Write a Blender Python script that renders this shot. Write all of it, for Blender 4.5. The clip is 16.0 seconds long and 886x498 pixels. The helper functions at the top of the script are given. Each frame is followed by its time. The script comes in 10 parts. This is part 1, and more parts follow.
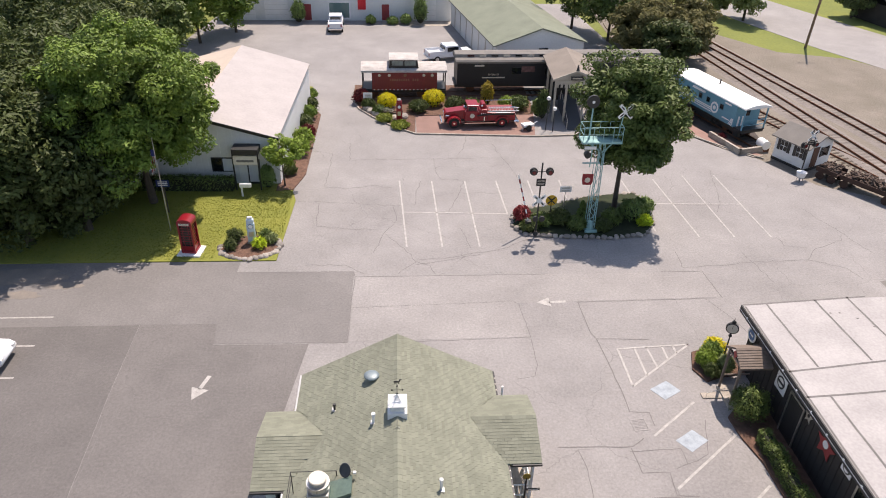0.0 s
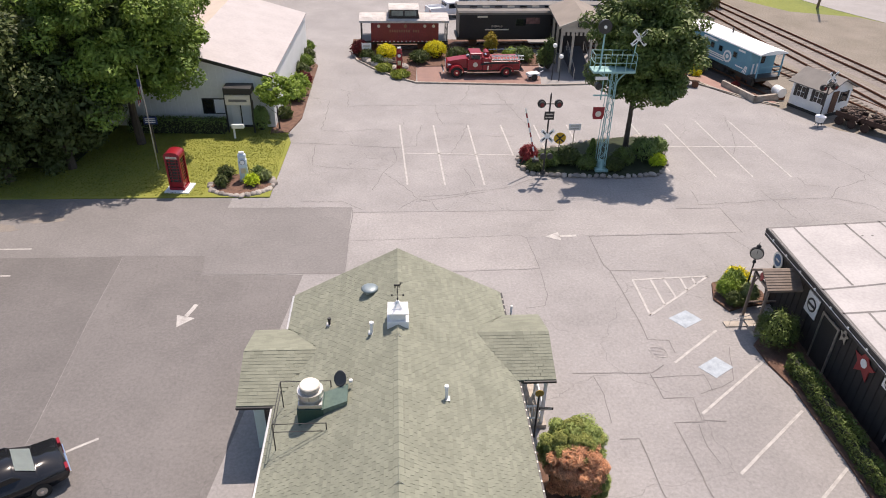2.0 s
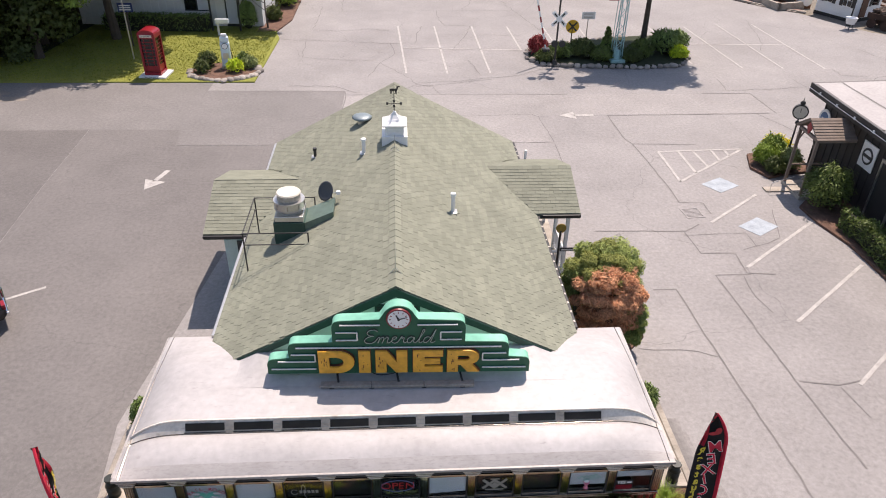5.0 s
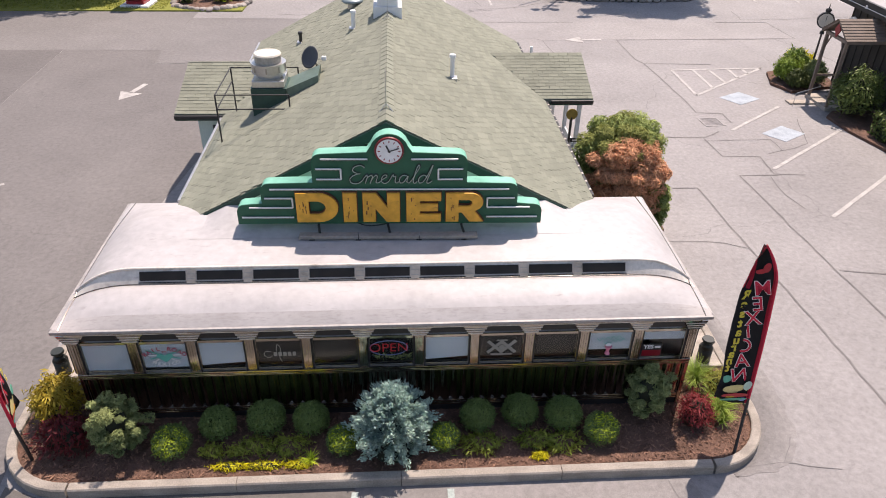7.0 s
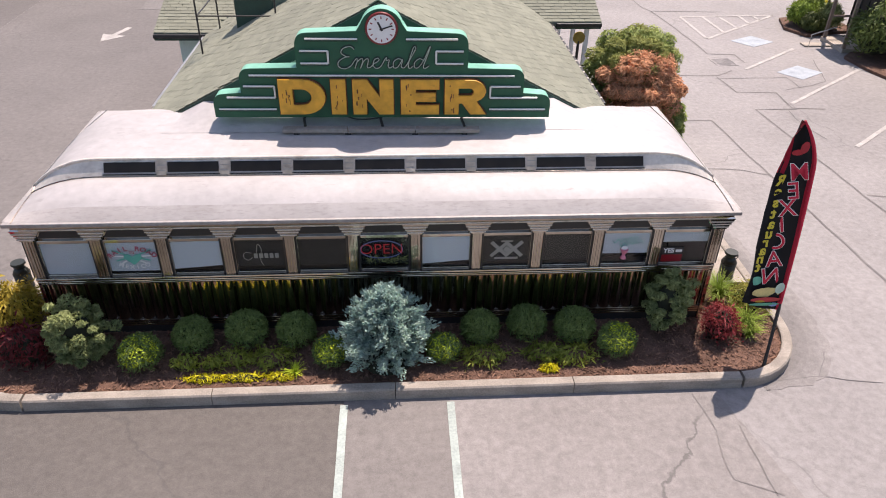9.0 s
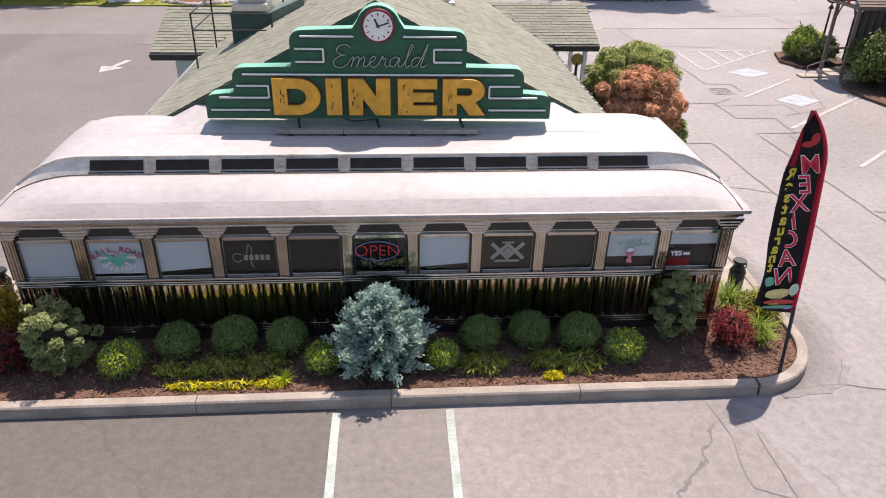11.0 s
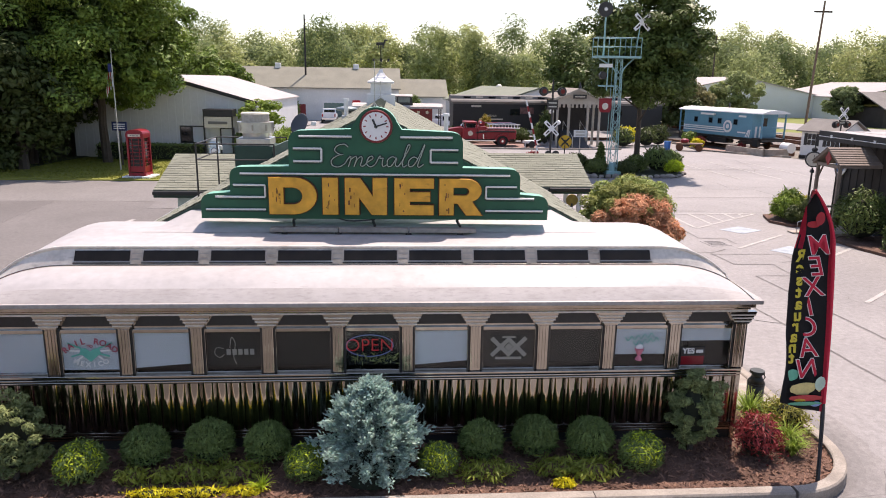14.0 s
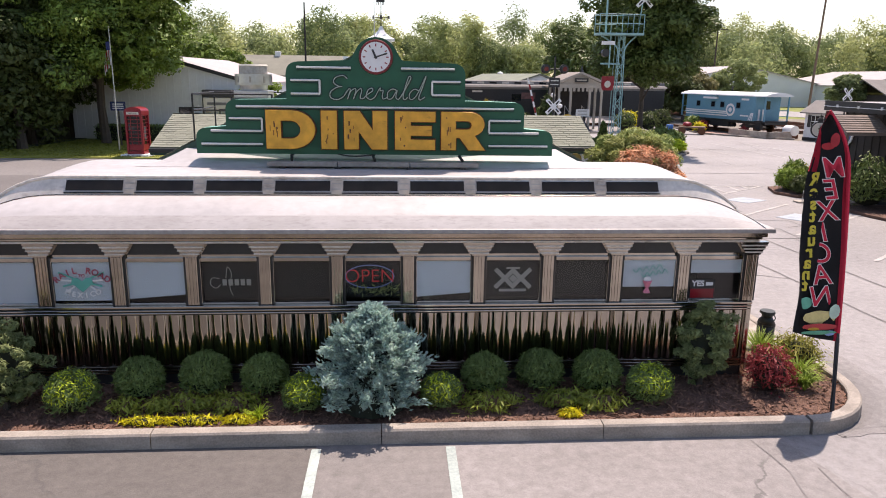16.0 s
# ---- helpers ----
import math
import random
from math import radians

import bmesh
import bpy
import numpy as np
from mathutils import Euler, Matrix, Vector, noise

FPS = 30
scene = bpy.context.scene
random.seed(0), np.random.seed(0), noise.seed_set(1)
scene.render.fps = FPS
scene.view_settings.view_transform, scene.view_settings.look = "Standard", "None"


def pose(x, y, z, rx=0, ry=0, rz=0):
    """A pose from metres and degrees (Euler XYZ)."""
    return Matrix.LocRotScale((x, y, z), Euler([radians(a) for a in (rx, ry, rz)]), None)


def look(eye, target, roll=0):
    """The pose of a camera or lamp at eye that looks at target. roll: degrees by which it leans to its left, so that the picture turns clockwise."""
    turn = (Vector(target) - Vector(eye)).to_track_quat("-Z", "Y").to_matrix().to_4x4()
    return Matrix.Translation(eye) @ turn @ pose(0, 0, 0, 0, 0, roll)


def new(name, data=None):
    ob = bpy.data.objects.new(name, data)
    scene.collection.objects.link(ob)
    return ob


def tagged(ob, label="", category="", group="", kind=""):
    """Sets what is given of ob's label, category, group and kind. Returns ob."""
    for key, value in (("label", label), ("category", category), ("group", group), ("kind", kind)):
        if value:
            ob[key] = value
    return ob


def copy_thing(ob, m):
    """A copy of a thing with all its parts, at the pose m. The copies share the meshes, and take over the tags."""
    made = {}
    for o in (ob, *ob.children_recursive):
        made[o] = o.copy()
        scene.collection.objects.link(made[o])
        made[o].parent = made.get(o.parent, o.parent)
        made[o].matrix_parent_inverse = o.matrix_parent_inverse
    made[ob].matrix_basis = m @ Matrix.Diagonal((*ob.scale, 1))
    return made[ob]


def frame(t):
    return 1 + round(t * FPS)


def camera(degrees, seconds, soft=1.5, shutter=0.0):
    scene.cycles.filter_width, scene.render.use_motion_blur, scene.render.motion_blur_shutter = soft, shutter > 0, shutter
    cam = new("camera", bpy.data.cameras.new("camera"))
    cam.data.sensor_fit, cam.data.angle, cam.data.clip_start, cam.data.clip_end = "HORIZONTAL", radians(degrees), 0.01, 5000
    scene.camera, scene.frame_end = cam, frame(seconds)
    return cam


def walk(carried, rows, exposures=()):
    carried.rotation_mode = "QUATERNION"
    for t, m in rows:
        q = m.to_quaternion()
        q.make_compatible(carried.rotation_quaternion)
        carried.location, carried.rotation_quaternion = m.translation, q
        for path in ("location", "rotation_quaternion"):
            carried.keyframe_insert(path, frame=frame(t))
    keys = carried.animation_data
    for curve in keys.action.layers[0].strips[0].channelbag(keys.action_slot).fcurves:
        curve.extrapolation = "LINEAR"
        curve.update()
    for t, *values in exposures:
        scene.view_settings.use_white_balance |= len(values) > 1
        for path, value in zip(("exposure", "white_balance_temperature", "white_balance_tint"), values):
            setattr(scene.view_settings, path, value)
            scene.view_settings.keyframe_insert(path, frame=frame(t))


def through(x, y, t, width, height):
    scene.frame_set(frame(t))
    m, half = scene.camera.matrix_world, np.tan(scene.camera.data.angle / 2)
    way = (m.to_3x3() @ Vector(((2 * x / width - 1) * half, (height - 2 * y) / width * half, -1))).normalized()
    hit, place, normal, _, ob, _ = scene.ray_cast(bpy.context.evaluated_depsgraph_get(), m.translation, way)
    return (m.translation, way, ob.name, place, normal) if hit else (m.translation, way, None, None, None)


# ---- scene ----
cam = camera(63.9, 16.0, 1.0)
METRES, EYE, TILT, LEAN, TURN = 21.6, 26.1, -32.2, -1.3, -3.3
ROWS = [
    (0.0, 0.0, 0.0, 0.0, -0.0, 0.0, -0.0),
    (0.5, 0.0, 0.03, -0.045, 0.02, -0.07, 0.01),
    (1.0, -0.0012, 0.0591, -0.0893, 0.03, -0.13, 0.02),
    (1.5, -0.0032, 0.0882, -0.1324, -0.01, -0.21, 0.05),
    (2.0, -0.0078, 0.1181, -0.1782, 0.02, -0.25, 0.07),
    (2.5, -0.0077, 0.1498, -0.2232, -0.03, -0.3, 0.11),
    (3.0, -0.0063, 0.1822, -0.2684, -0.04, -0.4, 0.09),
    (5.5, -0.0177, 0.327, -0.497, -0.01, -0.73, 0.24),
    (6.0, -0.0179, 0.3501, -0.5337, -0.04, -0.77, 0.25),
    (6.5, -0.0172, 0.3748, -0.5708, -0.04, -0.82, 0.26),
    (7.0, -0.0157, 0.4003, -0.607, -0.06, -0.85, 0.31),
    (7.5, -0.0129, 0.4243, -0.6383, -0.13, -0.96, 0.3),
    (8.0, -0.0157, 0.4393, -0.6612, -0.1, -1.05, 0.34),
    (8.5, -0.0163, 0.4486, -0.6755, -0.13, -1.14, 0.38),
    (9.0, -0.0158, 0.4581, -0.6884, -0.14, -1.2, 0.42),
    (11.5, -0.0159, 0.4876, -0.738, -0.29, 5.53, 0.6),
    (12.0, -0.0127, 0.4971, -0.7517, -0.28, 8.43, 0.64),
    (12.5, -0.0126, 0.5056, -0.7654, -0.31, 11.2, 0.63),
    (13.0, -0.0132, 0.5099, -0.7758, -0.32, 13.97, 0.64),
    (13.5, -0.014, 0.5142, -0.7871, -0.34, 16.75, 0.65),
    (14.0, -0.015, 0.5179, -0.7958, -0.33, 18.88, 0.69),
    (14.5, -0.0159, 0.5252, -0.8069, -0.31, 18.82, 0.72),
    (15.0, -0.0164, 0.5323, -0.8166, -0.28, 18.74, 0.75),
    (15.5, -0.0161, 0.5392, -0.826, -0.25, 18.65, 0.76),
    (16.0, -0.0162, 0.5462, -0.8344, -0.22, 18.56, 0.78),
]
walk(cam, [(t, pose(0, 0, EYE, TILT, LEAN, TURN) @ pose(METRES * x, METRES * y, METRES * z, 90 + pitch, roll, yaw)) for t, x, y, z, yaw, pitch, roll in ROWS],
     exposures=((0.0, 0.36, 7300, 16), (5.5, 0.42, 7300, 18), (9.0, 0.52, 7300, 20), (13.0, 0.60, 7300, 21), (16.0, 0.60, 7300, 21)))

# ---- world, sun ----
SUN = Vector((0.235, 0.43, 1.0)).normalized()
world = bpy.data.worlds.new("sky")
scene.world = world
world.use_nodes = True
wn = world.node_tree.nodes
sky = wn.new("ShaderNodeTexSky")
sky.sky_type, sky.sun_disc = "NISHITA", False
sky.sun_elevation, sky.sun_rotation = math.asin(SUN.z), math.atan2(SUN.x, SUN.y)
sky.air_density, sky.dust_density, sky.ozone_density = 1.0, 0.9, 1.0
wn["Background"].inputs[1].default_value = 0.145
world.node_tree.links.new(sky.outputs[0], wn["Background"].inputs[0])
sun_data = bpy.data.lights.new("sun", "SUN")
sun_data.energy, sun_data.angle, sun_data.color = 4.45, radians(0.5), (1.0, 0.95, 0.90)
sun_lamp = new("sun", sun_data)
sun_lamp.matrix_world = look(SUN * 60, (0, 0, 0))


# ---- materials ----
def rgb(c):
    return (*c, 1.0)


def material(name, colour, rough=0.7, metal=0.0, vary=0.25, fine=30.0, coarse=1.5, bump=0.25, island=0.0, objects=0.0, second=None, depth=0.01):
    """A surface with grain at two scales, fine relief and, if wanted, change from piece to piece."""
    m = bpy.data.materials.new(name)
    m.use_nodes = True
    n, l = m.node_tree.nodes, m.node_tree.links
    b = n["Principled BSDF"]
    b.inputs["Roughness"].default_value, b.inputs["Metallic"].default_value = rough, metal
    geo = n.new("ShaderNodeNewGeometry")
    big, small = n.new("ShaderNodeTexNoise"), n.new("ShaderNodeTexNoise")
    for node, s in ((big, coarse), (small, fine)):
        node.inputs["Scale"].default_value = s
        node.inputs["Detail"].default_value = 4
        l.new(geo.outputs["Position"], node.inputs["Vector"])
    mix = n.new("ShaderNodeMix")
    mix.data_type = "RGBA"
    dark = second or tuple(v * (1 - vary) for v in colour)
    light = colour if second else tuple(min(1, v * (1 + vary * 0.6)) for v in colour)
    mix.inputs["A"].default_value, mix.inputs["B"].default_value = rgb(dark), rgb(light)
    avg = n.new("ShaderNodeMath")
    avg.operation = "MULTIPLY_ADD"
    avg.inputs[1].default_value = 0.55
    l.new(big.outputs["Fac"], avg.inputs[0])
    half = n.new("ShaderNodeMath")
    half.operation = "MULTIPLY"
    half.inputs[1].default_value = 0.45
    l.new(small.outputs["Fac"], half.inputs[0])
    l.new(half.outputs[0], avg.inputs[2])
    spread = n.new("ShaderNodeMapRange")
    spread.inputs["From Min"].default_value, spread.inputs["From Max"].default_value = 0.32, 0.68
    l.new(avg.outputs[0], spread.inputs["Value"])
    l.new(spread.outputs[0], mix.inputs["Factor"])
    col = mix.outputs["Result"]
    for amount, source in ((island, None), (objects, "ob")):
        if amount:
            hsv = n.new("ShaderNodeHueSaturation")
            rng = n.new("ShaderNodeMapRange")
            rng.inputs["To Min"].default_value, rng.inputs["To Max"].default_value = 1 - amount, 1 + amount
            if source:
                info = n.new("ShaderNodeObjectInfo")
                l.new(info.outputs["Random"], rng.inputs["Value"])
            else:
                l.new(geo.outputs["Random Per Island"], rng.inputs["Value"])
            l.new(rng.outputs[0], hsv.inputs["Value"])
            l.new(col, hsv.inputs["Color"])
            col = hsv.outputs[0]
    l.new(col, b.inputs["Base Color"])
    if bump:
        bp = n.new("ShaderNodeBump")
        bp.inputs["Strength"].default_value, bp.inputs["Distance"].default_value = bump, depth
        l.new(small.outputs["Fac"], bp.inputs["Height"])
        l.new(bp.outputs[0], b.inputs["Normal"])
    return m


def asphalt(name, colour, crack=1.0, cell=0.16):
    """Old asphalt: stains, grit and a net of hair cracks."""
    m = material(name, colour, 0.80, 0, 0.22, 60, 0.18, 0.5)
    n, l = m.node_tree.nodes, m.node_tree.links
    b = n["Principled BSDF"]
    col = b.inputs["Base Color"].links[0].from_socket
    geo = n.new("ShaderNodeNewGeometry")
    warp = n.new("ShaderNodeTexNoise")
    warp.inputs["Scale"].default_value, warp.inputs["Detail"].default_value = 0.9, 6
    l.new(geo.outputs["Position"], warp.inputs["Vector"])
    add = n.new("ShaderNodeMix")
    add.data_type = "VECTOR"
    add.inputs["Factor"].default_value = 0.55
    l.new(geo.outputs["Position"], add.inputs["A"])
    scaled = n.new("ShaderNodeVectorMath")
    scaled.operation = "MULTIPLY_ADD"
    scaled.inputs[1].default_value = (2.2, 2.2, 0)
    l.new(warp.outputs["Color"], scaled.inputs[0])
    l.new(geo.outputs["Position"], scaled.inputs[2])
    l.new(scaled.outputs[0], add.inputs["B"])
    vor = n.new("ShaderNodeTexVoronoi")
    vor.voronoi_dimensions, vor.feature = "2D", "DISTANCE_TO_EDGE"
    vor.inputs["Scale"].default_value = cell
    l.new(add.outputs["Result"], vor.inputs["Vector"])
    line = n.new("ShaderNodeMapRange")
    line.inputs["From Min"].default_value, line.inputs["From Max"].default_value = 0.0012, 0.0038
    line.inputs["To Min"].default_value, line.inputs["To Max"].default_value = 0.8 * crack, 0.0
    l.new(vor.outputs["Distance"], line.inputs["Value"])
    gate = n.new("ShaderNodeTexNoise")
    gate.inputs["Scale"].default_value = 0.15
    l.new(geo.outputs["Position"], gate.inputs["Vector"])
    gr = n.new("ShaderNodeMapRange")
    gr.inputs["From Min"].default_value, gr.inputs["From Max"].default_value = 0.42, 0.55
    l.new(gate.outputs["Fac"], gr.inputs["Value"])
    mul = n.new("ShaderNodeMath")
    mul.operation = "MULTIPLY"
    l.new(line.outputs[0], mul.inputs[0])
    l.new(gr.outputs[0], mul.inputs[1])
    # broad pale and dark stains from wheels and water
    stain = n.new("ShaderNodeTexNoise")
    stain.inputs["Scale"].default_value, stain.inputs["Detail"].default_value, stain.inputs["Roughness"].default_value = 0.6, 7, 0.65
    l.new(geo.outputs["Position"], stain.inputs["Vector"])
    sr = n.new("ShaderNodeMapRange")
    sr.inputs["From Min"].default_value, sr.inputs["From Max"].default_value = 0.35, 0.7
    sr.inputs["To Min"].default_value, sr.inputs["To Max"].default_value = 0.93, 1.06
    l.new(stain.outputs["Fac"], sr.inputs["Value"])
    hsv = n.new("ShaderNodeHueSaturation")
    l.new(col, hsv.inputs["Color"])
    grit = n.new("ShaderNodeTexNoise")
    grit.inputs["Scale"].default_value, grit.inputs["Detail"].default_value, grit.inputs["Roughness"].default_value = 7.0, 8, 0.75
    l.new(geo.outputs["Position"], grit.inputs["Vector"])
    gm = n.new("ShaderNodeMapRange")
    gm.inputs["From Min"].default_value, gm.inputs["From Max"].default_value = 0.3, 0.7
    gm.inputs["To Min"].default_value, gm.inputs["To Max"].default_value = 0.76, 1.23
    l.new(grit.outputs["Fac"], gm.inputs["Value"])
    both = n.new("ShaderNodeMath")
    both.operation = "MULTIPLY"
    l.new(sr.outputs[0], both.inputs[0])
    l.new(gm.outputs[0], both.inputs[1])
    l.new(both.outputs[0], hsv.inputs["Value"])
    dark = n.new("ShaderNodeMix")
    dark.data_type = "RGBA"
    dark.inputs["B"].default_value = (0.06, 0.058, 0.056, 1)
    l.new(mul.outputs[0], dark.inputs["Factor"])
    l.new(hsv.outputs[0], dark.inputs["A"])
    l.new(dark.outputs["Result"], b.inputs["Base Color"])
    return m


def leafy(name, colour, other, rough=0.55, through=0.25):
    m = material(name, colour, rough, 0, 0.3, 9, 0.8, 0, 0.28, 0, other)
    n, l = m.node_tree.nodes, m.node_tree.links
    b = n["Principled BSDF"]
    tr = n.new("ShaderNodeBsdfTranslucent")
    l.new(b.inputs["Base Color"].links[0].from_socket, tr.inputs["Color"])
    mx = n.new("ShaderNodeMixShader")
    mx.inputs[0].default_value = through
    l.new(b.outputs[0], mx.inputs[1])
    l.new(tr.outputs[0], mx.inputs[2])
    l.new(mx.outputs[0], n["Material Output"].inputs["Surface"])
    b.inputs["Specular IOR Level"].default_value = 0.25
    return m


def glassy(name, tint=(0.92, 0.94, 0.94)):
    m = bpy.data.materials.new(name)
    m.use_nodes = True
    n, l = m.node_tree.nodes, m.node_tree.links
    n.remove(n["Principled BSDF"])
    lw = n.new("ShaderNodeLayerWeight")
    lw.inputs[0].default_value = 0.5
    pw = n.new("ShaderNodeMath")
    pw.operation = "POWER"
    pw.inputs[1].default_value = 4.0
    l.new(lw.outputs["Facing"], pw.inputs[0])
    fr = n.new("ShaderNodeMapRange")
    fr.inputs["To Min"].default_value, fr.inputs["To Max"].default_value = 0.03, 0.9
    l.new(pw.outputs[0], fr.inputs["Value"])
    t, g, mx = n.new("ShaderNodeBsdfTransparent"), n.new("ShaderNodeBsdfGlossy"), n.new("ShaderNodeMixShader")
    t.inputs[0].default_value = rgb(tint)
    g.inputs["Roughness"].default_value = 0.03
    l.new(fr.outputs[0], mx.inputs[0])
    l.new(t.outputs[0], mx.inputs[1])
    l.new(g.outputs[0], mx.inputs[2])
    l.new(mx.outputs[0], n["Material Output"].inputs["Surface"])
    return m


def glow(name, colour, strength):
    m = bpy.data.materials.new(name)
    m.use_nodes = True
    b = m.node_tree.nodes["Principled BSDF"]
    b.inputs["Base Color"].default_value = rgb(colour)
    b.inputs["Emission Color"].default_value, b.inputs["Emission Strength"].default_value = rgb(colour), strength
    return m


ASPHALT = asphalt("weathered_asphalt", (0.268, 0.253, 0.247), 0.45)
ASPHALT_DARK = asphalt("dark_asphalt", (0.142, 0.131, 0.126), 0.3, 0.1)
ASPHALT_PALE = asphalt("pale_asphalt", (0.285, 0.268, 0.260), 0.2)
ASPHALT_MID = asphalt("grey_asphalt", (0.238, 0.220, 0.211), 0.7)
HAIRLINE = material("open_crack", (0.158, 0.150, 0.145), 0.9, 0, 0.3, 20, 2, 0.2)
ASPHALT_BAY = asphalt("stained_bay_asphalt", (0.122, 0.110, 0.100), 0.5, 0.12)
TAR = material("tar_seam", (0.172, 0.161, 0.155), 0.85, 0, 0.3, 20, 2, 0.2)
LINE = material("road_paint", (0.41, 0.39, 0.37), 0.8, 0, 0.35, 30, 3, 0.1)
BLUEPAINT = material("pale_blue_road_paint", (0.35, 0.395, 0.435), 0.8, 0, 0.3, 40, 3, 0.1)
CONCRETE = material("concrete", (0.40, 0.352, 0.30), 0.9, 0, 0.38, 45, 2, 0.3)
MULCH = material("bark_mulch", (0.16, 0.088, 0.062), 0.95, 0, 0.5, 60, 4, 1.0, depth=0.03)
CHIP = material("bark_chip", (0.21, 0.115, 0.078), 0.95, 0, 0.4, 60, 4, 0.3, 0.45)
GRASS = material("mown_grass", (0.25, 0.25, 0.045), 0.95, 0, 0.35, 30, 0.5, 0.8, second=(0.17, 0.19, 0.035), depth=0.03)
MEADOW = material("rough_grass", (0.22, 0.235, 0.05), 0.95, 0, 0.4, 3, 0.12, 0.7, second=(0.12, 0.15, 0.035), depth=0.05)
GRAVEL = material("railway_gravel", (0.245, 0.212, 0.178), 0.95, 0, 0.55, 5, 0.25, 1.0, second=(0.15, 0.13, 0.10), depth=0.08)
BALLAST = material("ballast", (0.24, 0.21, 0.19), 0.95, 0, 0.35, 12, 0.4, 0.9, depth=0.05)
STEEL = material("stainless_steel", (0.44, 0.405, 0.355), 0.10, 1.0, 0.22, 9, 2.5, 0.10)
STEEL_FLUTE = material("fluted_stainless", (0.40, 0.372, 0.335), 0.07, 1.0, 0.2, 6, 2.5, 0.06)
STEEL_BROWN = material("aged_stainless", (0.40, 0.345, 0.29), 0.22, 1.0, 0.3, 12, 2, 0.1)
STEEL_LIGHT = material("bright_stainless", (0.66, 0.61, 0.545), 0.45, 0.05, 0.25, 14, 2, 0.05)
STEEL_DULL = material("dull_stainless", (0.52, 0.48, 0.43), 0.28, 1.0, 0.2, 25, 2, 0.08)
ROOFWHITE = material("white_roof_coating", (0.432, 0.413, 0.409), 0.58, 0, 0.18, 7, 0.8, 0.1)
def stained(m, colour, scale=2.2, lo=0.52, hi=0.75, amount=0.6):
    """Adds blotches of dirt with ragged edges to a surface."""
    n, l = m.node_tree.nodes, m.node_tree.links
    b = n["Principled BSDF"]
    col = b.inputs["Base Color"].links[0].from_socket
    geo = n.new("ShaderNodeNewGeometry")
    squash = n.new("ShaderNodeVectorMath")
    squash.operation = "MULTIPLY"
    squash.inputs[1].default_value = (0.45, 1.6, 1.6)
    l.new(geo.outputs["Position"], squash.inputs[0])
    noise_t = n.new("ShaderNodeTexNoise")
    noise_t.inputs["Scale"].default_value, noise_t.inputs["Detail"].default_value, noise_t.inputs["Roughness"].default_value = scale, 9, 0.68
    l.new(squash.outputs[0], noise_t.inputs["Vector"])
    ramp = n.new("ShaderNodeMapRange")
    ramp.inputs["From Min"].default_value, ramp.inputs["From Max"].default_value, ramp.inputs["To Max"].default_value = lo, hi, amount
    l.new(noise_t.outputs["Fac"], ramp.inputs["Value"])
    mix = n.new("ShaderNodeMix")
    mix.data_type = "RGBA"
    mix.inputs["B"].default_value = rgb(colour)
    l.new(ramp.outputs[0], mix.inputs["Factor"])
    l.new(col, mix.inputs["A"])
    l.new(mix.outputs["Result"], b.inputs["Base Color"])
    return m


stained(STEEL_LIGHT, (0.16, 0.11, 0.075), 5.0, 0.56, 0.72, 0.6)
stained(ROOFWHITE, (0.34, 0.315, 0.30), 1.6, 0.50, 0.80, 0.45)
stained(ROOFWHITE, (0.20, 0.18, 0.17), 7.0, 0.60, 0.74, 0.5)
HALLROOF = material("pale_pink_metal_roof", (0.42, 0.385, 0.375), 0.95, 0, 0.12, 5, 0.6, 0.05)
TRIMMETAL = material("weathered_aluminium", (0.42, 0.385, 0.34), 0.5, 0.35, 0.3, 18, 2, 0.1)
ROOFGRIME = material("grimy_roof_edge", (0.37, 0.345, 0.33), 0.7, 0, 0.25, 9, 1.6, 0.15, second=(0.44, 0.415, 0.405))
stained(ROOFGRIME, (0.14, 0.128, 0.12), 15.0, 0.50, 0.74, 0.42)
stained(ROOFGRIME, (0.22, 0.20, 0.19), 2.4, 0.50, 0.75, 0.35)
stained(CONCRETE, (0.17, 0.148, 0.125), 2.6, 0.46, 0.72, 0.55)
KERB = material("weathered_kerb_concrete", (0.345, 0.305, 0.26), 0.9, 0, 0.4, 40, 2, 0.3)
stained(KERB, (0.13, 0.112, 0.095), 2.6, 0.46, 0.72, 0.6)
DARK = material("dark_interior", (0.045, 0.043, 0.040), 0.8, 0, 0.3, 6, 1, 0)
BLACK = material("black_paint", (0.028, 0.027, 0.027), 0.5, 0, 0.3, 20, 2, 0.1)
WHITE = material("white_paint", (0.78, 0.78, 0.77), 0.6, 0, 0.08, 12, 0.8, 0.08)
WHITESIDE = material("white_metal_siding", (0.70, 0.71, 0.70), 0.55, 0, 0.09, 5, 0.35, 0.05)
CREAM = material("cream_paint", (0.62, 0.57, 0.48), 0.65, 0, 0.12, 12, 1, 0.08)
SHADE = material("window_shade", (0.60, 0.64, 0.69), 0.8, 0, 0.05, 10, 1, 0)
SHINGLE = material("green_asphalt_shingle", (0.216, 0.224, 0.172), 0.95, 0, 0.18, 42, 0.8, 0.4, 0.10)
SHINGLE_LOOSE = material("green_shingle_tab", (0.216, 0.224, 0.172), 0.95, 0, 0.18, 42, 0.8, 0.4, 0, 0.10)
GREEN = material("sign_green_enamel", (0.010, 0.098, 0.052), 0.6, 0, 0.18, 8, 1.2, 0.05)
GREENEDGE = material("pale_green_enamel", (0.19, 0.49, 0.36), 0.5, 0, 0.22, 8, 1.5, 0.05)
DARKGREEN = material("dark_green_trim", (0.015, 0.055, 0.042), 0.5, 0, 0.2, 12, 1.5, 0.05)
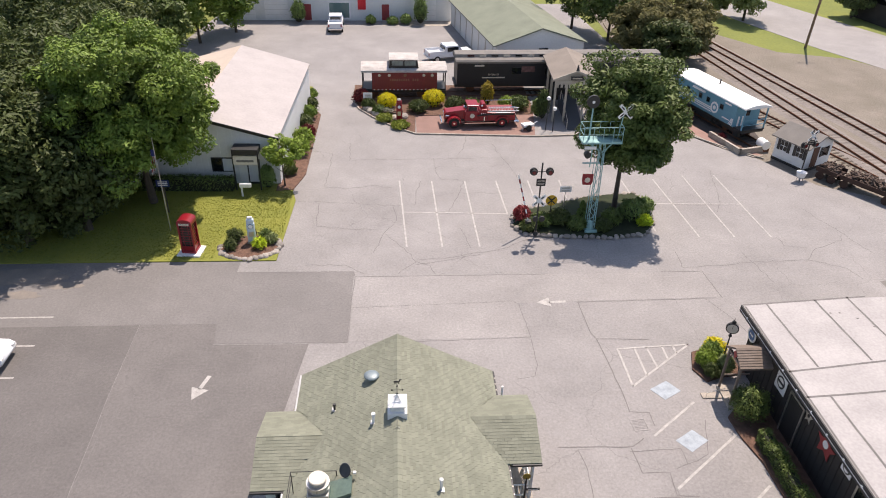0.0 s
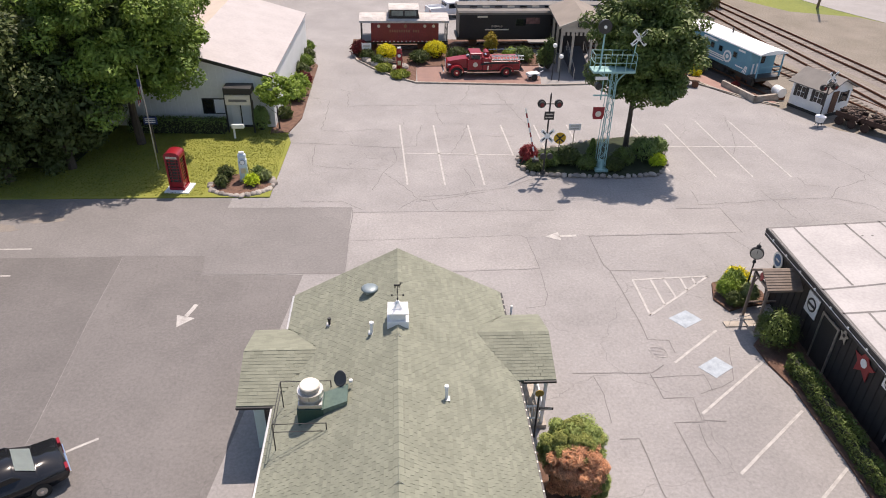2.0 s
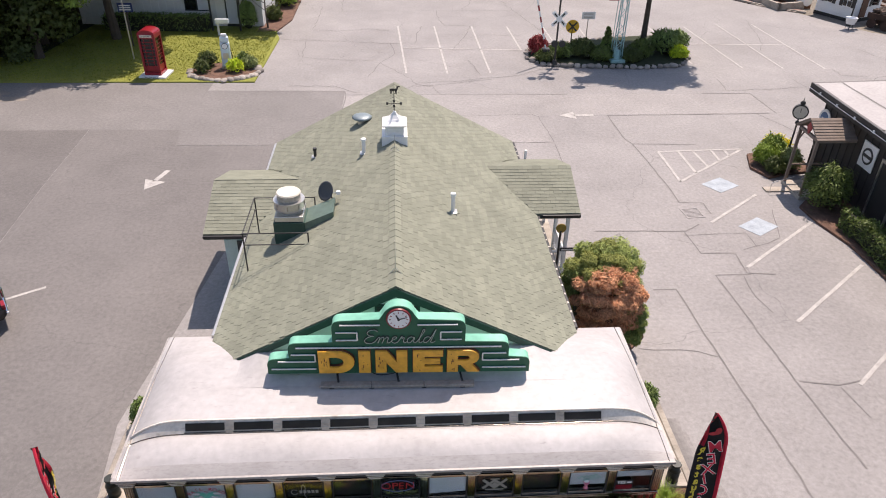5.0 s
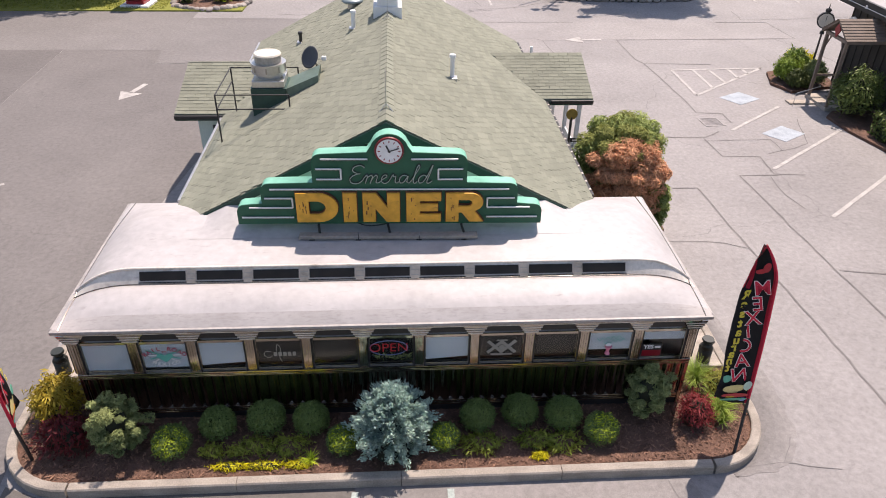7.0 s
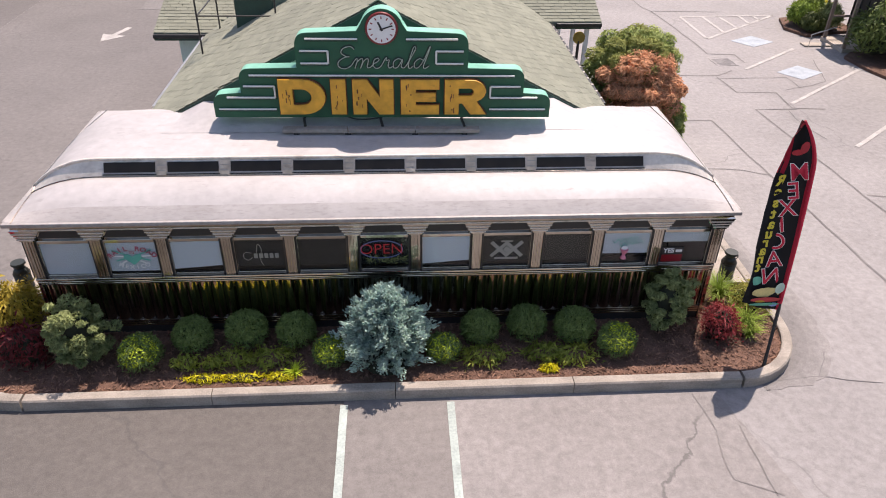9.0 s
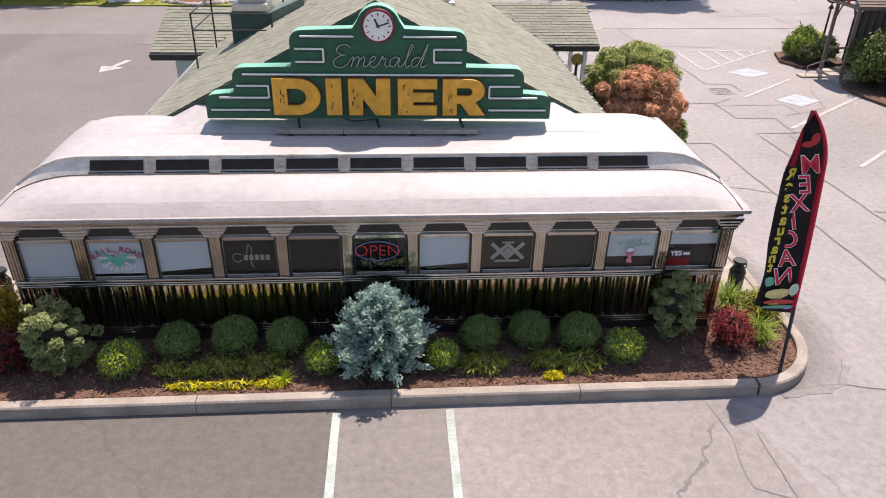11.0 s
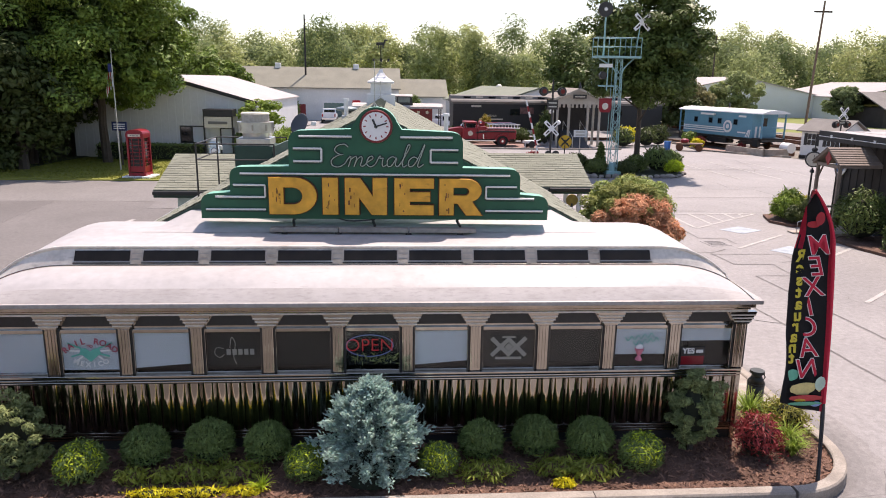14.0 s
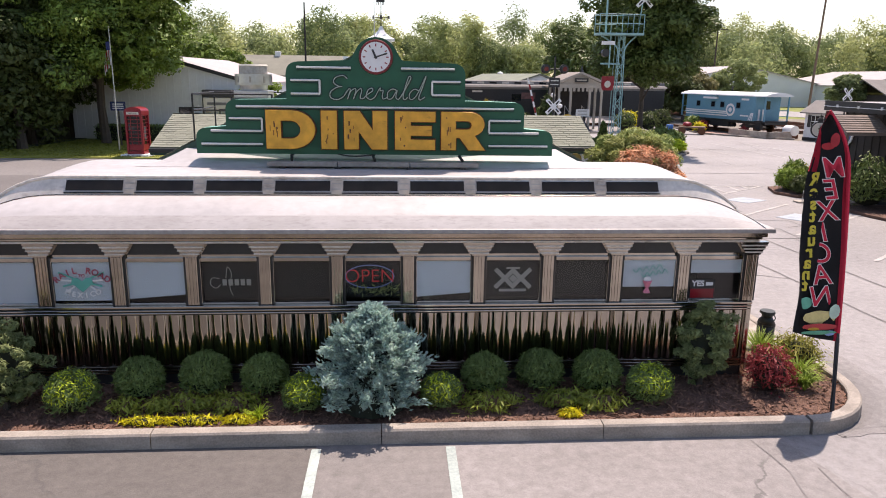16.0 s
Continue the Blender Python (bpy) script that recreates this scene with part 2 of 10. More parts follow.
MINT = material("pale_mint_siding", (0.58, 0.68, 0.63), 0.65, 0, 0.1, 10, 1, 0.06)
RUSTYELLOW = material("worn_yellow_enamel", (0.76, 0.375, 0.04), 0.5, 0, 0.3, 7, 3, 0.1)
stained(RUSTYELLOW, (0.13, 0.055, 0.022), 4.0, 0.60, 0.74, 0.7)
TUBE = material("unlit_neon_tube", (0.72, 0.72, 0.68), 0.3, 0, 0.05, 10, 1, 0)
RUST = material("rust", (0.15, 0.062, 0.032), 0.9, 0, 0.4, 20, 2, 0.3)
RED = material("red_enamel", (0.26, 0.010, 0.019), 0.3, 0, 0.12, 10, 1, 0.03)
CABRED = material("caboose_red_paint", (0.24, 0.035, 0.035), 0.6, 0, 0.2, 6, 0.8, 0.05)
CABBLUE = material("caboose_blue_paint", (0.115, 0.30, 0.40), 0.5, 0, 0.12, 6, 0.7, 0.05)
COACH = material("coach_black_paint", (0.022, 0.022, 0.024), 0.5, 0, 0.3, 5, 0.6, 0.05)
GREYROOF = material("grey_roof", (0.20, 0.185, 0.17), 0.9, 0, 0.25, 14, 0.7, 0.2)
TAN = material("tan_roof", (0.24, 0.205, 0.175), 0.9, 0, 0.2, 14, 0.6, 0.2)
PALEROOF = material("pale_flat_roof", (0.39, 0.368, 0.36), 0.85, 0, 0.2, 8, 0.5, 0.15)
DARKWOOD = material("dark_stained_boards", (0.035, 0.030, 0.028), 0.75, 0, 0.35, 25, 1.5, 0.2)
WOOD = material("weathered_cedar", (0.22, 0.145, 0.10), 0.85, 0, 0.3, 30, 2, 0.25, 0.2)
BARK = material("bark", (0.085, 0.066, 0.052), 0.95, 0, 0.35, 14, 2, 0.8, depth=0.03)
VERDIGRIS = material("pale_teal_paint", (0.27, 0.46, 0.45), 0.6, 0, 0.18, 12, 1.2, 0.08)
STONE = material("field_stone", (0.31, 0.275, 0.245), 0.9, 0, 0.3, 14, 2, 0.5, 0, 0.3)
BRICK = material("red_brick_paving", (0.27, 0.165, 0.138), 0.9, 0, 0.2, 20, 1, 0.3, 0.2)
RUBBER = material("rubber", (0.02, 0.02, 0.02), 0.8, 0, 0.2, 20, 2, 0.1)
GLASS = glassy("window_glass")
DARKGLASS = material("dark_glass", (0.012, 0.014, 0.016), 0.05, 0, 0.1, 5, 1, 0)
GALV = material("galvanised_metal", (0.55, 0.54, 0.52), 0.38, 0.9, 0.15, 14, 2, 0.08)
CARBLACK = material("black_car_paint", (0.012, 0.013, 0.016), 0.12, 0, 0.1, 5, 1, 0)
CARWHITE = material("white_car_paint", (0.75, 0.76, 0.78), 0.2, 0, 0.05, 5, 1, 0)
CHROME = material("chrome", (0.8, 0.8, 0.8), 0.08, 1.0, 0.05, 10, 1, 0)
LEAF_MAPLE = leafy("maple_leaf", (0.22, 0.31, 0.05), (0.085, 0.14, 0.03), 0.55, 0.14)
LEAF_DARK = leafy("dark_leaf", (0.115, 0.145, 0.043), (0.05, 0.07, 0.024))
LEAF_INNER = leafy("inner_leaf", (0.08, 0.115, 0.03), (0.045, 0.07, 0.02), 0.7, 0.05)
LEAF_LINDEN = leafy("linden_leaf", (0.155, 0.205, 0.052), (0.062, 0.095, 0.028), 0.5, 0.12)
LEAF_LIGHT = leafy("light_leaf", (0.30, 0.40, 0.06), (0.15, 0.23, 0.04))
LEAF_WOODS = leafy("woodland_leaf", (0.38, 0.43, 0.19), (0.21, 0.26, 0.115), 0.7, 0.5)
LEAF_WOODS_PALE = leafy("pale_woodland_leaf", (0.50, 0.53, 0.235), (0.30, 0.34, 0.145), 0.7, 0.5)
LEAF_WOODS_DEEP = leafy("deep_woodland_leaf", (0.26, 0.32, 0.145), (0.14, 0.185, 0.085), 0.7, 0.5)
LEAF_BOX = leafy("boxwood_leaf", (0.20, 0.28, 0.08), (0.10, 0.15, 0.045), 0.6, 0.1)
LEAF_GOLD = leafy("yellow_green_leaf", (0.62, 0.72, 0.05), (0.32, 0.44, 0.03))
LEAF_YELLOW = leafy("golden_yellow_leaf", (0.80, 0.70, 0.03), (0.60, 0.54, 0.03))
LEAF_CRIMSON = leafy("crimson_leaf", (0.36, 0.06, 0.06), (0.16, 0.025, 0.03))
LEAF_OCHRE = leafy("ochre_needles", (0.50, 0.38, 0.05), (0.26, 0.20, 0.03))
LEAF_OCHREGREEN = leafy("ochre_green_needles", (0.34, 0.32, 0.06), (0.18, 0.18, 0.04))
LEAF_RED = leafy("burgundy_leaf", (0.21, 0.032, 0.034), (0.075, 0.014, 0.018))
LEAF_BROWN = leafy("withered_needles", (0.80, 0.45, 0.26), (0.50, 0.24, 0.13), 0.8, 0.3)
NEEDLE_BLUE = leafy("blue_spruce_needles", (0.78, 0.90, 0.76), (0.27, 0.42, 0.39), 0.7, 0.32)
NEEDLE_GREY = leafy("grey_green_needles", (0.31, 0.35, 0.14), (0.14, 0.18, 0.07), 0.7, 0.15)


# ---- building helpers ----
def thing(name, at=(0, 0, 0), turn=0.0, label="", category="", group="", kind=""):
    ob = new(name)
    ob.empty_display_size = 0.2
    ob.matrix_world = pose(*at, 0, 0, turn)
    return tagged(ob, label, category, group, kind)


def mesh_of(name, bm, mat, smooth=False):
    me = bpy.data.meshes.new(name)
    bm.to_mesh(me)
    bm.free()
    for m in mat if isinstance(mat, (list, tuple)) else (mat,):
        me.materials.append(m)
    if smooth:
        me.polygons.foreach_set("use_smooth", [True] * len(me.polygons))
    return me


def part(name, bm, mat, parent=None, label="", smooth=False, at=None):
    """One mesh object under a thing or a part; bm may be a bmesh or a finished mesh."""
    me = bm if isinstance(bm, bpy.types.Mesh) else mesh_of(name, bm, mat, smooth)
    ob = new(name, me)
    if parent:
        ob.parent = parent
    if at is not None:
        ob.matrix_basis = at if isinstance(at, Matrix) else Matrix.Translation(at)
    return tagged(ob, label)


def setting(name, bm, mat, label, category, smooth=False):
    return tagged(part(name, bm, mat, None, "", smooth), label, category, "", "structure")


def box(x0, x1, y0, y1, z0, z1, bm=None, bevel=0.0):
    bm = bm or bmesh.new()
    made = bmesh.ops.create_cube(bm, size=1)["verts"]
    for v in made:
        v.co = Vector(((x0 + x1) / 2 + v.co.x * (x1 - x0), (y0 + y1) / 2 + v.co.y * (y1 - y0), (z0 + z1) / 2 + v.co.z * (z1 - z0)))
    if bevel:
        edges = list({e for v in made for e in v.link_edges})
        bmesh.ops.bevel(bm, geom=edges, offset=bevel, segments=2, affect="EDGES", profile=0.5)
    return bm


def rod(p, q, r, r2=None, seg=10, bm=None, caps=True):
    bm = bm or bmesh.new()
    p, q = Vector(p), Vector(q)
    d = q - p
    m = Matrix.Translation((p + q) / 2) @ d.to_track_quat("Z", "Y").to_matrix().to_4x4()
    bmesh.ops.create_cone(bm, cap_ends=caps, segments=seg, radius1=r, radius2=r if r2 is None else r2, depth=d.length, matrix=m)
    return bm


def ball(c, r, bm=None, sub=2, squash=(1, 1, 1)):
    bm = bm or bmesh.new()
    bmesh.ops.create_icosphere(bm, subdivisions=sub, radius=1, matrix=Matrix.Translation(c) @ Matrix.Diagonal((r * squash[0], r * squash[1], r * squash[2], 1)))
    return bm


def slab(pts, z0, z1, bm=None):
    """An upright prism on a plan."""
    bm = bm or bmesh.new()
    lo, hi = [bm.verts.new((x, y, z0)) for x, y in pts], [bm.verts.new((x, y, z1)) for x, y in pts]
    n = len(pts)
    faces = [bm.faces.new(hi), bm.faces.new(lo[::-1])]
    faces += [bm.faces.new((lo[i], lo[(i + 1) % n], hi[(i + 1) % n], hi[i])) for i in range(n)]
    bmesh.ops.recalc_face_normals(bm, faces=faces)
    return bm


def prism(pts, axis, a, b, bm=None):
    """A prism whose outline lies in the plane across axis: (y, z) along x, or (x, z) along y."""
    bm = bm or bmesh.new()
    put = (lambda u, v, w: (w, u, v)) if axis == "x" else (lambda u, v, w: (u, w, v))
    lo, hi = [bm.verts.new(put(u, v, a)) for u, v in pts], [bm.verts.new(put(u, v, b)) for u, v in pts]
    n = len(pts)
    faces = [bm.faces.new(hi), bm.faces.new(lo)]
    faces += [bm.faces.new((lo[i], lo[(i + 1) % n], hi[(i + 1) % n], hi[i])) for i in range(n)]
    bmesh.ops.recalc_face_normals(bm, faces=faces)
    return bm


def ribbon(pts, width, z, bm=None):
    """A flat strip along a line on the ground."""
    bm = bm or bmesh.new()
    pts = [Vector(p) for p in pts]
    side = []
    for i, p in enumerate(pts):
        d = (pts[min(i + 1, len(pts) - 1)] - pts[max(i - 1, 0)]).normalized()
        nrm = Vector((-d.y, d.x)) * width / 2
        side.append((bm.verts.new((p.x + nrm.x, p.y + nrm.y, z)), bm.verts.new((p.x - nrm.x, p.y - nrm.y, z))))
    for a, b in zip(side, side[1:]):
        f = bm.faces.new((a[0], b[0], b[1], a[1]))
        f.normal_update()
        if f.normal.z < 0:
            f.normal_flip()
    return bm


def tube(pts, r, bm=None, seg=6):
    """A round bar along a bent line."""
    bm = bm or bmesh.new()
    pts = [Vector(p) for p in pts]
    rings = []
    for i, p in enumerate(pts):
        d = (pts[min(i + 1, len(pts) - 1)] - pts[max(i - 1, 0)]).normalized()
        q = d.to_track_quat("Z", "Y")
        rr = r[i] if isinstance(r, (list, tuple)) else r
        rings.append([bm.verts.new(p + q @ Vector((rr * math.cos(a), rr * math.sin(a), 0))) for a in (2 * math.pi * k / seg for k in range(seg))])
    for a, b in zip(rings, rings[1:]):
        # rings may turn against each other: join each corner with the nearest one
        k0 = min(range(seg), key=lambda k: (b[k].co - a[0].co).length)
        for k in range(seg):
            bm.faces.new((a[k], a[(k + 1) % seg], b[(k + 1 + k0) % seg], b[(k + k0) % seg]))
    bm.faces.new(rings[0][::-1])
    bm.faces.new(rings[-1])
    bmesh.ops.recalc_face_normals(bm, faces=bm.faces)
    return bm


def smooth_line(pts, n=8):
    """A flowing line through the points."""
    pts = [Vector(p) for p in pts]
    out = []
    for i in range(len(pts) - 1):
        a, b, c, d = pts[max(i - 1, 0)], pts[i], pts[i + 1], pts[min(i + 2, len(pts) - 1)]
        for k in range(n):
            t = k / n
            out.append(0.5 * (2 * b + (c - a) * t + (2 * a - 5 * b + 4 * c - d) * t * t + (3 * b - a - 3 * c + d) * t * t * t))
    return out + [pts[-1]]


def outline_mesh(name, loops, depth, mat, bevel=0.0, grow=0.0):
    """Flat shapes with holes, thickened; drawn in x and z, front towards -y."""
    cu = bpy.data.curves.new(name, "CURVE")
    cu.dimensions, cu.fill_mode = "2D", "BOTH"
    cu.extrude, cu.bevel_depth, cu.bevel_resolution, cu.offset = depth / 2, bevel, 1, grow
    for loop in loops:
        sp = cu.splines.new("POLY")
        sp.points.add(len(loop) - 1)
        for p, (x, z) in zip(sp.points, loop):
            p.co = (x, z, 0, 1)
        sp.use_cyclic_u = True
    return curve_to_mesh(name, cu, mat)


def curve_to_mesh(name, cu, mat):
    ob = bpy.data.objects.new(name, cu)
    scene.collection.objects.link(ob)
    bpy.context.view_layer.update()
    me = bpy.data.meshes.new_from_object(ob.evaluated_get(bpy.context.evaluated_depsgraph_get()))
    me.transform(pose(0, 0, 0, 90))
    bpy.data.objects.remove(ob)
    me.materials.clear()
    me.materials.append(mat)
    return me


def words(name, text, size, mat, depth=0.004, bold=0.0, shear=0.0, align="CENTER"):
    """Lettering in the built-in font, facing -y, centred on its middle."""
    cu = bpy.data.curves.new(name, "FONT")
    cu.body, cu.size, cu.extrude, cu.offset, cu.shear = text, size, depth / 2, bold, shear
    cu.align_x, cu.align_y = align, "CENTER"
    return curve_to_mesh(name, cu, mat)


def cards(name, centres, normals, sizes, mat, parent=None, label="", aspect=1.0, seed=0, at=None):
    """Many small leaves, each a bent pair of triangles."""
    rng = np.random.default_rng(seed)
    n = len(centres)
    up = rng.normal(size=(n, 3))
    u = np.cross(normals, up)
    u /= np.linalg.norm(u, axis=1, keepdims=True) + 1e-9
    v = np.cross(normals, u)
    s = np.asarray(sizes).reshape(-1, 1) * np.ones((n, 1))
    nn = normals / (np.linalg.norm(normals, axis=1, keepdims=True) + 1e-9)
    a, b = centres - v * s * aspect, centres + v * s * aspect
    c, d = centres + u * s * 0.5 + nn * s * 0.18, centres - u * s * 0.5 + nn * s * 0.18
    co = np.stack((a, c, b, d), 1).reshape(-1, 3)
    me = bpy.data.meshes.new(name)
    me.vertices.add(4 * n)
    me.vertices.foreach_set("co", co.ravel())
    me.loops.add(6 * n)
    k = np.arange(n)[:, None] * 4
    me.loops.foreach_set("vertex_index", (k + np.array([0, 1, 2, 0, 2, 3])).ravel().astype(np.int32))
    me.polygons.add(2 * n)
    me.polygons.foreach_set("loop_start", np.arange(0, 6 * n, 3, dtype=np.int32))
    me.update(calc_edges=True)
    me.validate()
    me.materials.append(mat)
    return part(name, me, mat, parent, label, at=at)


def lumps(count, radii, seed, lump=0.38, flat=0.0, cut=-1.0):
    """Places of clumps over and inside a rounded crown."""
    rng = np.random.default_rng(seed)
    p = rng.normal(size=(count, 3))
    p /= np.linalg.norm(p, axis=1, keepdims=True)
    p[:, 2] = np.maximum(p[:, 2], cut)
    p *= rng.uniform(0.45, 1.0, (count, 1)) ** 0.6
    p *= 1 + lump * 0.45 * rng.normal(size=(count, 1)).clip(-1.2, 1.2)
    return p * np.array(radii), rng


def crown(name, centre, radii, clumps, leaves, size, mat, parent, seed, lump=0.38, spread=0.30, label="", aspect=0.8, cut=-1.0):
    """A leafy crown: clumps of leaves with gaps between them and an uneven outline."""
    c, rng = lumps(clumps, radii, seed, lump, cut=cut)
    r = spread * float(np.mean(radii)) * rng.uniform(0.6, 1.25, (clumps, 1, 1))
    off = rng.normal(size=(clumps, leaves, 3))
    off /= np.linalg.norm(off, axis=2, keepdims=True)
    off *= rng.uniform(0.35, 1.0, (clumps, leaves, 1)) ** 0.5
    pts = (c[:, None, :] + off * r * np.array([1.1, 1.1, 0.75])).reshape(-1, 3)
    nrm = off.reshape(-1, 3) * 0.8 + np.array([0, 0, 0.55]) + rng.normal(size=(clumps * leaves, 3)) * 0.45
    s = size * rng.uniform(0.6, 1.3, clumps * leaves)
    return cards(name, pts + np.array(centre), nrm, s, mat, parent, label, aspect, seed + 1)


def trunk(height, r, seed, limbs=6, spread=2.0, start=0.45, lean=0.0):
    rng = random.Random(seed)
    bm = bmesh.new()
    line = [(lean * k / 5 + rng.uniform(-0.05, 0.05), rng.uniform(-0.05, 0.05), height * k / 5) for k in range(6)]
    tube(line, [r * 1.25, r, r * 0.85, r * 0.65, r * 0.45, r * 0.2], bm, 8)
    for k in range(limbs):
        z = height * (start + (0.95 - start) * k / limbs)
        a = rng.uniform(0, 6.28)
        s = spread * rng.uniform(0.6, 1.0) * (1 - 0.4 * k / limbs)
        x0 = lean * z / height
        tube([(x0, 0, z), (x0 + s * 0.5 * math.cos(a), s * 0.5 * math.sin(a), z + s * 0.35), (x0 + s * math.cos(a), s * math.sin(a), z + s * 0.8)],
             [r * 0.45, r * 0.28, r * 0.08], bm, 6)
    return bm


# ---- ground ----
setting("ground", slab([(-1500, -900), (1500, -900), (1500, 2500), (-1500, 2500)], -0.6, -0.03), MEADOW, "rough green ground reaching the horizon", "ground")
setting("pavement", slab([(-62, -40), (64, -40), (46, 40), (40.5, 47.0), (34.5, 50.5), (31.8, 55.5), (30.2, 57.6), (27.0, 61.2), (29, 72), (26, 112), (-24, 112), (-28, 80), (-62, 60)], -0.3, 0.0), ASPHALT,
        "sun-bleached cracked grey asphalt of a car park", "car park")
setting("pavement_drive", slab([(-15.0, -30), (-6.9, -30), (-6.9, 8), (-7.6, 14), (-6.2, 24), (-5.2, 31.45), (-10.52, 31.55), (-10.72, 33.4), (-15.1, 33.45), (-14.95, 27.7), (-14.6, 21.0)], 0.0, 0.004),
        asphalt("worn_drive_asphalt", (0.160, 0.148, 0.142), 0.3), "worn brown-grey asphalt driveway beside the diner", "driveway")
setting("pavement_drive_west", slab([(-60, -30), (-15.02, -30), (-14.62, 21.0), (-14.97, 27.7), (-15.12, 33.45), (-60, 33.5)], 0.0, 0.0044), ASPHALT_DARK, "darker brown-grey asphalt beside the parking bays", "driveway")
setting("pavement_strip", slab([(-60, 33.53), (-10.74, 33.43), (-10.54, 31.6), (-3.05, 31.5), (-2.98, 38.68), (-10.55, 38.8), (-10.5, 40.1), (-60, 40.2)], 0.0, 0.0038), asphalt("brown_grey_asphalt", (0.186, 0.174, 0.168), 0.3),
        "grey asphalt strip at the drive's edge", "driveway")
setting("pavement_patch", slab([(-2.93, 31.6), (7.45, 31.72), (7.3, 34.95), (11.0, 35.08), (20.22, 35.3), (20.1, 38.15), (-2.9, 38.05)], 0.0, 0.004), ASPHALT_PALE,
        "paler patch of newer asphalt across the lot", "asphalt patch")
SANDY = material("sandy_soil", (0.27, 0.235, 0.20), 0.95, 0, 0.4, 14, 0.9, 0.5, second=(0.165, 0.15, 0.14), depth=0.02)
rng = random.Random(9)
for cx, cy, rx, ry in ((-24.2, 38.6, 3.6, 1.1), (-21.0, 37.6, 1.6, 0.45), (-23.2, 36.6, 1.4, 0.5)):
    setting("bare_soil", slab([(cx + rx * math.cos(a) * rng.uniform(0.7, 1.1), cy + ry * math.sin(a) * rng.uniform(0.7, 1.1)) for a in (math.radians(d) for d in range(0, 360, 15))], 0.0, 0.0085), SANDY,
            "washed-out sandy soil over the asphalt's edge", "soil")
setting("pavement_front", slab([(-6.9, -20), (-0.82, -20), (-0.82, 8.62), (-6.2, 8.62), (-6.9, 8.9)], 0.0, 0.0045), ASPHALT_BAY, "dark brown-grey asphalt of a parking bay", "driveway")
setting("pavement_front", slab([(-0.82, -20), (0.86, -20), (0.86, 8.62), (-0.82, 8.62)], 0.0, 0.0042), asphalt("half_stained_bay", (0.185, 0.170, 0.160), 0.6, 0.14), "greyish asphalt of a parking bay", "driveway")
setting("pavement_front", slab([(0.86, -20), (8.5, -20), (6.2, 4.0), (5.2, 8.62), (0.86, 8.62)], 0.0, 0.004), ASPHALT_MID, "darker asphalt of the front parking bays", "driveway")


def wavy(a, b, seed, amp=0.12, n=10):
    rng = random.Random(seed)
    a, b = Vector(a), Vector(b)
    d = b - a
    nrm = Vector((-d.y, d.x)).normalized()
    return [a + d * k / n + nrm * (rng.uniform(-amp, amp) if 0 < k < n else 0) for k in range(n + 1)]

rng = random.Random(21)
damp = [(6.1, 8.5), (6.9, 8.62), (7.35, 8.95), (7.65, 9.5), (7.8, 10.2), (7.78, 11.0), (7.66, 11.8), (7.5, 12.8), (7.4, 13.6), (7.0, 13.6), (7.0, 10.2), (6.6, 9.2), (6.0, 8.7)]
edge = [Vector(p) for p in damp[9:]]
for k, (inward, tone) in enumerate(((0.0, 0.235), (0.22, 0.212), (0.42, 0.19), (0.60, 0.172))):
    ring = [Vector(p).lerp(min(edge, key=lambda e: (e - Vector(p)).length + 0.3 * abs(e.y - p[1])), inward) for p in damp[:9]] + edge
    ring = [a.lerp(b, q / 4) + Vector((rng.uniform(-0.05, 0.05), rng.uniform(-0.05, 0.05))) for a, b in zip(ring, ring[1:] + ring[:1]) for q in range(4)]
    setting("damp_stain", slab(ring, 0.0, 0.0062 + 0.0006 * k), asphalt("damp_asphalt", (tone, tone * 0.935, tone * 0.90), 0.2), "darker stained asphalt round the kerb's end", "asphalt stain")


def jagged(pts, seed, amp):
    """A line through the points with a small unsteady swing."""
    line = []
    for k, (a, b) in enumerate(zip(pts, pts[1:])):
        line += wavy(a, b, seed + k, amp, max(2, int(math.dist(a, b) / 0.45)))[:-1]
    return line + [Vector(pts[-1])]


def tar_seam(*pts, width=0.05):
    setting("tar_seam", ribbon(jagged(pts, len(pts), 0.025), width, 0.0095), TAR, "dark tar-filled seam in the asphalt", "tar seam")


def crack(*pts, width=0.034, amp=0.10):
    setting("pavement_crack", ribbon(jagged(pts, int(abs(pts[0][0]) * 10), amp), width, 0.0075), HAIRLINE, "thin jagged crack in old asphalt", "crack")


tar_seam((-10.6, 37.7), (-10.6, 38.8), (-3, 38.7), (-2.9, 38.1), (9.5, 38.1))
tar_seam((17.3, 38.2), (20.1, 38.2), (20.3, 35.2))
tar_seam((-2.9, 38.1), (-3, 35.1), (-3, 31.5), (-10.5, 31.6), (-10.7, 33.4), (-15.9, 33.5))
tar_seam((-15, 33.3), (-14.9, 27.7), (-14.5, 24.3), (-14.6, 21.3))
tar_seam((11, 35), (15.6, 35.1), (19.9, 35.2))
tar_seam((11, 35), (11.1, 31.9), (11.3, 31.4), (14.4, 31.3))
tar_seam((11.3, 31.4), (11.6, 27.2), (11.6, 25.6), (12.6, 25.5), (12.6, 24.6))
tar_seam((7.5, 23.4), (11.1, 23.3), (11.8, 23.8))
tar_seam((11, 23.2), (11.1, 21.7), (12.4, 21.7), (12.3, 20.4), (13.3, 20.3))
tar_seam((12.4, 20.3), (11.1, 20.3), (11.4, 14.9), (11.7, 11.7))
tar_seam((11.5, 14.9), (12.6, 14.7), (13.5, 14.9))
tar_seam((8.6, 19.5), (9.4, 19.5), (9.6, 15.6), (9.8, 12.5), (9.9, 10.1))
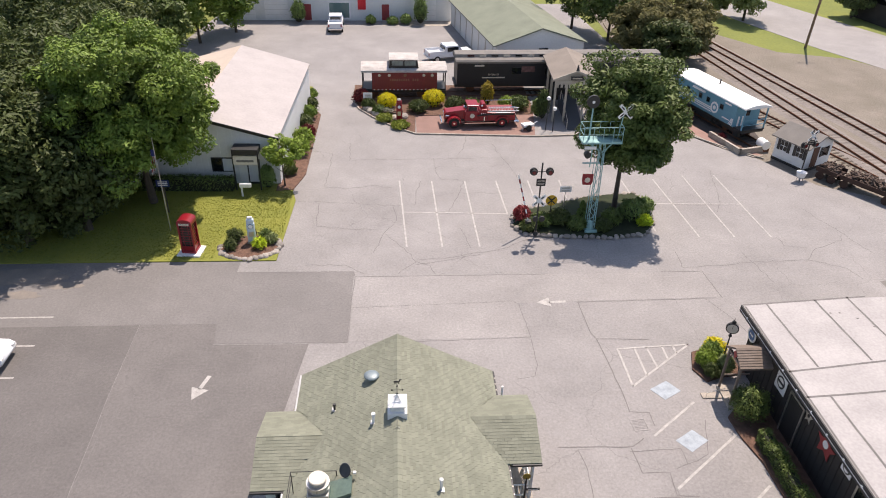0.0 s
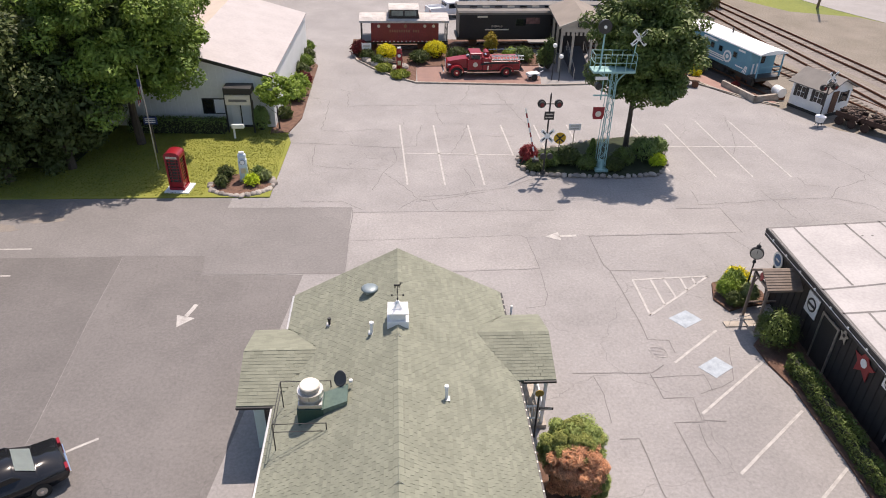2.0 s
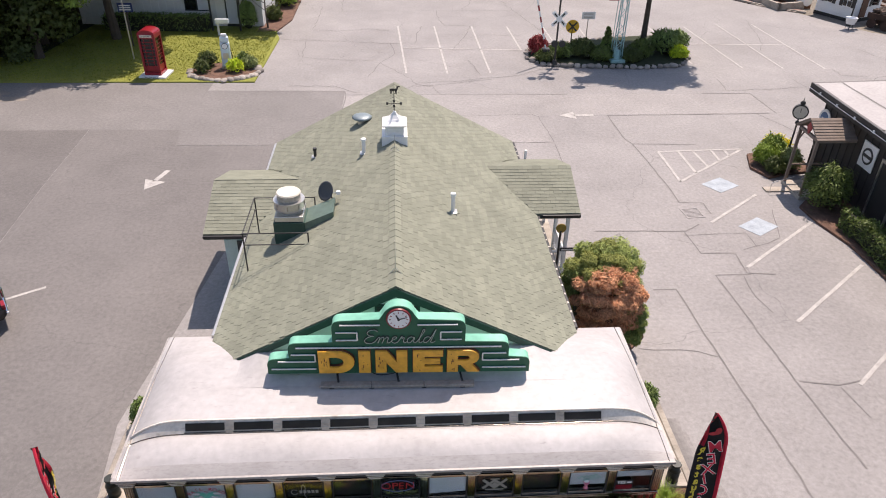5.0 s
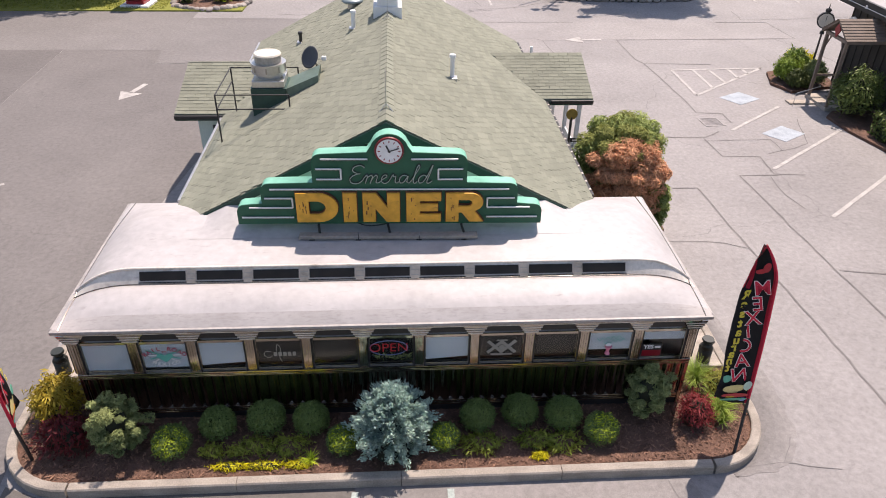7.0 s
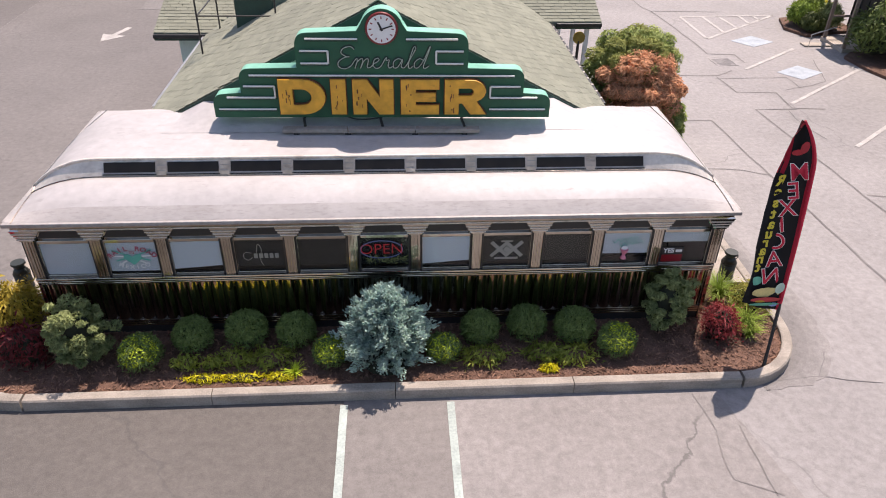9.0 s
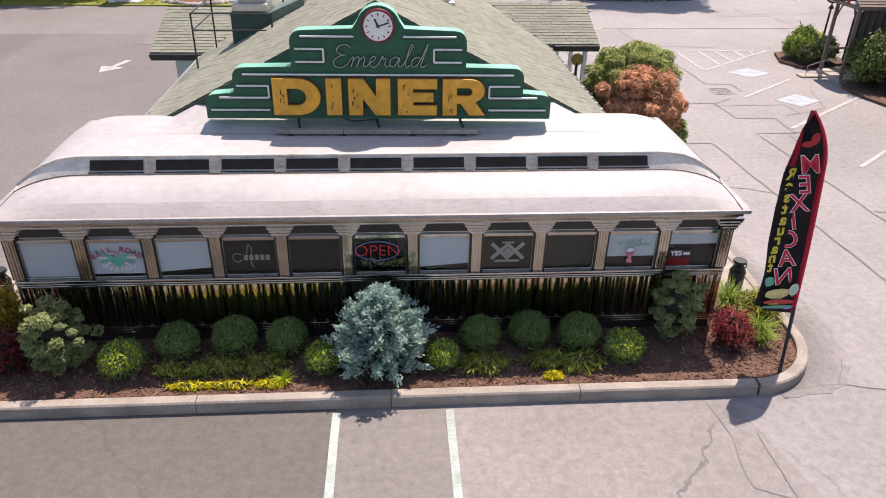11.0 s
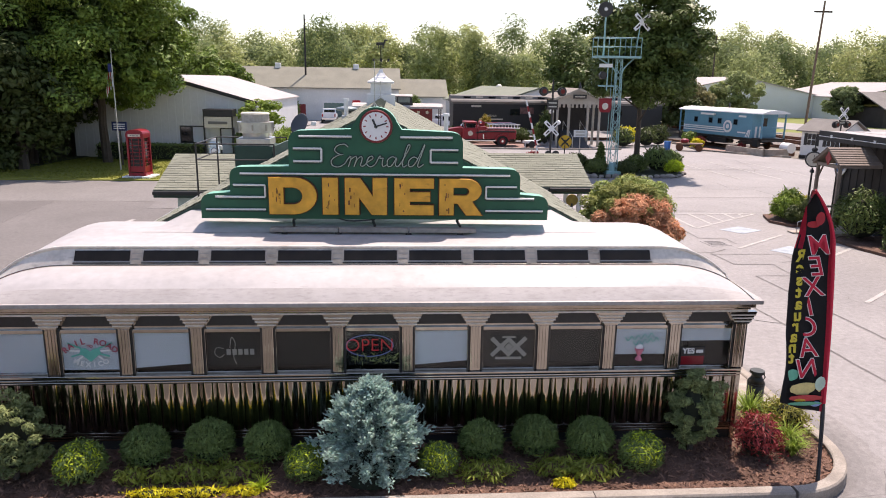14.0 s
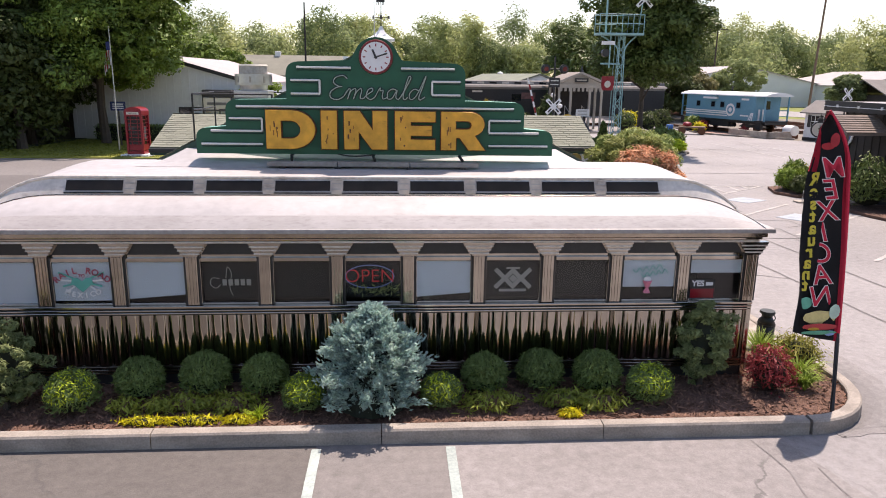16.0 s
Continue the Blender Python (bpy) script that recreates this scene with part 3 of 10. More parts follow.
tar_seam((4.8, 8.5), (4.9, 7.7), (4.8, 7.2), (4.8, 6.8), (5, 6.7), (5.4, 6.5), width=0.02)
tar_seam((5.3, 7.8), (5.3, 7.1), (5.3, 6.5), width=0.02)
crack((-2.9, 34.8), (2.5, 35), (7, 35.2), (7.3, 34.9), (7.5, 31.7), (4.7, 31.6), (0.3, 31.5), width=0.03, amp=0.04)
crack((7.5, 31.5), (7.5, 29.3), (7.2, 28.4), (6.2, 28.2), width=0.03, amp=0.04)
crack((-6.3, 31.2), (-6.3, 28.7), width=0.03, amp=0.04)
crack((10.9, 23), (13.4, 23.1), (13.4, 22.1), width=0.03, amp=0.04)
crack((12.8, 21.9), (13.9, 22.3), (14.6, 22.7), (15.3, 24.9), width=0.03, amp=0.04)
crack((12.6, 14.6), (12.8, 13.4), width=0.03, amp=0.04)
crack((7.2, 16.5), (9, 16.3), (9.6, 16), width=0.03, amp=0.04)
crack((12.1, 20.2), (12, 19), (12.2, 18.1), width=0.03, amp=0.04)
crack((8.4, 23.2), (8.6, 22), (8.5, 20.4), width=0.03, amp=0.04)
crack((19.2, 35.1), (20, 33.3), (20.5, 31.4), width=0.03, amp=0.04)
crack((-21.6, 33.9), (-19.3, 32.1), (-15.1, 29.2), width=0.03, amp=0.04)
crack((-18.8, 31.7), (-16.5, 32.3), width=0.03, amp=0.04)
crack((-20.4, 28), (-17.6, 27.9), (-15, 27.7), width=0.03, amp=0.04)
crack((6.1, 8.7), (7, 8.8), (7.5, 8.7), (8.1, 8.6), width=0.016, amp=0.04)
crack((7.5, 9.4), (7.4, 9.2), (7.1, 8.8), width=0.016, amp=0.04)
crack((-5.1, 59.8), (-4.3, 59.2), (-4.2, 55.6), (-3.2, 55.8), (2.6, 55.9), (9.5, 56.1))
crack((-7.4, 57.6), (-5.7, 57.1), (-5.9, 50.8), (-4.2, 50.4), (-2.1, 51), (-0.6, 50.6))
crack((-7.8, 48.4), (-3.9, 48.1), (-0.7, 47.6), (1.2, 47.7))
crack((-6.1, 48.1), (-6, 44.6), (-3.9, 44.2), (-1.5, 44))
crack((-0.5, 47.6), (-0.2, 45.4), (-1.1, 43.6), (0.3, 41.5), (1.1, 39.8), (-0.1, 38.4))
crack((-1.1, 43.6), (-1.8, 41))
crack((1.2, 40), (3.5, 40.3), (7.1, 41.3), (9.1, 42.5))
crack((1, 39.4), (3.1, 39.9), (5.5, 40.6))
crack((1.2, 39.7), (2, 39.3), (2.3, 38.3))
crack((-6.2, 39.5), (-3.6, 39.5), (-2.3, 38.4))
crack((3, 56.1), (3.1, 53.9), (3.4, 52), (5, 52))
crack((1.8, 51.8), (1.3, 49.4), (1.2, 47.8))
crack((5.2, 51.8), (4.8, 49.8), (3.8, 47), (3.5, 46.2))
crack((4.4, 44.1), (4.7, 42.9), (4.9, 41.4))
crack((6.3, 61), (5.7, 57.9), (5, 56.6))
crack((3.3, 49.6), (8.6, 49.5))
crack((8.4, 59.1), (9.5, 53.8), (10.2, 50.7))
crack((26.5, 53.6), (25.8, 50.5), (25.1, 47.6), (24.3, 46.2))
crack((19.1, 40.6), (18.9, 38.7), (22.2, 38.9), (24, 39.2), (23.8, 40.5))
crack((24, 39.2), (24.4, 36.8))
crack((24, 39.2), (28, 39.4), (30.2, 38.3), (30.6, 37))
crack((27.2, 42.4), (27.2, 41.3), (28.8, 40.9))
crack((28, 39.4), (29.4, 40.9), (31.8, 41.9), (32.2, 42.7))
crack((31.2, 46.6), (31.9, 44.4), (33.2, 40))

# painted markings
MARKS = [((0.49, 41.7), (0.04, 51.8)), ((2.95, 41.6), (2.65, 51.7)), ((5.55, 41.6), (5.33, 51.7)), ((8.1, 46.1), (7.88, 51.7)), ((0.3, 46.6), (8.1, 46.2)), ((10.6, 47.2), (10.5, 51.7)), ((13.1, 48.6), (13.1, 51.7)),
         ((18.6, 43.4), (18.3, 51.8)), ((21.55, 42.5), (20.99, 51.8)), ((24.12, 42.5), (23.69, 52.4)), ((26.83, 42.4), (26.43, 52.5)), ((19.2, 47.6), (26.6, 47.4)),
         ((-26, 34.35), (-20.3, 34.35)), ((-26, 31.75), (-20.3, 31.75)), ((-26, 29.15), (-20.3, 29.15)), ((-0.82, 4.0), (-0.81, 8.5)), ((0.84, 4.0), (0.87, 8.5)),
         ((12.36, 23.93), (15.16, 26.16)), ((12.46, 20.75), (16.55, 23.93)), ((12.79, 17.61), (16.78, 20.77)), ((13.22, 14.69), (17.06, 17.72)), ((13.4, 11.4), (17.2, 14.5)),
         ((-16.6, 17.4), (-11.93, 20.32)), ((-17.6, 14.2), (-12.9, 17.1)),
         ((12.29, 30.5), (16.5, 30.75)), ((12.29, 30.5), (12.3, 27.43)), ((12.3, 27.43), (16.5, 30.75)), ((13.27, 30.53), (13.31, 28.25)), ((13.98, 30.6), (14.1, 28.9)), ((14.91, 30.64), (14.9, 29.5)), ((15.55, 30.68), (15.55, 30.0))]
MINTLINE = material("pale_mint_road_paint", (0.37, 0.43, 0.40), 0.8, 0, 0.35, 30, 3, 0.1)
for p, q in MARKS:
    setting("painted_line", ribbon(wavy(p, q, 1, 0.006, 8), 0.12, 0.012), MINTLINE if q[1] == 8.5 else LINE, "worn white painted parking line", "road marking")
for a, b in (((13.15, 27.18), (14.77, 27.0)), ((13.32, 23.6), (14.93, 23.54))):
    m = (Vector(a) + Vector(b)) / 2
    setting("painted_square", slab([(a[0], a[1]), (m.x - 0.24, m.y - 0.71), (b[0], b[1]), (m.x + 0.25, m.y + 0.70)], 0.0, 0.011), BLUEPAINT, "faded pale blue disabled-parking square", "road marking")


def arrow(at, turn):
    bm = ribbon([(0, -0.5), (0, 0.55)], 0.22, 0.012)
    vs = [bm.verts.new(c) for c in ((-0.48, 0.5, 0.012), (0.48, 0.5, 0.012), (0, 1.35, 0.012))]
    bm.faces.new(vs)
    ob = setting("painted_arrow", bm, LINE, "white painted direction arrow on asphalt", "road marking")
    ob.matrix_world = pose(*at, 0, 0, 0, turn)


arrow((-10.3, 28.5), 163)
arrow((9.75, 35.05), 92)
drain = thing("storm_drain", (11.86, 24.7, 0.0), 5, "square iron drain grate set in asphalt", "drain")
bm = bmesh.new()
for s in (-1, 1):
    box(s * 0.36 - 0.04, s * 0.36 + 0.04, -0.4, 0.4, 0, 0.014, bm)
    box(-0.32, 0.32, s * 0.36 - 0.04, s * 0.36 + 0.04, 0, 0.014, bm)
part("frame", bm, ASPHALT_PALE, drain)
for k in range(6):
    part("bar", box(-0.3, 0.3, -0.27 + 0.1 * k, -0.22 + 0.1 * k, 0, 0.010), ASPHALT, drain)


# ---- the diner car ----
XL, XR, YF, YB, ZE = -5.93, 5.66, 10.10, 14.55, 2.45
diner = thing("diner", (0, 0, 0), 0, "stainless-steel railway-car diner with white curved roof", "diner")
WALL_L, WALL_R, WALL_Y = -5.80, 5.53, 10.32
PITCH, WIDE, W0 = 1.021, 0.845, -5.665


LOW, TOP = 10.96, 11.10


def roof_h(x, y):
    d = max(0.0, min(x - XL, XR - x))
    e = 1 - (1 - min(1, d / 1.25)) ** 2.3
    if y < LOW:
        t = (y - YF) / (LOW - YF)
        h = 0.33 * (1 - (1 - t) ** 2.2)
    elif y < TOP:
        h = 0.33 + 0.24 * (y - LOW) / (TOP - LOW)
    else:
        t = (y - TOP) / (YB - TOP)
        h = 0.57 + 0.07 * math.sin(min(1, t / 0.5) * math.pi / 2) - (0.64 * ((t - 0.5) / 0.5) ** 1.25 if t > 0.5 else 0)
    return ZE + 0.03 + max(0, h) * e


ys = [YF + (LOW - YF) * k / 12 for k in range(13)] + [TOP + (YB - TOP) * k / 16 for k in range(17)]
xs = [XL + d for d in (0, 0.02, 0.05, 0.1, 0.16, 0.24, 0.34, 0.46, 0.6, 0.8, 1.0, 1.2, 1.6, 2.0, 2.4)]
xs = xs + [XL + 2.4 + (XR - XL - 4.8) * k / 12 for k in range(1, 12)] + [XR - (x - XL) for x in xs[::-1]]


def roof_strip(y_list, mat, name, label):
    bm = bmesh.new()
    grid = [[bm.verts.new((x, y, roof_h(x, y))) for y in y_list] for x in xs]
    for a, b in zip(grid, grid[1:]):
        for j in range(len(y_list) - 1):
            bm.faces.new((a[j], b[j], b[j + 1], a[j + 1]))
    bmesh.ops.recalc_face_normals(bm, faces=bm.faces)
    return part(name, bm, mat, diner, label, True)


roof_strip(ys[:4], ROOFGRIME, "roof_edge", "grime-streaked curved white roof edge")
roof_strip(ys[3:12], ROOFWHITE, "lower_roof", "white curved lower roof")
# Worn grey strip; the shadow under the clerestory is in its colour too.
roof_strip(ys[11:13], ROOFGRIME, "flashing", "grimy metal strip, also darkened as shadow below the clerestory")
roof_strip([LOW, LOW + 0.03, TOP - 0.03, TOP], STEEL_LIGHT, "clerestory", "dull metal clerestory band")
roof_strip(ys[13:], ROOFWHITE, "upper_roof", "white curved upper roof with faint grey streaks")
bm = bmesh.new()
rise = lambda x: float(np.interp(x, (-3.95, -3.38, 3.04, 3.65), (3.02, 3.31, 3.33, 3.02)))
grid = []
for x in [-3.95, -3.8, -3.6, -3.38] + [-3.38 + 6.42 * k / 10 for k in range(1, 10)] + [3.04, 3.25, 3.45, 3.65]:
    line = []
    for k in range(9):
        y = 12.0 + 0.9 * k / 8
        f = (k / 8) ** 1.2
        line.append(bm.verts.new((x, y, roof_h(x, y) + 0.004 + max(-0.02, rise(x) - roof_h(x, y)) * f)))
    grid.append(line + [bm.verts.new((x, 12.995, line[-1].co.z + 0.004))])
for a, b in zip(grid, grid[1:]):
    for j in range(9):
        bm.faces.new((a[j], b[j], b[j + 1], a[j + 1]))
bmesh.ops.recalc_face_normals(bm, faces=bm.faces)
part("saddle_roof", bm, ROOFWHITE, diner, "white saddle between the car roof and the gable", True)
# Lower bead is darker, drawing the shadow line under the clerestory.
for y, dz, r in ((LOW - 0.005, 0.006, 0.014), (TOP + 0.005, 0.012, 0.026)):
    part("clerestory_trim", tube([(x, y, roof_h(x, y) + dz) for x in xs[3:-3]], r, None, 6), STEEL_BROWN if r < 0.02 else STEEL_LIGHT, diner, "worn metal trim bead", True)
PX0, PP, PW = -4.615, 1.006, 0.812
CLEREGLASS = material("brown_glass", (0.040, 0.033, 0.027), 0.3, 0, 0.4, 6, 2, 0.05)


def band(x0, x1, f0, f1, off, name, mat, label=""):
    """A flat piece on the clerestory slope."""
    bm = bmesh.new()
    vs = []
    for k in range(4):
        x = x0 + (x1 - x0) * k / 3
        z0, z1 = roof_h(x, LOW), roof_h(x, TOP)
        vs.append([bm.verts.new((x, LOW + (TOP - LOW) * f - off, z0 + (z1 - z0) * f + off * 0.6)) for f in (f0, f1)])
    for a, b in zip(vs, vs[1:]):
        bm.faces.new((a[0], b[0], b[1], a[1]))
    bmesh.ops.solidify(bm, geom=bm.faces[:], thickness=0.006)
    return part(name, bm, mat, diner, label)


for k in range(9):
    x0 = PX0 + PP * k
    band(x0, x0 + PW, 0.25, 0.84, 0.012, "clerestory_window", CLEREGLASS, "narrow dark brown clerestory pane")
    band(x0 - 0.02, x0 + PW + 0.02, 0.17, 0.24, 0.020, "clerestory_sill", GALV)
    # Black band drawn as the shadow line below the sill.
    band(x0 - 0.02, x0 + PW + 0.02, 0.09, 0.155, 0.018, "clerestory_gasket", BLACK)
    if k < 8:
        band(x0 + PW + 0.02, x0 + PP - 0.02, 0.06, 0.94, 0.022, "mullion", STEEL_LIGHT)
        for f in (0.3, 0.62):
            band(x0 + PW + 0.03, x0 + PP - 0.03, f, f + 0.06, 0.03, "mullion_rib", GALV)

for x in (XL + 0.12, XR - 0.12):
    part("side_seam", tube([(x, y, roof_h(x, y) + 0.004) for y in ys], 0.011, None, 5), STEEL_BROWN, diner, "dark sealed seam along the roof's end")
# rounded eave gutter round the roof
GUTTERMETAL = material("dull_eave_metal", (0.36, 0.335, 0.32), 0.5, 0.1, 0.3, 16, 2, 0.06)
bm = bmesh.new()
box(XL - 0.02, XR + 0.02, YF - 0.045, YF + 0.06, ZE - 0.03, ZE + 0.035, bm, 0.012)
for x in (XL, XR):
    box(x - 0.045, x + 0.045, YF + 0.06, YB, ZE - 0.03, ZE + 0.03, bm, 0.012)
part("eave_gutter", bm, GUTTERMETAL, diner, "pale metal eave gutter")
for d, dy, z0, z1, mt in ((0.05, 0.035, 0.105, 0.03, STEEL_BROWN), (0.09, 0.10, 0.155, 0.118, STEEL), (0.11, 0.13, 0.20, 0.168, STEEL_LIGHT)):
    part("cornice", box(XL + d, XR - d, YF + dy, WALL_Y, ZE - z0, ZE - z1, None, 0.01), mt, diner, "stainless cornice moulding")
    # Black strip that paints the shadow under this moulding.
    part("cornice_shadow_gap", box(XL + d + 0.03, XR - d - 0.03, YF + dy + 0.05, WALL_Y, ZE - z0 - 0.012, ZE - z0), BLACK, diner)

# body: floor, ceiling, side and rear walls, lower and upper front wall
bm = box(WALL_L, WALL_R, WALL_Y + 0.12, YB - 0.1, 0.30, 0.42)
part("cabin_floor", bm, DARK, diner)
part("cabin_ceiling", box(WALL_L, WALL_R, WALL_Y + 0.12, YB - 0.1, 2.30, 2.40), CREAM, diner)
for x0, x1 in ((WALL_L, WALL_L + 0.12), (WALL_R - 0.12, WALL_R)):
    part("end_wall", box(x0, x1, WALL_Y, YB - 0.1, 0.1, 2.42), STEEL_DULL, diner, "plain stainless end wall")
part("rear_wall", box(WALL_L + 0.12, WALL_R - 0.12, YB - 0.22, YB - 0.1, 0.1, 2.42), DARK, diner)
# Added panel behind the windows; the inside's darkness is in its colour.
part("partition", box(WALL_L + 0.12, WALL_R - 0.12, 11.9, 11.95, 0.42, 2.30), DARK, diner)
part("front_wall", box(WALL_L + 0.12, WALL_R - 0.12, WALL_Y + 0.02, WALL_Y + 0.12, 0.05, 1.30), STEEL_DULL, diner)
part("header_wall", box(WALL_L + 0.12, WALL_R - 0.12, WALL_Y + 0.02, WALL_Y + 0.12, 2.00, 2.42), STEEL, diner)


def flutes(width, ribs, z0, z1):
    bm = bmesh.new()
    lo = hi = None
    n = ribs * 8
    prev = None
    for k in range(n + 1):
        x = width * k / n
        t = (k % 8) / 8
        y = -0.055 * math.sin(math.pi * t) ** 0.6
        cur = (bm.verts.new((x, y, z0)), bm.verts.new((x, y, z1)))
        if prev:
            bm.faces.new((prev[0], cur[0], cur[1], prev[1]))
        prev = cur
    return mesh_of("fluted_panel", bm, STEEL_FLUTE, True)


FLUTE = flutes(PITCH, 5, 0.42, 1.20)
for k in range(11):
    part("fluted_panel", FLUTE, STEEL_FLUTE, diner, "polished fluted stainless panel", at=(W0 - 0.088 + PITCH * k, WALL_Y + 0.012, 0))
for z0, z1, dy in ((1.20, 1.228, 0.06), (1.246, 1.274, 0.075), (1.296, 1.335, 0.09)):
    part("sill_band", box(WALL_L - 0.02, WALL_R + 0.02, WALL_Y - dy, WALL_Y + 0.02, z0, z1, None, 0.008), STEEL, diner, "chrome band below the windows")
part("sill_gap", box(WALL_L, WALL_R, WALL_Y - 0.05, WALL_Y + 0.02, 1.19, 1.33), BLACK, diner)
for z in (0.30, 0.345, 0.39):
    part("base_band", box(WALL_L - 0.02, WALL_R + 0.02, WALL_Y - 0.04, WALL_Y + 0.02, z - 0.018, z + 0.018, None, 0.006), STEEL_BROWN, diner, "chrome strip above the plinth")
part("plinth", box(WALL_L, WALL_R, WALL_Y - 0.02, WALL_Y + 0.02, 0.0, 0.28), BLACK, diner)

# pilasters with a cap that widens below the cornice
for k in range(12):
    xc = W0 - 0.088 + PITCH * k
    bm = bmesh.new()
    box(xc - 0.082, xc + 0.082, WALL_Y - 0.055, WALL_Y + 0.1, 1.335, 2.06, bm, 0.012)
    for dx in (-0.045, 0, 0.045):
        box(xc + dx - 0.012, xc + dx + 0.012, WALL_Y - 0.067, WALL_Y - 0.05, 1.345, 2.05, bm, 0.005)
    part("pilaster", bm, STEEL_BROWN if k in (0, 1, 11) else STEEL, diner, "ribbed stainless pilaster")
    # Black strips stand for the shaded grooves beside the pilaster.
    for dx in (-0.098, 0.098):
        part("gasket", box(xc + dx - 0.014, xc + dx + 0.014, WALL_Y - 0.03, WALL_Y + 0.05, 1.335, 2.06), BLACK, diner)
    bm = prism([(xc - 0.10, 2.06), (xc + 0.10, 2.06), (xc + 0.22, 2.25), (xc - 0.22, 2.25)], "y", WALL_Y - 0.085, WALL_Y + 0.02)
    for z in (2.10, 2.15, 2.20):
        w = 0.11 + 0.12 * (z - 2.06) / 0.19
        part("cap_rib", box(xc - w, xc + w, WALL_Y - 0.094, WALL_Y - 0.0855, z - 0.010, z + 0.010), STEEL_LIGHT, diner)
    part("pilaster_cap", bm, STEEL, diner, "flared ribbed stainless cap")

SHADE_BOTTOM = {0: 1.36, 1: 1.40, 2: 1.45, 6: 1.45, 9: 1.55, 10: 1.76}
for k in range(11):
    x0 = W0 + PITCH * k
    win = part("window", box(x0, x0 + WIDE, WALL_Y + 0.03, WALL_Y + 0.05, 2.03, 2.06), STEEL, diner, "diner window with drawn pale shade" if k in SHADE_BOTTOM else "dark diner window")
    bm = bmesh.new()
    for a, b, c, d in ((x0, x0 + 0.03, 1.335, 2.02), (x0 + WIDE - 0.03, x0 + WIDE, 1.335, 2.02), (x0 + 0.03, x0 + WIDE - 0.03, 1.335, 1.365), (x0 + 0.03, x0 + WIDE - 0.03, 1.97, 2.03)):
        box(a, b, WALL_Y - 0.02, WALL_Y + 0.03, c, d, bm, 0.006)
    part("window_frame", bm, STEEL, win)
    pane = part("pane", box(x0 + 0.03, x0 + WIDE - 0.03, WALL_Y + 0.004, WALL_Y + 0.009, 1.365, 1.97), GLASS, win)
    pane.visible_shadow = False
    bm = prism([(x0 + 0.05, 2.075), (x0 + WIDE - 0.05, 2.075), (x0 + WIDE - 0.16, 2.245), (x0 + 0.16, 2.245)], "y", WALL_Y - 0.012, WALL_Y + 0.02)
    part("transom", bm, BLACK, win, "dark trapezoid transom panel")
    if k in SHADE_BOTTOM:
        z = SHADE_BOTTOM[k]
        skew = 0.03 if k in (2, 6) else 0
        bm = prism([(x0 + 0.03, z - skew), (x0 + WIDE - 0.03, z + skew), (x0 + WIDE - 0.03, 1.97), (x0 + 0.03, 1.97)], "y", WALL_Y + 0.014, WALL_Y + 0.018)
        part("roller_shade", bm, SHADE, win, "pale grey-blue roller shade")
    else:
        # Near-black sheet added behind the pane, standing for the unlit inside.
        part("roller_shade", box(x0 + 0.03, x0 + WIDE - 0.03, WALL_Y + 0.08, WALL_Y + 0.085, 1.40, 1.97), material("dark_inside_sheet", (0.014, 0.013, 0.012), 0.8, 0, 0.2, 6, 1, 0), win, "near-black sheet for the dark inside")
part("corner_post", box(WALL_L - 0.03, WALL_L + 0.05, WALL_Y - 0.06, WALL_Y + 0.05, 0.05, 2.25, bevel=0.02), STEEL, diner)
part("corner_post", box(WALL_R - 0.05, WALL_R + 0.03, WALL_Y - 0.06, WALL_Y + 0.05, 0.05, 2.25, bevel=0.02), STEEL, diner)

# ---- the building behind the diner ----
GX0, GX1, GY0, GY1, GRID, GRZ, GEZ = -4.74, 4.42, 12.95, 25.95, -0.17, 5.07, 2.66
annex = thing("restaurant_annex", (0, 0, 0), 0, "low building with a green shingled gable roof", "building")
wall_pts = [(-4.35, 0), (4.05, 0), (4.05, 2.66), (GRID, 4.93), (-4.35, 2.66)]
for y0, y1 in ((13.0, 13.15), (25.35, 25.5)):
    part("gable_wall", prism(wall_pts, "y", y0, y1), MINT, annex, "pale mint clapboard gable wall")
for x0, x1 in ((-4.35, -4.2), (3.9, 4.05)):
    part("side_wall", box(x0, x1, 13.15, 25.35, 0, 2.66), MINT, annex, "pale mint side wall")


def roof_pair(parent, ridge, half_l, half_r, zr, ze, a, b, axis, mat, t=0.10):
    """Two sloping roof slabs with thickness."""
    for s, half in ((-1, half_l), (1, half_r)):
        e = ridge + s * half
        part("roof", prism([(ridge, zr), (e, ze), (e, ze - t), (ridge, zr - t)], axis, a, b), mat, parent, "green asphalt roof slope" if mat in (SHINGLE, DARKGREEN) else "")


roof_pair(annex, GRID, GRID - GX0, GX1 - GRID, GRZ - 0.012, GEZ - 0.012, GY0, GY1, "y", SHINGLE)
for s, e in ((-1, GX0), (1, GX1)):
    for y in (GY0 - 0.03, GY1):
        part("rake_board", prism([(GRID, GRZ - 0.02), (e, GEZ - 0.02), (e, GEZ - 0.15), (GRID, GRZ - 0.25)], "y", y, y + 0.028), DARKGREEN, annex, "dark green rake board")
for x in (GX0 - 0.05, GX1 + 0.05):
    part("gutter", box(x - 0.05, x + 0.05, 14.4, GY1, GEZ - 0.13, GEZ - 0.02, bevel=0.015), GALV if x < 0 else BLACK, annex, "pale metal gutter" if x < 0 else "black gutter with pale string lights")
# Small pale boxes stand for a string of lights along the gutter.
for k in range(28):
    part("gutter_clip", box(GX1 + 0.03, GX1 + 0.08, 14.6 + 0.40 * k, 14.68 + 0.40 * k, GEZ - 0.02, GEZ - 0.005), TRIMMETAL, annex)
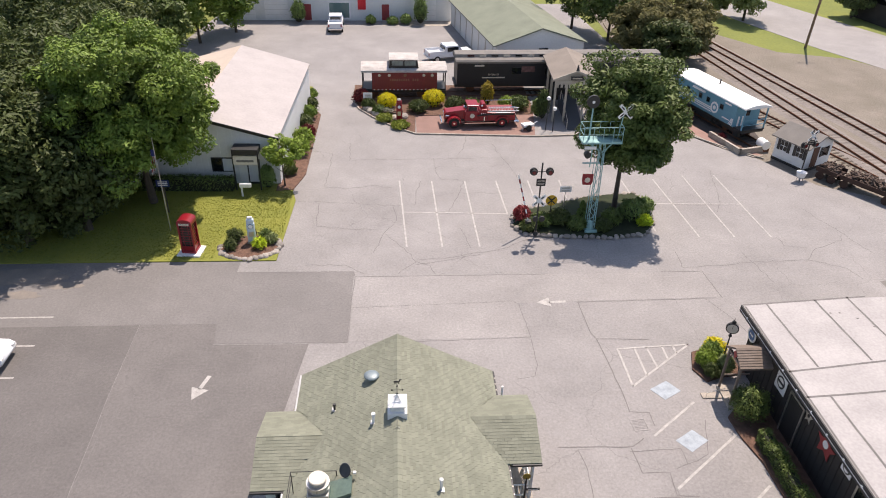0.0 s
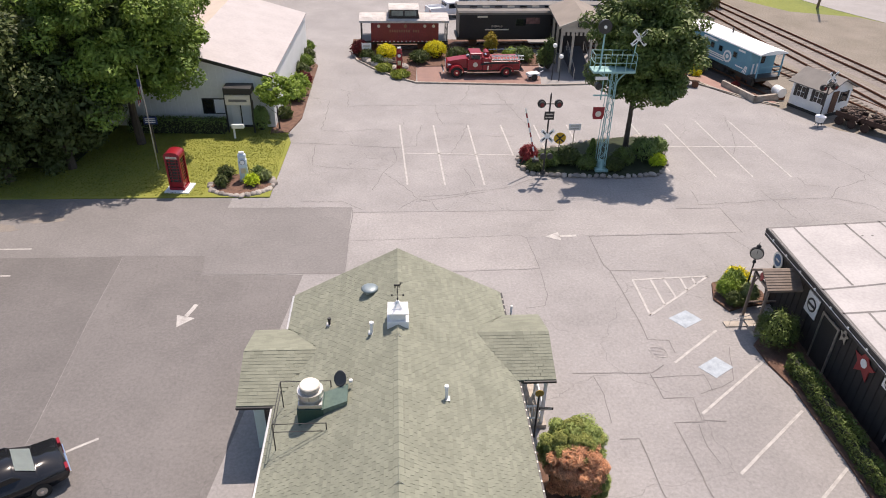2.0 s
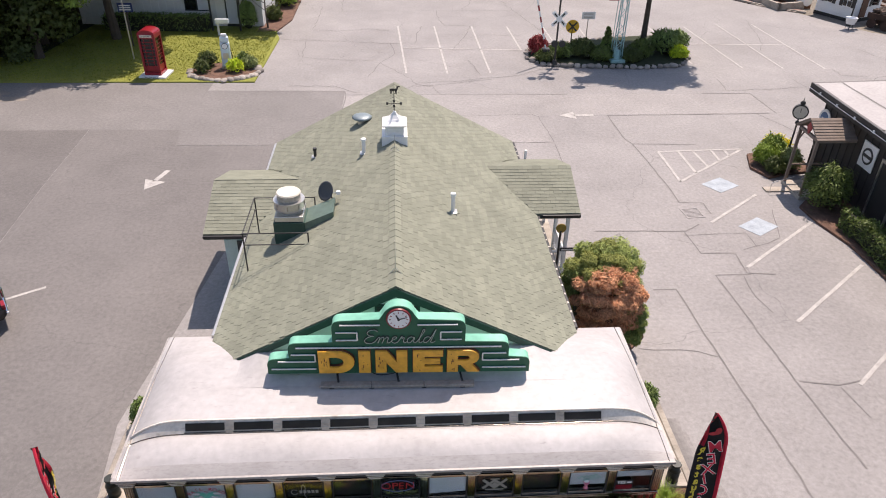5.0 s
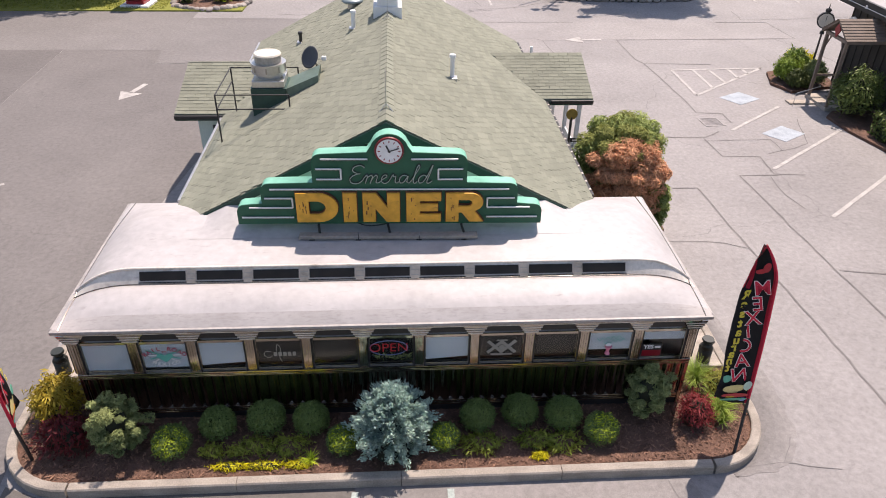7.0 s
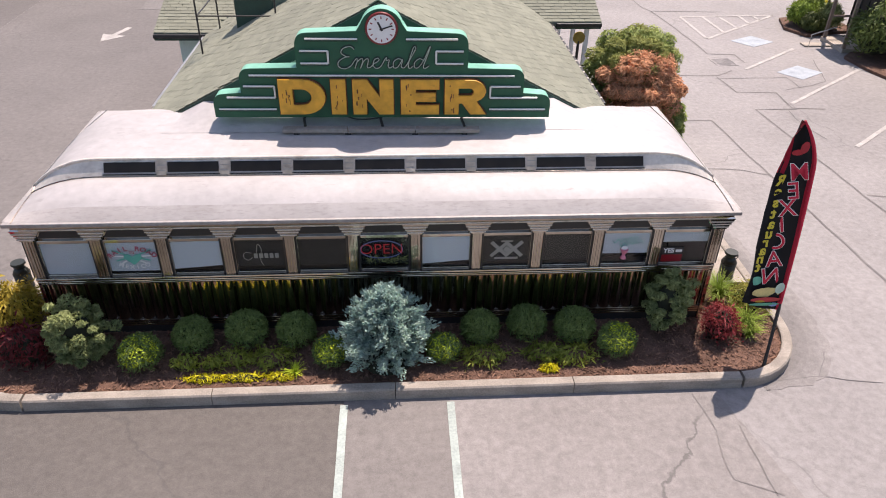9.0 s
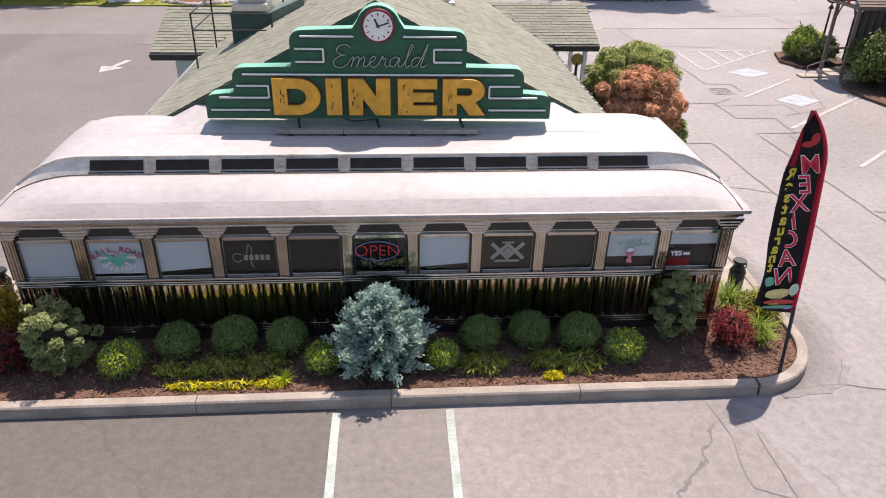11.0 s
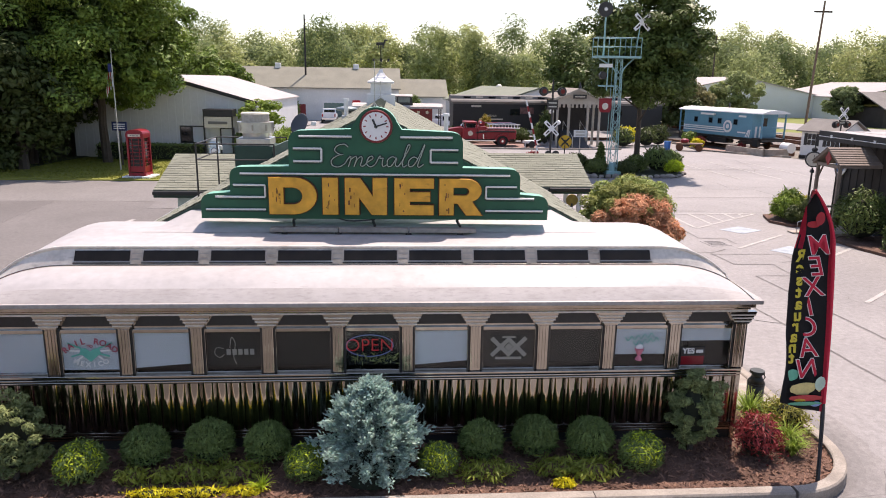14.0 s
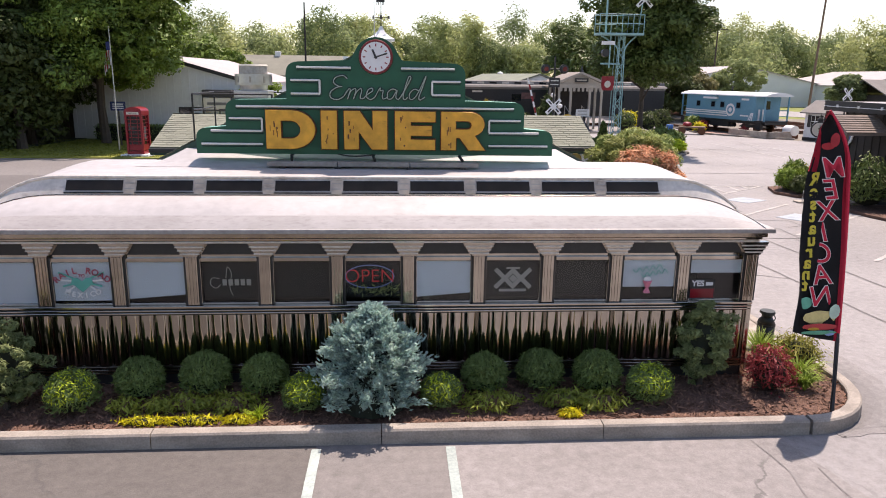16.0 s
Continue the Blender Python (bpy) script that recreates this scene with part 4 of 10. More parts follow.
fr = part("gable_vent", box(-0.65, 0.37, 12.965, 12.997, 4.22, 4.58), DARKGREEN, annex, "dark framed louvred gable vent")
for k in range(5):
    part("slat", box(-0.60, 0.32, 12.950, 12.963, 4.25 + 0.062 * k, 4.29 + 0.062 * k), BLACK, fr)

# porches at both sides, with a ridge across
for s, ox, iy, ry, by in ((-1, -6.08, 19.15, 21.35, 23.5), (1, 5.88, 20.15, 22.17, 24.2)):
    inner = -2.6 if s < 0 else 2.4
    for e in (iy, by):
        part("porch_roof", prism([(ry, 3.44 - 0.012), (e, 2.70 - 0.012), (e, 2.60), (ry, 3.33)], "x", min(inner, ox), max(inner, ox)), SHINGLE, annex, "green porch roof slope")
    bm = box(min(ox, ox - s * 0.1), max(ox, ox - s * 0.1), iy, by, 2.52, 2.62)
    box(min(ox, s * 4.4), max(ox, s * 4.4), iy + 0.02, iy + 0.1, 2.50, 2.60, bm)
    part("porch_fascia", bm, DARKGREEN, annex, "dark green fascia")
    part("porch_gutter", box(min(ox, s * 4.6), max(ox, s * 4.6), iy - 0.09, iy - 0.01, 2.58, 2.68, bevel=0.015), BLACK, annex, "thin black gutter")
WINDOWBLACK = material("black_window_frame", (0.03, 0.032, 0.034), 0.4, 0, 0.2, 20, 2, 0.05)
for x0, x1, y0, y1 in ((-5.6, -4.36, 19.6, 19.72), (-5.6, -5.48, 19.72, 23.0), (-5.48, -4.36, 22.88, 23.0)):
    part("porch_wall", box(x0, x1, y0, y1, 0, 2.6), MINT, annex, "pale porch wall")
fr = part("porch_window", box(-5.2, -4.5, 19.565, 19.598, 1.0, 2.2), WINDOWBLACK, annex, "black framed porch window")
part("pane", box(-5.12, -4.58, 19.55, 19.562, 1.08, 2.12), DARKGLASS, fr)
for y in (20.4, 22.0, 23.9):
    part("porch_post", box(5.5, 5.62, y - 0.06, y + 0.06, 0.02, 2.6, bevel=0.01), WHITE, annex, "square white porch post")
part("porch_floor", box(4.1, 5.75, 20.2, 24.1, 0, 0.18), CONCRETE, annex)
bm = bmesh.new()
for z in (0.4, 1.05):
    box(5.53, 5.59, 20.46, 21.94, z - 0.03, z + 0.03, bm)
for k in range(11):
    box(5.545, 5.575, 20.55 + 0.13 * k, 20.58 + 0.13 * k, 0.43, 1.02, bm)
box(4.3, 5.5, 20.37, 20.43, 1.02, 1.08, bm)
box(4.3, 5.5, 20.37, 20.43, 0.37, 0.43, bm)
for k in range(9):
    box(4.36 + 0.13 * k, 4.39 + 0.13 * k, 20.385, 20.415, 0.43, 1.02, bm)
part("porch_railing", bm, WHITE, annex, "white porch railing")
part("roof_vent_post", rod((4.75, 24.6, 0.0), (4.75, 24.6, 2.9), 0.05), WHITE, annex, "white pipe beside the eave")
bm = prism([(-0.15, -0.08), (0, 0.0), (0.15, -0.08), (0.15, -0.06), (0, 0.022), (-0.15, -0.06)], "y", 0, 0.31)
for v in bm.verts:
    v.co.z -= 0.012 * (v.co.y > 0.1)
RIDGE = mesh_of("ridge_shingle", bm, SHINGLE_LOOSE)
for k in range(43):
    part("ridge_shingle", RIDGE, SHINGLE_LOOSE, annex, at=(GRID, GY0 + 0.302 * k, GRZ + 0.018))

# ---- roof furniture ----
cup = thing("cupola", (GRID, 21.1, 4.78), 0, "white louvred cupola with a copper-horse weathervane", "cupola")
part("base", prism([(-0.40, 0.28), (-0.40, 0.05), (0, 0.28), (0.40, 0.05), (0.40, 0.28), (0.40, 0.42), (-0.40, 0.42)], "y", -0.40, 0.40), WHITE, cup)
part("louvre_box", box(-0.29, 0.29, -0.29, 0.29, 0.42, 0.72, bevel=0.012), WHITE, cup)
for s in (-1, 1):
    for k in range(5):
        part("louvre", box(-0.2, 0.2, s * 0.295 - 0.012, s * 0.295 + 0.012, 0.46 + 0.048 * k, 0.49 + 0.048 * k), WHITE, cup)
part("cornice", box(-0.37, 0.37, -0.37, 0.37, 0.72, 0.77, bevel=0.012), WHITE, cup)
bm = bmesh.new()
prev = None
for r, z in ((0.38, 0.77), (0.27, 0.83), (0.16, 0.91), (0.08, 1.01), (0.03, 1.12)):
    ring = [bm.verts.new((r * a, r * b, z)) for a, b in ((-1, -1), (1, -1), (1, 1), (-1, 1))]
    if prev:
        for k in range(4):
            bm.faces.new((prev[k], prev[(k + 1) % 4], ring[(k + 1) % 4], ring[k]))
    prev = ring
bm.faces.new(prev)
part("cap", bm, WHITE, cup, "flared white cap")
vane = part("weathervane", rod((0, 0, 1.10), (0, 0, 1.78), 0.012), BLACK, cup, "black iron weathervane rod")
bm = rod((-0.20, 0, 1.36), (0.20, 0, 1.36), 0.009)
rod((0, -0.20, 1.36), (0, 0.20, 1.36), 0.009, bm=bm)
for x, y in ((0.21, 0), (-0.21, 0), (0, 0.21), (0, -0.21)):
    box(x - 0.03, x + 0.03, y - 0.01, y + 0.01, 1.32, 1.40, bm)
part("compass_arms", bm, BLACK, vane)
bm = box(-0.13, 0.10, -0.012, 0.012, 1.76, 1.84, bevel=0.01)
for x in (-0.11, -0.07, 0.05, 0.08):
    box(x - 0.010, x + 0.010, -0.01, 0.01, 1.68, 1.78, bm)
box(0.08, 0.13, -0.012, 0.012, 1.81, 1.92, bm, 0.01)
box(0.10, 0.19, -0.012, 0.012, 1.88, 1.92, bm, 0.01)
part("horse", bm, BLACK, vane, "small dark metal horse")


def roof_z(x, y=0):
    return GRZ - 0.53 * abs(x - GRID)


DUCTGREEN = material("grey_green_sheet_metal", (0.14, 0.20, 0.165), 0.45, 0.2, 0.2, 8, 2, 0.05)
exh = thing("exhaust_fan", (-3.15, 18.0, roof_z(-3.15) - 0.1), 0, "kitchen exhaust fan on a dark green roof curb", "exhaust fan")
part("curb", box(-0.44, 0.44, -0.44, 0.44, -0.20, 0.62, bevel=0.01), DARKGREEN, exh, "dark green metal curb")
part("side_duct", prism([(0.44, 0.60), (1.25, 0.95), (1.25, 0.62), (0.44, 0.10)], "y", -0.40, 0.44), DUCTGREEN, exh, "grey-green sheet-metal duct")
part("base_plate", box(-0.40, 0.40, -0.40, 0.40, 0.62, 0.80, bevel=0.02), GALV, exh)
part("bowl", rod((0, 0, 0.80), (0, 0, 0.92), 0.31, 0.33, 48), GALV, exh, "spun metal bowl")
part("rim", rod((0, 0, 0.92), (0, 0, 1.17), 0.425, 0.425, 48), GALV, exh, "bright metal wind band")
part("hood", rod((0, 0, 1.17), (0, 0, 1.36), 0.33, 0.325, 48), TRIMMETAL, exh, "pale cylindrical motor hood")
part("hood_cap", rod((0, 0, 1.36), (0, 0, 1.395), 0.345, 0.32, 48), CREAM, exh)
for z in (0.93, 1.155):
    part("band_bead", rod((0, 0, z), (0, 0, z + 0.018), 0.437, 0.437, 48), GALV, exh)
for k in range(8):
    a = math.radians(45 * k)
    part("band_clip", box(-0.02, 0.02, -0.438, -0.418, 0.98, 1.12), TRIMMETAL, exh, at=Matrix.Rotation(a, 4, "Z"))
rail = thing("roof_guard_rail", (-3.3, 17.6, roof_z(-3.3)), 0, "black pipe guard rail round the exhaust fan", "guard rail")
for x, y in ((-1.0, -0.75), (0.75, -0.75), (-1.0, 1.25), (0.75, 1.25)):
    zb = roof_z(-3.3 + x) - roof_z(-3.3)
    part("post", rod((x, y, zb - 0.05), (x, y, 0.72), 0.02), BLACK, rail)
for z in (0.35, 0.71):
    for p, q in (((-1.0, -0.75), (0.75, -0.75)), ((-1.0, -0.75), (-1.0, 1.25)), ((-1.0, 1.25), (0.75, 1.25))):
        if z > 0.5 or p[1] == q[1] == -0.75 or p[0] == q[0]:
            part("bar", rod((*p, z), (*q, z), 0.016), BLACK, rail)
dish = thing("satellite_dish", (-2.1, 18.6, roof_z(-2.1)), 0, "dark grey satellite dish on a tripod mast", "satellite dish")
dish.scale = (0.85, 0.85, 0.85)
part("mast", tube([(0.25, -0.1, -0.06), (0.1, 0, 0.2), (0, 0, 0.55)], 0.022), BLACK, dish)
bm = tube([(0.35, -0.5, -0.1), (0.1, 0, 0.2)], 0.014)
tube([(-0.2, -0.4, 0.0), (0.1, 0, 0.2)], 0.014, bm)
part("brace", bm, BLACK, dish)
bm = bmesh.new()
rings = []
for j in range(7):
    r = 0.34 * max(j, 0.03) / 6
    rings.append([bm.verts.new((r * math.cos(a) * 0.86, -0.4 * (r ** 2) - 0.05, r * math.sin(a))) for a in (2 * math.pi * k / 24 for k in range(24))])
for a, b in zip(rings[1:], rings[2:]):
    for k in range(24):
        bm.faces.new((a[k], a[(k + 1) % 24], b[(k + 1) % 24], b[k]))
bm.faces.new(rings[1])
bmesh.ops.recalc_face_normals(bm, faces=bm.faces)
bmesh.ops.solidify(bm, geom=bm.faces[:], thickness=0.012)
part("reflector", bm, material("grey_dish", (0.055, 0.06, 0.068), 0.45, 0, 0.1, 8, 1, 0), dish, "oval grey reflector", True, at=pose(-0.05, 0.0, 0.48, -28, 0, -32))
part("feed_arm", tube([(-0.02, 0, 0.42), (0.32, -0.2, 0.52)], 0.014), GALV, dish)
part("feed_horn", box(0.28, 0.42, -0.28, -0.16, 0.48, 0.6, bevel=0.02), WHITE, dish, "white receiver head")
for x, y, h, r, mt, lab in ((1.45, 17.7, 0.55, 0.055, WHITE, "white pipe vent on the shingles"), (-1.15, 20.9, 0.45, 0.06, WHITE, "white pipe vent on the shingles"), (-2.9, 22.6, 0.28, 0.05, BLACK, "short black pipe vent")):
    v = thing("vent_pipe", (x, y, roof_z(x)), 0, lab, "vent pipe", "roof vent pipes")
    part("flashing", box(-0.13, 0.13, -0.13, 0.13, -0.06, 0.05, bevel=0.02), GALV, v)
    part("pipe", rod((0, 0, -0.05), (0, 0, h), r, seg=14), mt, v, smooth=False)
    part("collar", rod((0, 0, h), (0, 0, h + 0.07), r * 1.5, r * 1.35, 14), mt, v)
VENTBLUE = material("blue_grey_vent_metal", (0.22, 0.27, 0.29), 0.45, 0.3, 0.2, 10, 2, 0.05)
tv = thing("turbine_vent", (-1.3, 23.6, roof_z(-1.3)), 0, "round grey mushroom roof vent", "roof vent")
part("neck", rod((0, 0, -0.08), (0, 0, 0.16), 0.16, seg=18), GALV, tv)
part("cap", ball((0, 0, 0.2), 0.36, squash=(1, 1, 0.26)), VENTBLUE, tv, "domed metal cap", True)
for y, h in ((13.55, 0.85), (20.05, 0.5)):
    fin = thing("lightning_rod", (GRID, y, GRZ), 0, "thin lightning rod on the roof ridge", "lightning rod")
    part("rod", rod((0, 0, 0), (0, 0, h), 0.012, 0.006), GALV, fin)
    part("bracket", tube([(-0.16, 0, -0.09), (0, 0, 0.12), (0.16, 0, -0.09)], 0.012), GALV, fin)

# ---- the neon sign ----
sign = thing("neon_sign", (-0.11, 12.30, 0.0), -1.2, "green stepped neon roof sign with yellow letters and clock", "sign")


def rounded(pts, r, n=6):
    out = []
    for i, p in enumerate(pts):
        a, b, c = Vector(pts[i - 1]), Vector(p), Vector(pts[(i + 1) % len(pts)])
        k = r[i] if isinstance(r, (list, tuple)) else r
        u, v = (a - b).normalized(), (c - b).normalized()
        if k == 0:
            out.append((b.x, b.y))
            continue
        for j in range(n + 1):
            t = j / n
            q = (b + u * k) * (1 - t) ** 2 + b * 2 * t * (1 - t) + (b + v * k) * t ** 2
            out.append((q.x, q.y))
    return out


half = [(2.91, 3.30), (2.91, 3.70), (2.42, 3.74), (2.42, 4.16), (1.44, 4.18), (1.44, 4.76), (0.42, 4.80)]
head = [(0.36 * math.cos(a), 4.80 + 0.36 * math.sin(a)) for a in (math.radians(d) for d in range(20, 161, 10))]
right = rounded(half, [0, 0.16, 0.0, 0.18, 0.0, 0.20, 0])
shape = right + head + [(-x, z) for x, z in right[::-1]]
face = outline_mesh("face", [shape], 0.02, GREEN)
part("face", face, GREEN, sign, "dark green enamel face", at=(0, -0.14, 0))
part("cabinet", outline_mesh("cabinet", [shape], 0.25, GREENEDGE), GREENEDGE, sign, "pale green metal cabinet side", at=(0, 0, 0))

# raised letters
def arc(cx, cz, rx, rz, a0, a1, n=12):
    return [(cx + rx * math.cos(math.radians(a0 + (a1 - a0) * k / n)), cz + rz * math.sin(math.radians(a0 + (a1 - a0) * k / n))) for k in range(n + 1)]


H = 0.60
LET = {
    "D": [[(0, 0)] + arc(0.40, 0.30, 0.37, 0.30, -90, 90) + [(0, H)], [(0.22, 0.15)] + [(0.22, 0.45)] + arc(0.38, 0.30, 0.17, 0.15, 90, -90)],
    "I": [[(0, 0), (0.24, 0), (0.24, H), (0, H)]],
    "N": [[(0, 0), (0.22, 0), (0.22, 0.30), (0.44, 0), (0.68, 0), (0.68, H), (0.46, H), (0.46, 0.28), (0.24, H), (0, H)]],
    "E": [[(0, 0), (0.64, 0), (0.64, 0.15), (0.24, 0.15), (0.24, 0.23), (0.58, 0.23), (0.58, 0.37), (0.24, 0.37), (0.24, 0.45), (0.64, 0.45), (0.64, H), (0, H)]],
    "R": [[(0, 0), (0.23, 0), (0.23, 0.20), (0.30, 0.20), (0.45, 0), (0.70, 0), (0.53, 0.23)] + arc(0.45, 0.41, 0.24, 0.19, -50, 90) + [(0, H)], [(0.22, 0.32), (0.22, 0.47)] + arc(0.42, 0.395, 0.08, 0.075, 90, -90, 6)],
}
lx = {"D": -1.76, "I": -0.88, "N": -0.51, "E": 0.31, "R": 1.06}
for ch, x in lx.items():
    rimmed = part("letter", outline_mesh("letter", LET[ch], 0.10, RUSTYELLOW, 0.008), RUSTYELLOW, sign, "rust-streaked yellow letter " + ch, at=(x, -0.20, 3.40))
    part("letter_rim", outline_mesh("letter_rim", LET[ch], 0.07, RUST, 0.0, 0.022), RUST, rimmed, "rust-brown letter edge", at=(0, 0.022, 0))
    rng = random.Random(ch)
    for k in range(7):
        u, z = rng.uniform(0.04, 0.19), rng.uniform(0.05, 0.55)
        w, h = rng.uniform(0.004, 0.011), rng.uniform(0.01, 0.05)
        part("rust_streak", box(u - w, u + w, -0.0612, -0.0585, z - h, z + h), RUST, rimmed, "brown rust streak")
# neon tubes beside the letters
bars = [(2.24, 4.06, -2.24, 4.06)]
BEAMGREY = material("weathered_grey_beam", (0.30, 0.275, 0.25), 0.7, 0.1, 0.3, 14, 2, 0.1)
for sx in (-1, 1):
    bars += [(sx * 2.36, 3.87, sx * 1.84, 3.87), (sx * 2.66, 3.67, sx * 1.84, 3.67), (sx * 2.82, 3.46, sx * 1.84, 3.46), (sx * 1.84, 3.87, sx * 1.84, 3.67),
             (sx * 1.36, 4.48, sx * 0.90, 4.48), (sx * 1.36, 4.27, sx * 0.90, 4.27), (sx * 0.90, 4.48, sx * 0.90, 4.27), (sx * 1.26, 4.68, sx * 0.40, 4.68)]
for a, b, c, d in bars:
    part("neon_tube", rod((a, -0.18, b), (c, -0.18, d), 0.017, seg=8), TUBE, sign, "unlit white neon tube")
    part("tube_channel", rod((a, -0.152, b - 0.02), (c, -0.152, d - 0.02), 0.03, seg=6), DARKGREEN, sign)
# script lettering in glass tube
SCRIPT = [
    [(0.30, 0.40), (0.22, 0.46), (0.08, 0.42), (0.04, 0.32), (0.14, 0.25), (0.20, 0.25), (0.10, 0.23), (-0.02, 0.14), (-0.02, 0.03), (0.10, -0.01), (0.22, 0.05), (0.28, 0.14)],
    [(0.28, 0.14), (0.34, 0.21), (0.35, 0.16), (0.30, 0.0), (0.35, 0.14), (0.44, 0.21), (0.46, 0.16), (0.41, 0.0), (0.47, 0.14), (0.55, 0.21), (0.57, 0.16), (0.54, 0.03), (0.60, 0.02), (0.68, 0.10)],
    [(0.68, 0.10), (0.78, 0.17), (0.76, 0.22), (0.69, 0.18), (0.66, 0.06), (0.73, 0.0), (0.82, 0.05), (0.90, 0.20)],
    [(0.90, 0.20), (0.93, 0.23), (0.92, 0.17), (0.98, 0.18), (0.96, 0.06), (0.99, 0.01), (1.06, 0.05)],
    [(1.24, 0.18), (1.16, 0.21), (1.07, 0.14), (1.07, 0.02), (1.15, 0.03), (1.25, 0.19), (1.22, 0.05), (1.27, 0.01), (1.33, 0.08)],
    [(1.33, 0.08), (1.44, 0.28), (1.51, 0.43), (1.47, 0.45), (1.41, 0.27), (1.36, 0.07), (1.39, 0.0), (1.45, 0.05)],
    [(1.66, 0.18), (1.58, 0.21), (1.49, 0.13), (1.49, 0.02), (1.57, 0.03), (1.67, 0.18), (1.80, 0.47), (1.735, 0.26), (1.665, 0.06), (1.69, 0.0), (1.78, 0.06)],
]
bm = bmesh.new()
for stroke in SCRIPT:
    tube([(p.x, 0, p.y) for p in smooth_line([(x, z) for x, z in stroke], 5)], 0.0095, bm, 5)
part("script_lettering", bm, material("dull_glass_tube", (0.36, 0.42, 0.36), 0.3, 0, 0.15, 10, 1, 0), sign, "cursive script in thin glass tube", at=Matrix.Translation((-0.71, -0.19, 4.19)) @ Matrix.Diagonal((0.84, 1, 0.80, 1)))
bm = bmesh.new()
for stroke in SCRIPT:
    tube([(p.x, 0, p.y) for p in smooth_line([(x, z) for x, z in stroke], 5)], 0.034, bm, 5)
for v in bm.verts:
    v.co.y *= 0.15
part("script_backing", bm, material("deep_green_script", (0.008, 0.035, 0.024), 0.5, 0, 0.1, 10, 1, 0), sign, at=Matrix.Translation((-0.71, -0.153, 4.19)) @ Matrix.Diagonal((0.84, 1, 0.80, 1)))
clock = part("clock", rod((0, -0.16, 4.85), (0, -0.20, 4.85), 0.272, 0.262, 40), material("clock_red_rim", (0.20, 0.022, 0.026), 0.4, 0, 0.15, 10, 1, 0), sign, "round wall clock with red rim")
part("dial", rod((0, -0.198, 4.85), (0, -0.206, 4.85), 0.232, 0.232, 40), WHITE, clock, "white dial")
for k in range(12):
    a = math.radians(30 * k)
    part("hour_mark", box(-0.009, 0.009, -0.211, -0.205, 0.165, 0.205), RED, clock, at=Matrix.Translation((0, 0, 4.85)) @ Matrix.Rotation(a, 4, "Y"))
for length, w, deg in ((0.13, 0.016, -25), (0.19, 0.011, 72)):
    part("pointer", box(-w, w, -0.216, -0.211, -0.03, length), BLACK, clock, at=Matrix.Translation((0, 0, 4.85)) @ Matrix.Rotation(math.radians(deg), 4, "Y"))
part("hub", rod((0, -0.21, 4.85), (0, -0.222, 4.85), 0.02), BLACK, clock)
for x in (-1.35, -0.02, 1.4):
    part("support_leg", tube([(x, -0.02, 3.32), (x - 0.04, -0.16, 3.28), (x, -0.36, 3.23)], 0.025), BLACK, sign)
for x0, x1 in ((-1.74, -0.62), (-0.61, 0.54), (0.55, 1.66)):
    part("base_beam", box(x0, x1, -0.46, -0.30, 3.13, 3.205, bevel=0.012), BEAMGREY, sign, "weathered grey steel beam below the sign")
for x in (-1.5, -0.62, 0.54, 1.4):
    part("beam_foot", box(x - 0.05, x + 0.05, -0.44, -0.32, 3.04, 3.13), BLACK, sign)
part("cable", tube(smooth_line([(-0.7, -0.1, 3.32), (-0.45, -0.2, 3.28), (-0.1, -0.15, 3.29), (0, -0.1, 3.33)], 5), 0.012), BLACK, sign)

# ---- planted island in front of the diner ----
ISL_L, ISL_R, ISL_F = -7.25, 7.05, 8.60


def island_edge(inset):
    pts = [(ISL_L + inset, 14.2), (ISL_L + inset, 10.4)]
    pts += [(-5.75 - (1.5 - inset) * math.cos(a), 10.1 - (1.5 - inset) * math.sin(a)) for a in (math.radians(d) for d in range(0, 91, 10))]
    pts += [(5.7 + (1.35 - inset) * math.sin(a), 10.1 - (1.5 - inset) * math.cos(a)) for a in (math.radians(d) for d in range(0, 91, 10))]
    return pts + [(ISL_R - inset, 10.4), (ISL_R - inset, 14.2)]


outer, inner = island_edge(0.0), island_edge(0.19)
KERB_GROUP = "kerb sections round the planting bed"
JOINTS = [-5.72, -2.86, 0.0, 2.87, 5.66]


def kerb_piece(a, b, n=1):
    """One kerb section between two places along the edge."""
    bm = bmesh.new()
    prof = ((0, 0.0), (0.008, 0.175), (0.03, 0.20), (0.17, 0.205), (0.19, 0.19), (0.19, 0.05))
    rings = []
    for (ox, oy), (ix, iy) in zip(a, b):
        rings.append([bm.verts.new((ox + (ix - ox) * u / 0.19, oy + (iy - oy) * u / 0.19, z)) for u, z in prof])
    for p, q in zip(rings, rings[1:]):
        for j in range(len(prof) - 1):
            bm.faces.new((p[j], q[j], q[j + 1], p[j + 1]))
    bm.faces.new(rings[0])
    bm.faces.new(rings[-1][::-1])
    bmesh.ops.recalc_face_normals(bm, faces=bm.faces)
    ob = part("kerb", bm, KERB, None)
    return tagged(ob, "pale concrete kerb section round the planting bed", "kerb", KERB_GROUP, "structure")


for x0, x1 in zip(JOINTS, JOINTS[1:]):
    kerb_piece([(x0 + 0.006, ISL_F), (x1 - 0.006, ISL_F)], [(x0 + 0.006, ISL_F + 0.19), (x1 - 0.006, ISL_F + 0.19)])
kerb_piece(outer[2:12], inner[2:12])
kerb_piece(outer[12:22], inner[12:22])
kerb_piece(outer[0:3], inner[0:3])
kerb_piece(outer[21:24], inner[21:24])
setting("planting_bed", slab(inner, 0.0, 0.13), MULCH, "dark bark mulch bed in front of the diner", "planting bed")
rng = np.random.default_rng(5)
